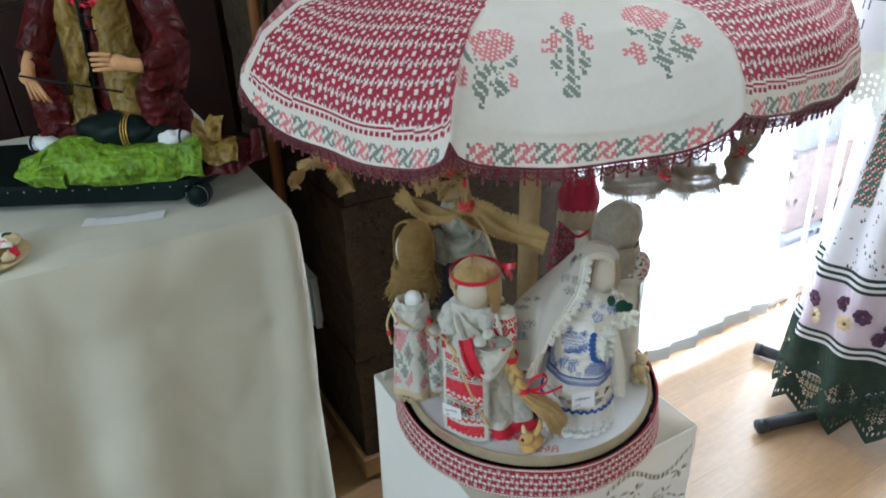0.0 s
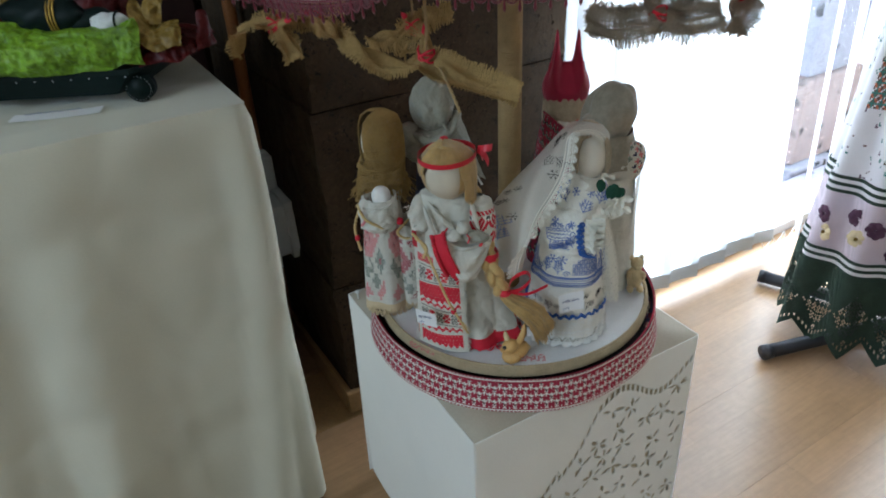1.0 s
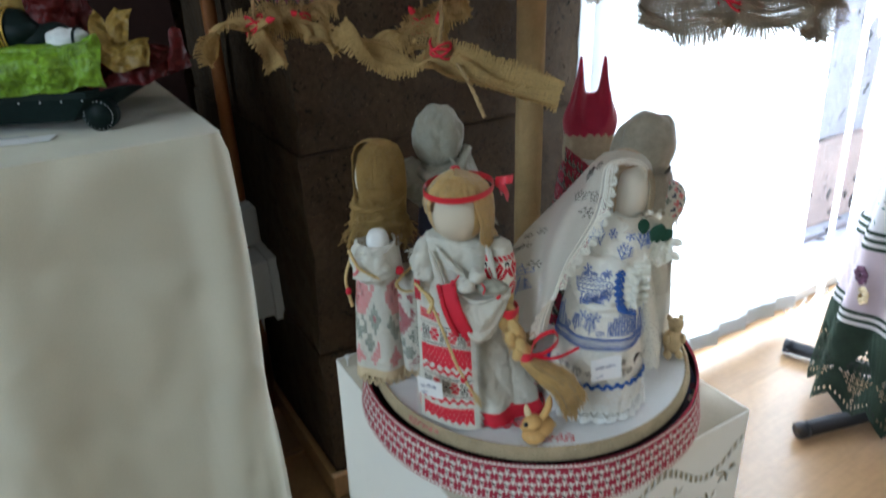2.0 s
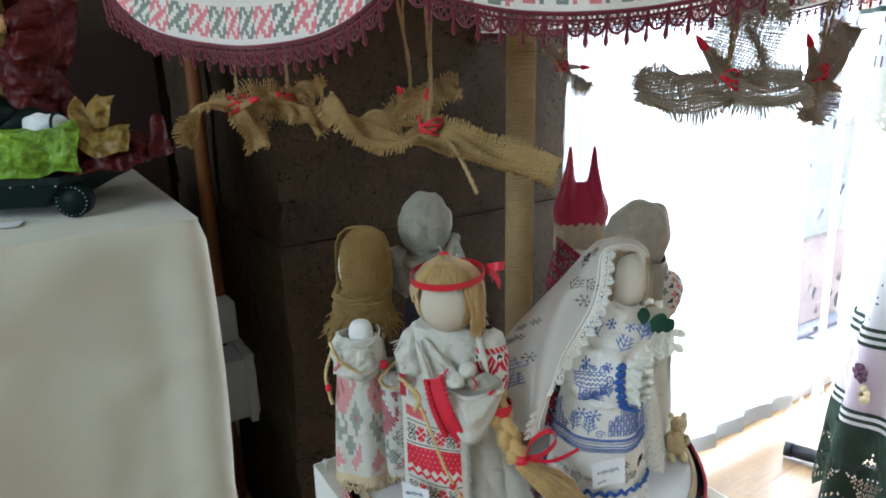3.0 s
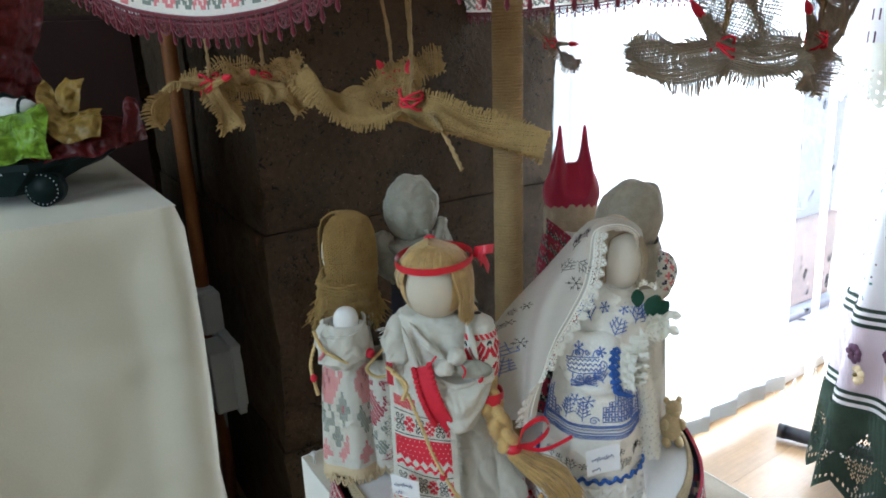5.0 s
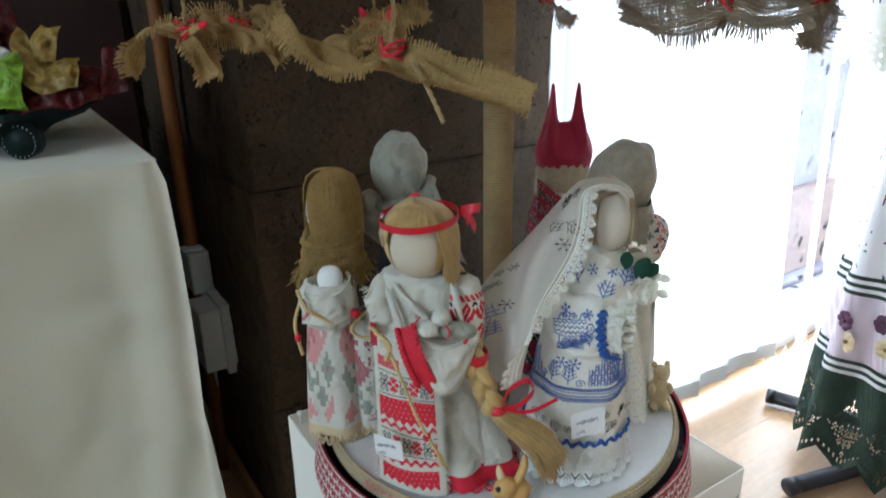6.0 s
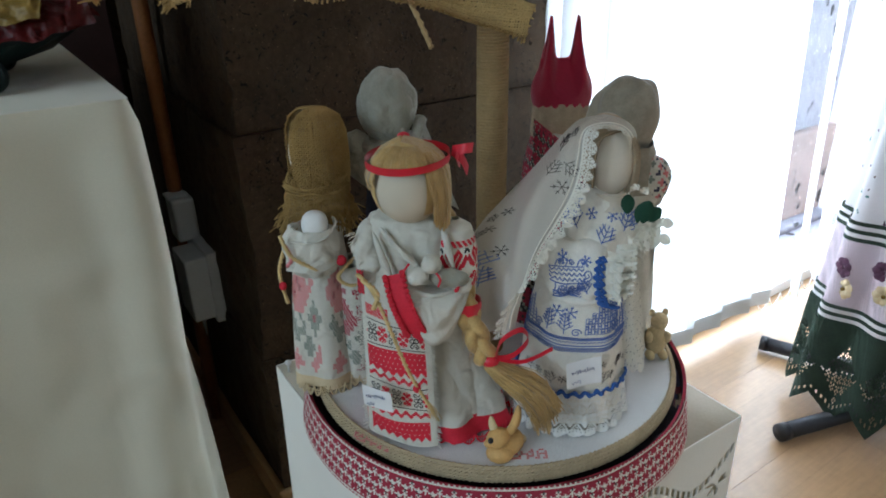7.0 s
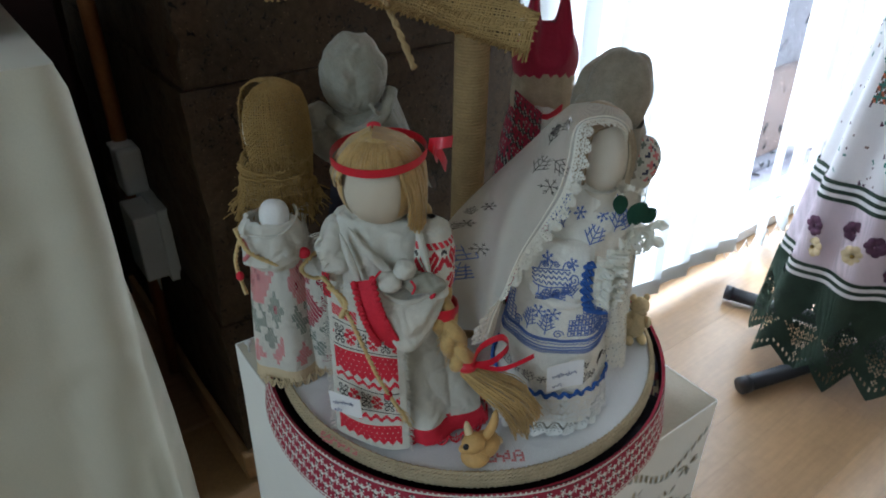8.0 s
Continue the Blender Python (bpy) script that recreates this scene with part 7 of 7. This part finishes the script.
sheet(s, [[(-0.300, 0.055, 0.885), (-0.285, 0.040, 0.875), (-0.255, 0.035, 0.885)], [(-0.285, 0.050, 0.91), (-0.270, 0.035, 0.905), (-0.240, 0.036, 0.91)], [(-0.272, 0.05, 0.935), (-0.258, 0.04, 0.935), (-0.235, 0.04, 0.935)]], OCHRE, 18, 12, 0.010, 55, 4.0)
# lap folds and the robe's edge spread over the base with an ochre lining
sheet(s, [[(-0.33, 0.02, 0.835), (-0.24, 0.00, 0.85), (-0.15, 0.00, 0.85), (-0.07, 0.01, 0.838)], [(-0.32, 0.04, 0.872), (-0.24, 0.02, 0.885), (-0.15, 0.02, 0.885), (-0.08, 0.03, 0.868)], [(-0.29, 0.06, 0.905), (-0.23, 0.05, 0.91), (-0.16, 0.05, 0.905), (-0.10, 0.06, 0.90)]], ROBE, 50, 20, 0.012, 45, 5.0)
sheet(s, [[(-0.085, -0.018, 0.826), (-0.045, -0.026, 0.824), (-0.005, -0.012, 0.828), (0.010, 0.02, 0.832)], [(-0.090, 0.00, 0.860), (-0.055, -0.008, 0.846), (-0.012, 0.00, 0.850), (0.008, 0.03, 0.852)], [(-0.092, 0.03, 0.885), (-0.06, 0.03, 0.868), (-0.02, 0.035, 0.862), (0.004, 0.05, 0.860)], [(-0.09, 0.07, 0.86), (-0.06, 0.08, 0.85), (-0.02, 0.08, 0.84), (0.004, 0.08, 0.835)]], ROBE, 36, 30, 0.014, 50, 6.0)
sheet(s, [[(-0.080, -0.014, 0.868), (-0.050, -0.026, 0.846), (-0.012, -0.020, 0.846)], [(-0.074, -0.006, 0.884), (-0.045, -0.016, 0.862), (-0.010, -0.010, 0.864)], [(-0.070, 0.01, 0.905), (-0.045, 0.00, 0.872), (-0.016, 0.008, 0.872)]], OCHRE, 26, 20, 0.012, 60, 7.0)
sheet(s, [[(-0.060, 0.00, 0.872), (-0.050, -0.004, 0.870), (-0.038, 0.00, 0.868)], [(-0.058, 0.00, 0.895), (-0.046, 0.00, 0.892), (-0.034, 0.004, 0.892)], [(-0.050, 0.01, 0.908), (-0.042, 0.01, 0.904), (-0.030, 0.01, 0.905)]], OCHRE, 12, 14, 0.008, 60, 8.0)
sheet(s, [[(0.002, 0.00, 0.836), (0.014, 0.00, 0.838), (0.022, 0.02, 0.838)], [(0.002, 0.004, 0.858), (0.012, 0.004, 0.862), (0.018, 0.02, 0.86)], [(0.006, 0.012, 0.880), (0.012, 0.012, 0.884), (0.016, 0.02, 0.88)]], ROBE, 12, 14, 0.008, 60, 9.0)
# cushion of crumpled lime paper
sheet(s, [[(-0.322, -0.022, 0.826), (-0.26, -0.034, 0.824), (-0.19, -0.040, 0.823), (-0.12, -0.034, 0.824), (-0.062, -0.022, 0.828)], [(-0.326, -0.028, 0.846), (-0.26, -0.044, 0.848), (-0.19, -0.052, 0.846), (-0.12, -0.044, 0.850), (-0.058, -0.030, 0.852)],
          [(-0.318, -0.010, 0.858), (-0.27, -0.024, 0.872), (-0.20, -0.034, 0.868), (-0.13, -0.026, 0.870), (-0.062, -0.012, 0.876)], [(-0.310, 0.012, 0.852), (-0.26, 0.006, 0.880), (-0.20, 0.002, 0.872), (-0.13, 0.006, 0.872), (-0.066, 0.012, 0.872)],
          [(-0.305, 0.03, 0.830), (-0.26, 0.03, 0.850), (-0.20, 0.03, 0.850), (-0.13, 0.03, 0.850), (-0.07, 0.03, 0.840)]], LIME, 90, 40, 0.016, 42, 10.0)
sheet(s, [[(-0.318, -0.035, 0.826), (-0.29, -0.046, 0.824), (-0.25, -0.048, 0.824)], [(-0.332, -0.035, 0.838), (-0.29, -0.052, 0.842), (-0.25, -0.054, 0.838)], [(-0.322, -0.02, 0.848), (-0.29, -0.034, 0.852), (-0.25, -0.036, 0.848)]], LIME, 24, 16, 0.010, 55, 11.0)
# dark knees with a gold ring, silver shoes with black straps
s.blob(F(-0.190, 0.008, 0.888), (0.060, 0.026, 0.026), LACQUER, rz=-6, rough=0.006, freq=40, nu=32, nv=18)
s.blob(F(-0.140, 0.010, 0.876), (0.040, 0.022, 0.020), LACQUER, rz=10, rough=0.006, freq=40)
for q in range(3):
    s.tube([F(-0.172 + 0.004 * q, 0.008 + 0.0275 * math.cos(t), 0.886 + 0.0265 * math.sin(t)) for t in [2 * math.pi * k / 20 for k in range(21)]], 0.0012, GOLD, 5)
s.blob(F(-0.292, 0.000, 0.874), (0.028, 0.012, 0.012), FOIL, rz=-4, rough=0.005, freq=90, nu=24, nv=14)
s.blob(F(-0.104, 0.000, 0.876), (0.024, 0.012, 0.012), FOIL, rz=20, tilt=-8, rough=0.005, freq=90, nu=24, nv=14)
for px in (-0.306, -0.093):
    s.tube([F(px, 0.000 + 0.0135 * math.cos(t), 0.876 + 0.0125 * math.sin(t)) for t in [2 * math.pi * k / 16 for k in range(17)]], 0.0018, LACQUER, 5)
# sleeves, lower arms
taper = lambda a, b, n: [lerp(a, b, i / (n - 1)) for i in range(n)]
s.tube(curve([F(-0.240, 0.09, 1.125), F(-0.264, 0.06, 1.060), F(-0.288, 0.03, 0.998)], 16), taper(0.028, 0.021, 16), ROBE, 18)
sheet(s, [[(-0.308, 0.03, 0.998), (-0.290, 0.012, 0.992), (-0.266, 0.02, 1.000)], [(-0.312, 0.04, 0.945), (-0.288, 0.024, 0.935), (-0.260, 0.03, 0.940)], [(-0.325, 0.05, 0.885), (-0.292, 0.03, 0.870), (-0.258, 0.04, 0.885)]], ROBE, 18, 26, 0.012, 45, 12.0)
s.tube(curve([F(-0.288, 0.026, 0.998), F(-0.286, 0.006, 0.985), F(-0.282, -0.006, 0.974)], 8), 0.0085, FLESH, 10)
s.tube(curve([F(-0.150, 0.09, 1.125), F(-0.120, 0.065, 1.068), F(-0.092, 0.038, 1.012)], 16), taper(0.028, 0.023, 16), ROBE, 18)
s.tube(curve([F(-0.092, 0.038, 1.012), F(-0.104, 0.016, 0.990), F(-0.126, 0.003, 0.981)], 12), taper(0.024, 0.013, 12), ROBE, 16)
sheet(s, [[(-0.130, 0.004, 0.978), (-0.108, 0.000, 0.978), (-0.084, 0.02, 0.994), (-0.072, 0.05, 1.010)], [(-0.152, 0.016, 0.935), (-0.128, 0.004, 0.930), (-0.102, 0.02, 0.935), (-0.084, 0.05, 0.950)], [(-0.148, 0.016, 0.905), (-0.132, 0.006, 0.898), (-0.114, 0.016, 0.900), (-0.100, 0.04, 0.910)], [(-0.142, 0.014, 0.878), (-0.130, 0.008, 0.874), (-0.118, 0.012, 0.874), (-0.106, 0.03, 0.880)]], ROBE, 26, 40, 0.012, 42, 13.0)
s.tube(curve([F(-0.126, 0.002, 0.981), F(-0.145, -0.006, 0.985), F(-0.163, -0.010, 0.991)], 8), [0.010, 0.0098, 0.0095, 0.0095, 0.0105, 0.0115, 0.011, 0.009], FLESH, 10)
for q in range(4):
    s.tube(curve([F(-0.161, -0.012, 0.999 - 0.006 * q), F(-0.177, -0.017, 1.002 - 0.0068 * q), F(-0.190, -0.010, 1.001 - 0.0072 * q)], 8), taper(0.0034, 0.0024, 8), FLESH, 7)
    s.tube(curve([F(-0.286 + 0.004 * q, -0.010, 0.972 - 0.002 * q), F(-0.281 + 0.006 * q, -0.017, 0.960 - 0.003 * q), F(-0.284 + 0.008 * q, -0.010, 0.943 - 0.002 * q)], 8), taper(0.0034, 0.0024, 8), FLESH, 7)
s.blob(F(-0.284, -0.008, 0.972), (0.011, 0.008, 0.010), FLESH)
# bow and narrow upright fiddle, beads, blank head
s.tube([F(-0.300, -0.020, 0.980), F(-0.153, -0.022, 0.951)], 0.0014, LACQUER, 6)
s.tube([F(-0.196, -0.006, 0.957), F(-0.192, 0.004, 1.14)], 0.0024, LACQUER, 8)
for q in range(4):
    s.tube([F(-0.194, -0.004, 1.035 + 0.017 * q), F(-0.174, -0.008, 1.031 + 0.017 * q)], 0.0013, LACQUER, 6)
for k in range(9):
    s.blob(F(-0.228 + 0.0075 * k, 0.030 + 0.002 * abs(k - 4), 1.072 - 0.012 * math.sin(math.pi * k / 8)), (0.0042, 0.0042, 0.0042), BRED, nu=10, nv=8)
s.blob(F(-0.205, 0.085, 1.20), (0.036, 0.038, 0.048), FLESH)
s.blob(F(-0.205, 0.095, 1.225), (0.042, 0.042, 0.036), ROBE, rough=0.004)
tagged(s.make("musician_figure", origin=FM @ Vector((-0.17, 0.10, 0.822))), "papier-mache seated fiddler in crimson robe on lime cushion", "figurine")

# rose plate at the table's edge
RP = W(-0.535, -0.115, 0.776)
plate = thing("flower_dish", RP, "round dish heaped with small roses and shells on the tablecloth", "dish")
s = Shape()
s.lathe(RP.x, RP.y, [(0.03, 0.7765), (0.05, 0.779), (0.056, 0.784), (0.050, 0.783), (0.001, 0.781)], PALEWOOD, 40, 10)
s.make("dish", plate)
rnd = random.Random(5)
s = Shape()
for k in range(60):
    a, r = rnd.uniform(0, 2 * math.pi), 0.046 * math.sqrt(rnd.random())
    m = (ECRU, PALEWOOD, LEAF, BRED, CREAM, OCHRE)[k % 6]
    s.blob((RP.x + r * math.cos(a), RP.y + r * math.sin(a), 0.790 + 0.022 * (1 - r / 0.05) * rnd.random()), (0.008, 0.007, 0.006), m, rz=rnd.uniform(0, 180), tilt=rnd.uniform(-30, 30), rough=0.004, freq=150, nu=10, nv=7)
s.make("rose_heap", plate, label="small dried roses and shells")

# ---- junction boxes on the pier's side ----
sock = thing("wall_socket", W(-0.03, 0.24, 0.30), "grey plastic surface socket with a plug above it", "socket")
s = Shape()
s.box(ROOM, -0.050, -0.004, 0.205, 0.285, 0.302, 0.420, PLASTIC, 0.003)
s.box(ROOM, -0.014, 0.004, 0.197, 0.293, 0.294, 0.428, PLASTIC, 0.002)
s.make("housing", sock)
s = Shape()
s.box(ROOM, -0.036, 0.002, 0.280, 0.332, 0.424, 0.503, PLASTIC, 0.005)
up_box = s.make("adapter", sock)
s = Shape()
s.box(ROOM, -0.040, -0.006, 0.290, 0.322, 0.503, 0.509, PLASTIC, 0.002)
s.make("cover", up_box)
s = Shape()
s.tube(curve([W(-0.02, 0.30, 0.43), W(-0.012, 0.31, 0.40), W(-0.012, 0.32, 0.25), W(-0.012, 0.35, 0.06)], 16), 0.004, PLASTIC, 8)
s.make("cable", sock)

# ---- round wooden stick against the pier ----
s = Shape()
s.tube([W(-0.018, 0.340, 0.0), W(-0.018, 0.322, 0.5), W(-0.018, 0.303, 1.0), W(-0.018, 0.283, 1.6)], 0.0125, STICKWOOD, 14)
tagged(s.make("wooden_stick", origin=W(-0.016, 0.385, 0)), "round orange-brown wooden stick leaning against the stone pier", "stick")


# ---- clothes stand with the long patchwork skirt ----
rack = thing("clothes_stand", (1.05, 1.66, 0), "black tubular clothes stand on two foot bars", "clothes stand")
for (x0, y0), (x1, y1) in (((0.920, 1.870), (1.30, 1.60)), ((0.814, 1.558), (1.34, 1.72))):
    s = Shape()
    s.tube([(x0, y0, 0.022), (x1, y1, 0.022)], 0.016, BLACKMETAL, 16)
    bar = s.make("foot_bar", rack)
    s = Shape()
    d = (Vector((x1, y1, 0)) - Vector((x0, y0, 0))).normalized()
    s.tube([Vector((x0, y0, 0.022)) - d * 0.006, Vector((x0, y0, 0.022)) + d * 0.012], 0.0175, BLACKMETAL, 16)
    s.make("end_cap", bar)
s = Shape()
s.tube([(1.05, 1.66, 0.03), (1.05, 1.66, 1.65)], 0.014, BLACKMETAL, 14)
s.make("upright", rack)
s = Shape()
s.tube([(0.95, 1.60, 1.62), (1.15, 1.72, 1.62)], 0.012, BLACKMETAL, 12)
s.make("shoulder_bar", rack)

SK = Vector((1.05, 1.66, 0))


def skirt_at(a, z, swell=0.0):
    """Surface of the hanging skirt, a from 0 to 1 round it, in deep vertical folds."""
    th = 2 * math.pi * a
    r = float(np.interp(z, (0.0, 0.25, 0.41, 0.58, 0.72, 1.0, 1.6), (0.152, 0.137, 0.126, 0.112, 0.098, 0.092, 0.10)))
    r *= 1 + 0.09 * math.sin(th * 8 + 0.6 + 0.5 * math.sin(th * 2)) + 0.05 * math.sin(th * 4 + 1.2)
    return Vector((SK.x + (r + swell) * math.cos(th), SK.y + (r + swell) * math.sin(th), z))


def skirt_part(name, z0, z1, nv, matf, parent, label, swell=0.0, nu=220, zig=None):
    s = Shape()
    s.grid(lambda a, b: skirt_at(a, lerp(z0 + (zig(a) if zig else 0) * (1 - b), z1, b), swell), nu, nv, matf, closed=True)
    return s.make(name, parent, label=label)


skirt = thing("patchwork_skirt", SK + Vector((0, 0, 0.08)), "long floral skirt with crochet bands and dark green lace hem", "skirt")
rnd = random.Random(3)
dots = {}
for k in range(900):
    ci, cj = rnd.randrange(330), rnd.randrange(170)
    for (di, dj) in ((0, 0), (1, 0), (0, 1)):
        if rnd.random() < 0.6:
            dots[((ci + di) % 330, cj + dj)] = (BROWNPRINT, TEAL, PLUM)[k % 3]


def patch(i, j):
    if j > 34 and 176 <= i < 190:
        return (BROWNPRINT, CORAL, SKIRTW, BROWNPRINT, TEAL)[(i * 3 + j * 7 + (i * j) % 5) % 5]
    if j > 26 and 214 <= i < 236:
        return CORAL if (i % 4 < 3 and j % 4 < 3) else SKIRTW
    return dots.get((i, j), SKIRTW)


body = skirt_part("floral_panel", 0.430, 1.12, 170, patch, skirt, "white cotton printed with tiny flowers and patchwork strips", nu=330)
STR = lambda i, j: (DKGREEN, SKIRTW, DKGREEN, SKIRTW, DKGREEN)[j]
skirt_part("striped_border", 0.393, 0.431, 5, STR, skirt, "dark green and white crocheted stripes", 0.004)
skirt_part("crochet_band", 0.262, 0.395, 24, LILAC, skirt, "lilac crocheted band", 0.003)
skirt_part("striped_border", 0.226, 0.264, 5, STR, skirt, "dark green and white crocheted stripes", 0.005)


def hem_hole(i, j):
    x = i % 28
    if j < 3:
        return DKGREEN
    d = abs(x - 14) + abs(j - 19) * 1.0
    if d < 14 and (i + j) % 2 and i % 4 and j % 5:
        return None
    if 3 < j < 6 and i % 3 == 1:
        return None
    return DKGREEN


skirt_part("lace_hem", 0.022, 0.228, 40, hem_hole, skirt, "dark green openwork lace hem with pointed edge", 0.008, 364, lambda a: 0.048 * abs(((a * 13) % 1) * 2 - 1))
for k, (a, z, mt) in enumerate(((0.600, 0.352, PLUM), (0.648, 0.340, PLUM), (0.615, 0.312, ECRU), (0.722, 0.322, PLUM), (0.705, 0.288, PLUM), (0.738, 0.282, PLUM), (0.80, 0.345, PLUM), (0.84, 0.34, PLUM), (0.82, 0.30, ECRU), (0.53, 0.34, PLUM), (0.54, 0.30, ECRU))):
    p = skirt_at(a, z, 0.004)
    out = Vector((p.x - SK.x, p.y - SK.y, 0)).normalized()
    side = out.cross(Vector((0, 0, 1)))
    s = Shape()
    for q in range(7):
        t = 2 * math.pi * q / 7
        c = p + side * 0.011 * math.cos(t) + Vector((0, 0, 0.012 * math.sin(t)))
        s.grid(lambda a, b: c + side * (0.009 * math.cos(2 * math.pi * a) * b) + Vector((0, 0, 0.009 * math.sin(2 * math.pi * a) * b)) + out * 0.0035 * (1 - b * b), 8, 3, mt, closed=True)
    s.blob(p + out * 0.003, (0.004, 0.004, 0.004), OCHRE if mt is ECRU else PLUM, nu=10, nv=8)
    s.make("crochet_flower", skirt, label="small crocheted flower")

tunic = thing("tunic", SK + Vector((0, 0, 0.86)), "white and teal printed tunic with ragged lace hem", "tunic")
def tunic_cell(i, j):
    if j < 10:                                        # tiny sprigs on white
        return PLUM if (i * 7 + (j // 2) * 11) % 29 < 2 and j % 4 < 2 else SKIRTW
    if j == 10:
        return DKGREEN
    return (TEAL, SKIRTW, CORAL, SKIRTW, TEAL, BROWNPRINT, SKIRTW)[(i * 3 + j * 5 + (i * j) % 7) % 7] if (i // 40) % 2 else (CORAL if (i + j) % 4 else SKIRTW)


skirt_part("tunic_body", 0.90, 1.6, 80, tunic_cell, tunic, "printed cotton", 0.100, 440)
skirt_part("lace_edge", 0.80, 0.902, 20, lambda i, j: None if (i % 3 == 1 and j % 3 == 1 and j < 12) else LACE, tunic, "ragged white lace edge", 0.098, 330, lambda a: 0.012 * math.sin(a * 170) + 0.008 * math.sin(a * 61))

# ---- laminate planks ----
s = Shape()
PW, PL = 0.193, 1.28
s.box(I4, 0.0001, PL - 0.0001, 0.0001, PW - 0.0001, -0.012, 0.0, LAMINATE, 0.0003)
tmp = s.make("plank", origin=(0, 0, 0))
bpy.data.objects.remove(tmp)
plank_mesh = bpy.data.meshes["plank"]
row = 0
v = V0 - 0.1
while v < V1:
    u = U0 - 0.2 - (0.43 * row) % PL
    while u < U1 + 0.1:
        if u + PL < U0:
            u += PL
            continue
        if v > -0.1 and u > -0.6:
            break
        ob = new("plank", plank_mesh)
        ob.parent = floor
        ob.matrix_parent_inverse = floor.matrix_basis.inverted()
        a, b = max(u, U0 - 0.15), min(u + PL, U1 + 0.15)      # cut to length at the walls
        ob.matrix_basis = turned(a, v, 0) @ Matrix.Diagonal(((b - a) / PL, 1, 1, 1))
        u += PL
    v += PW
    row += 1
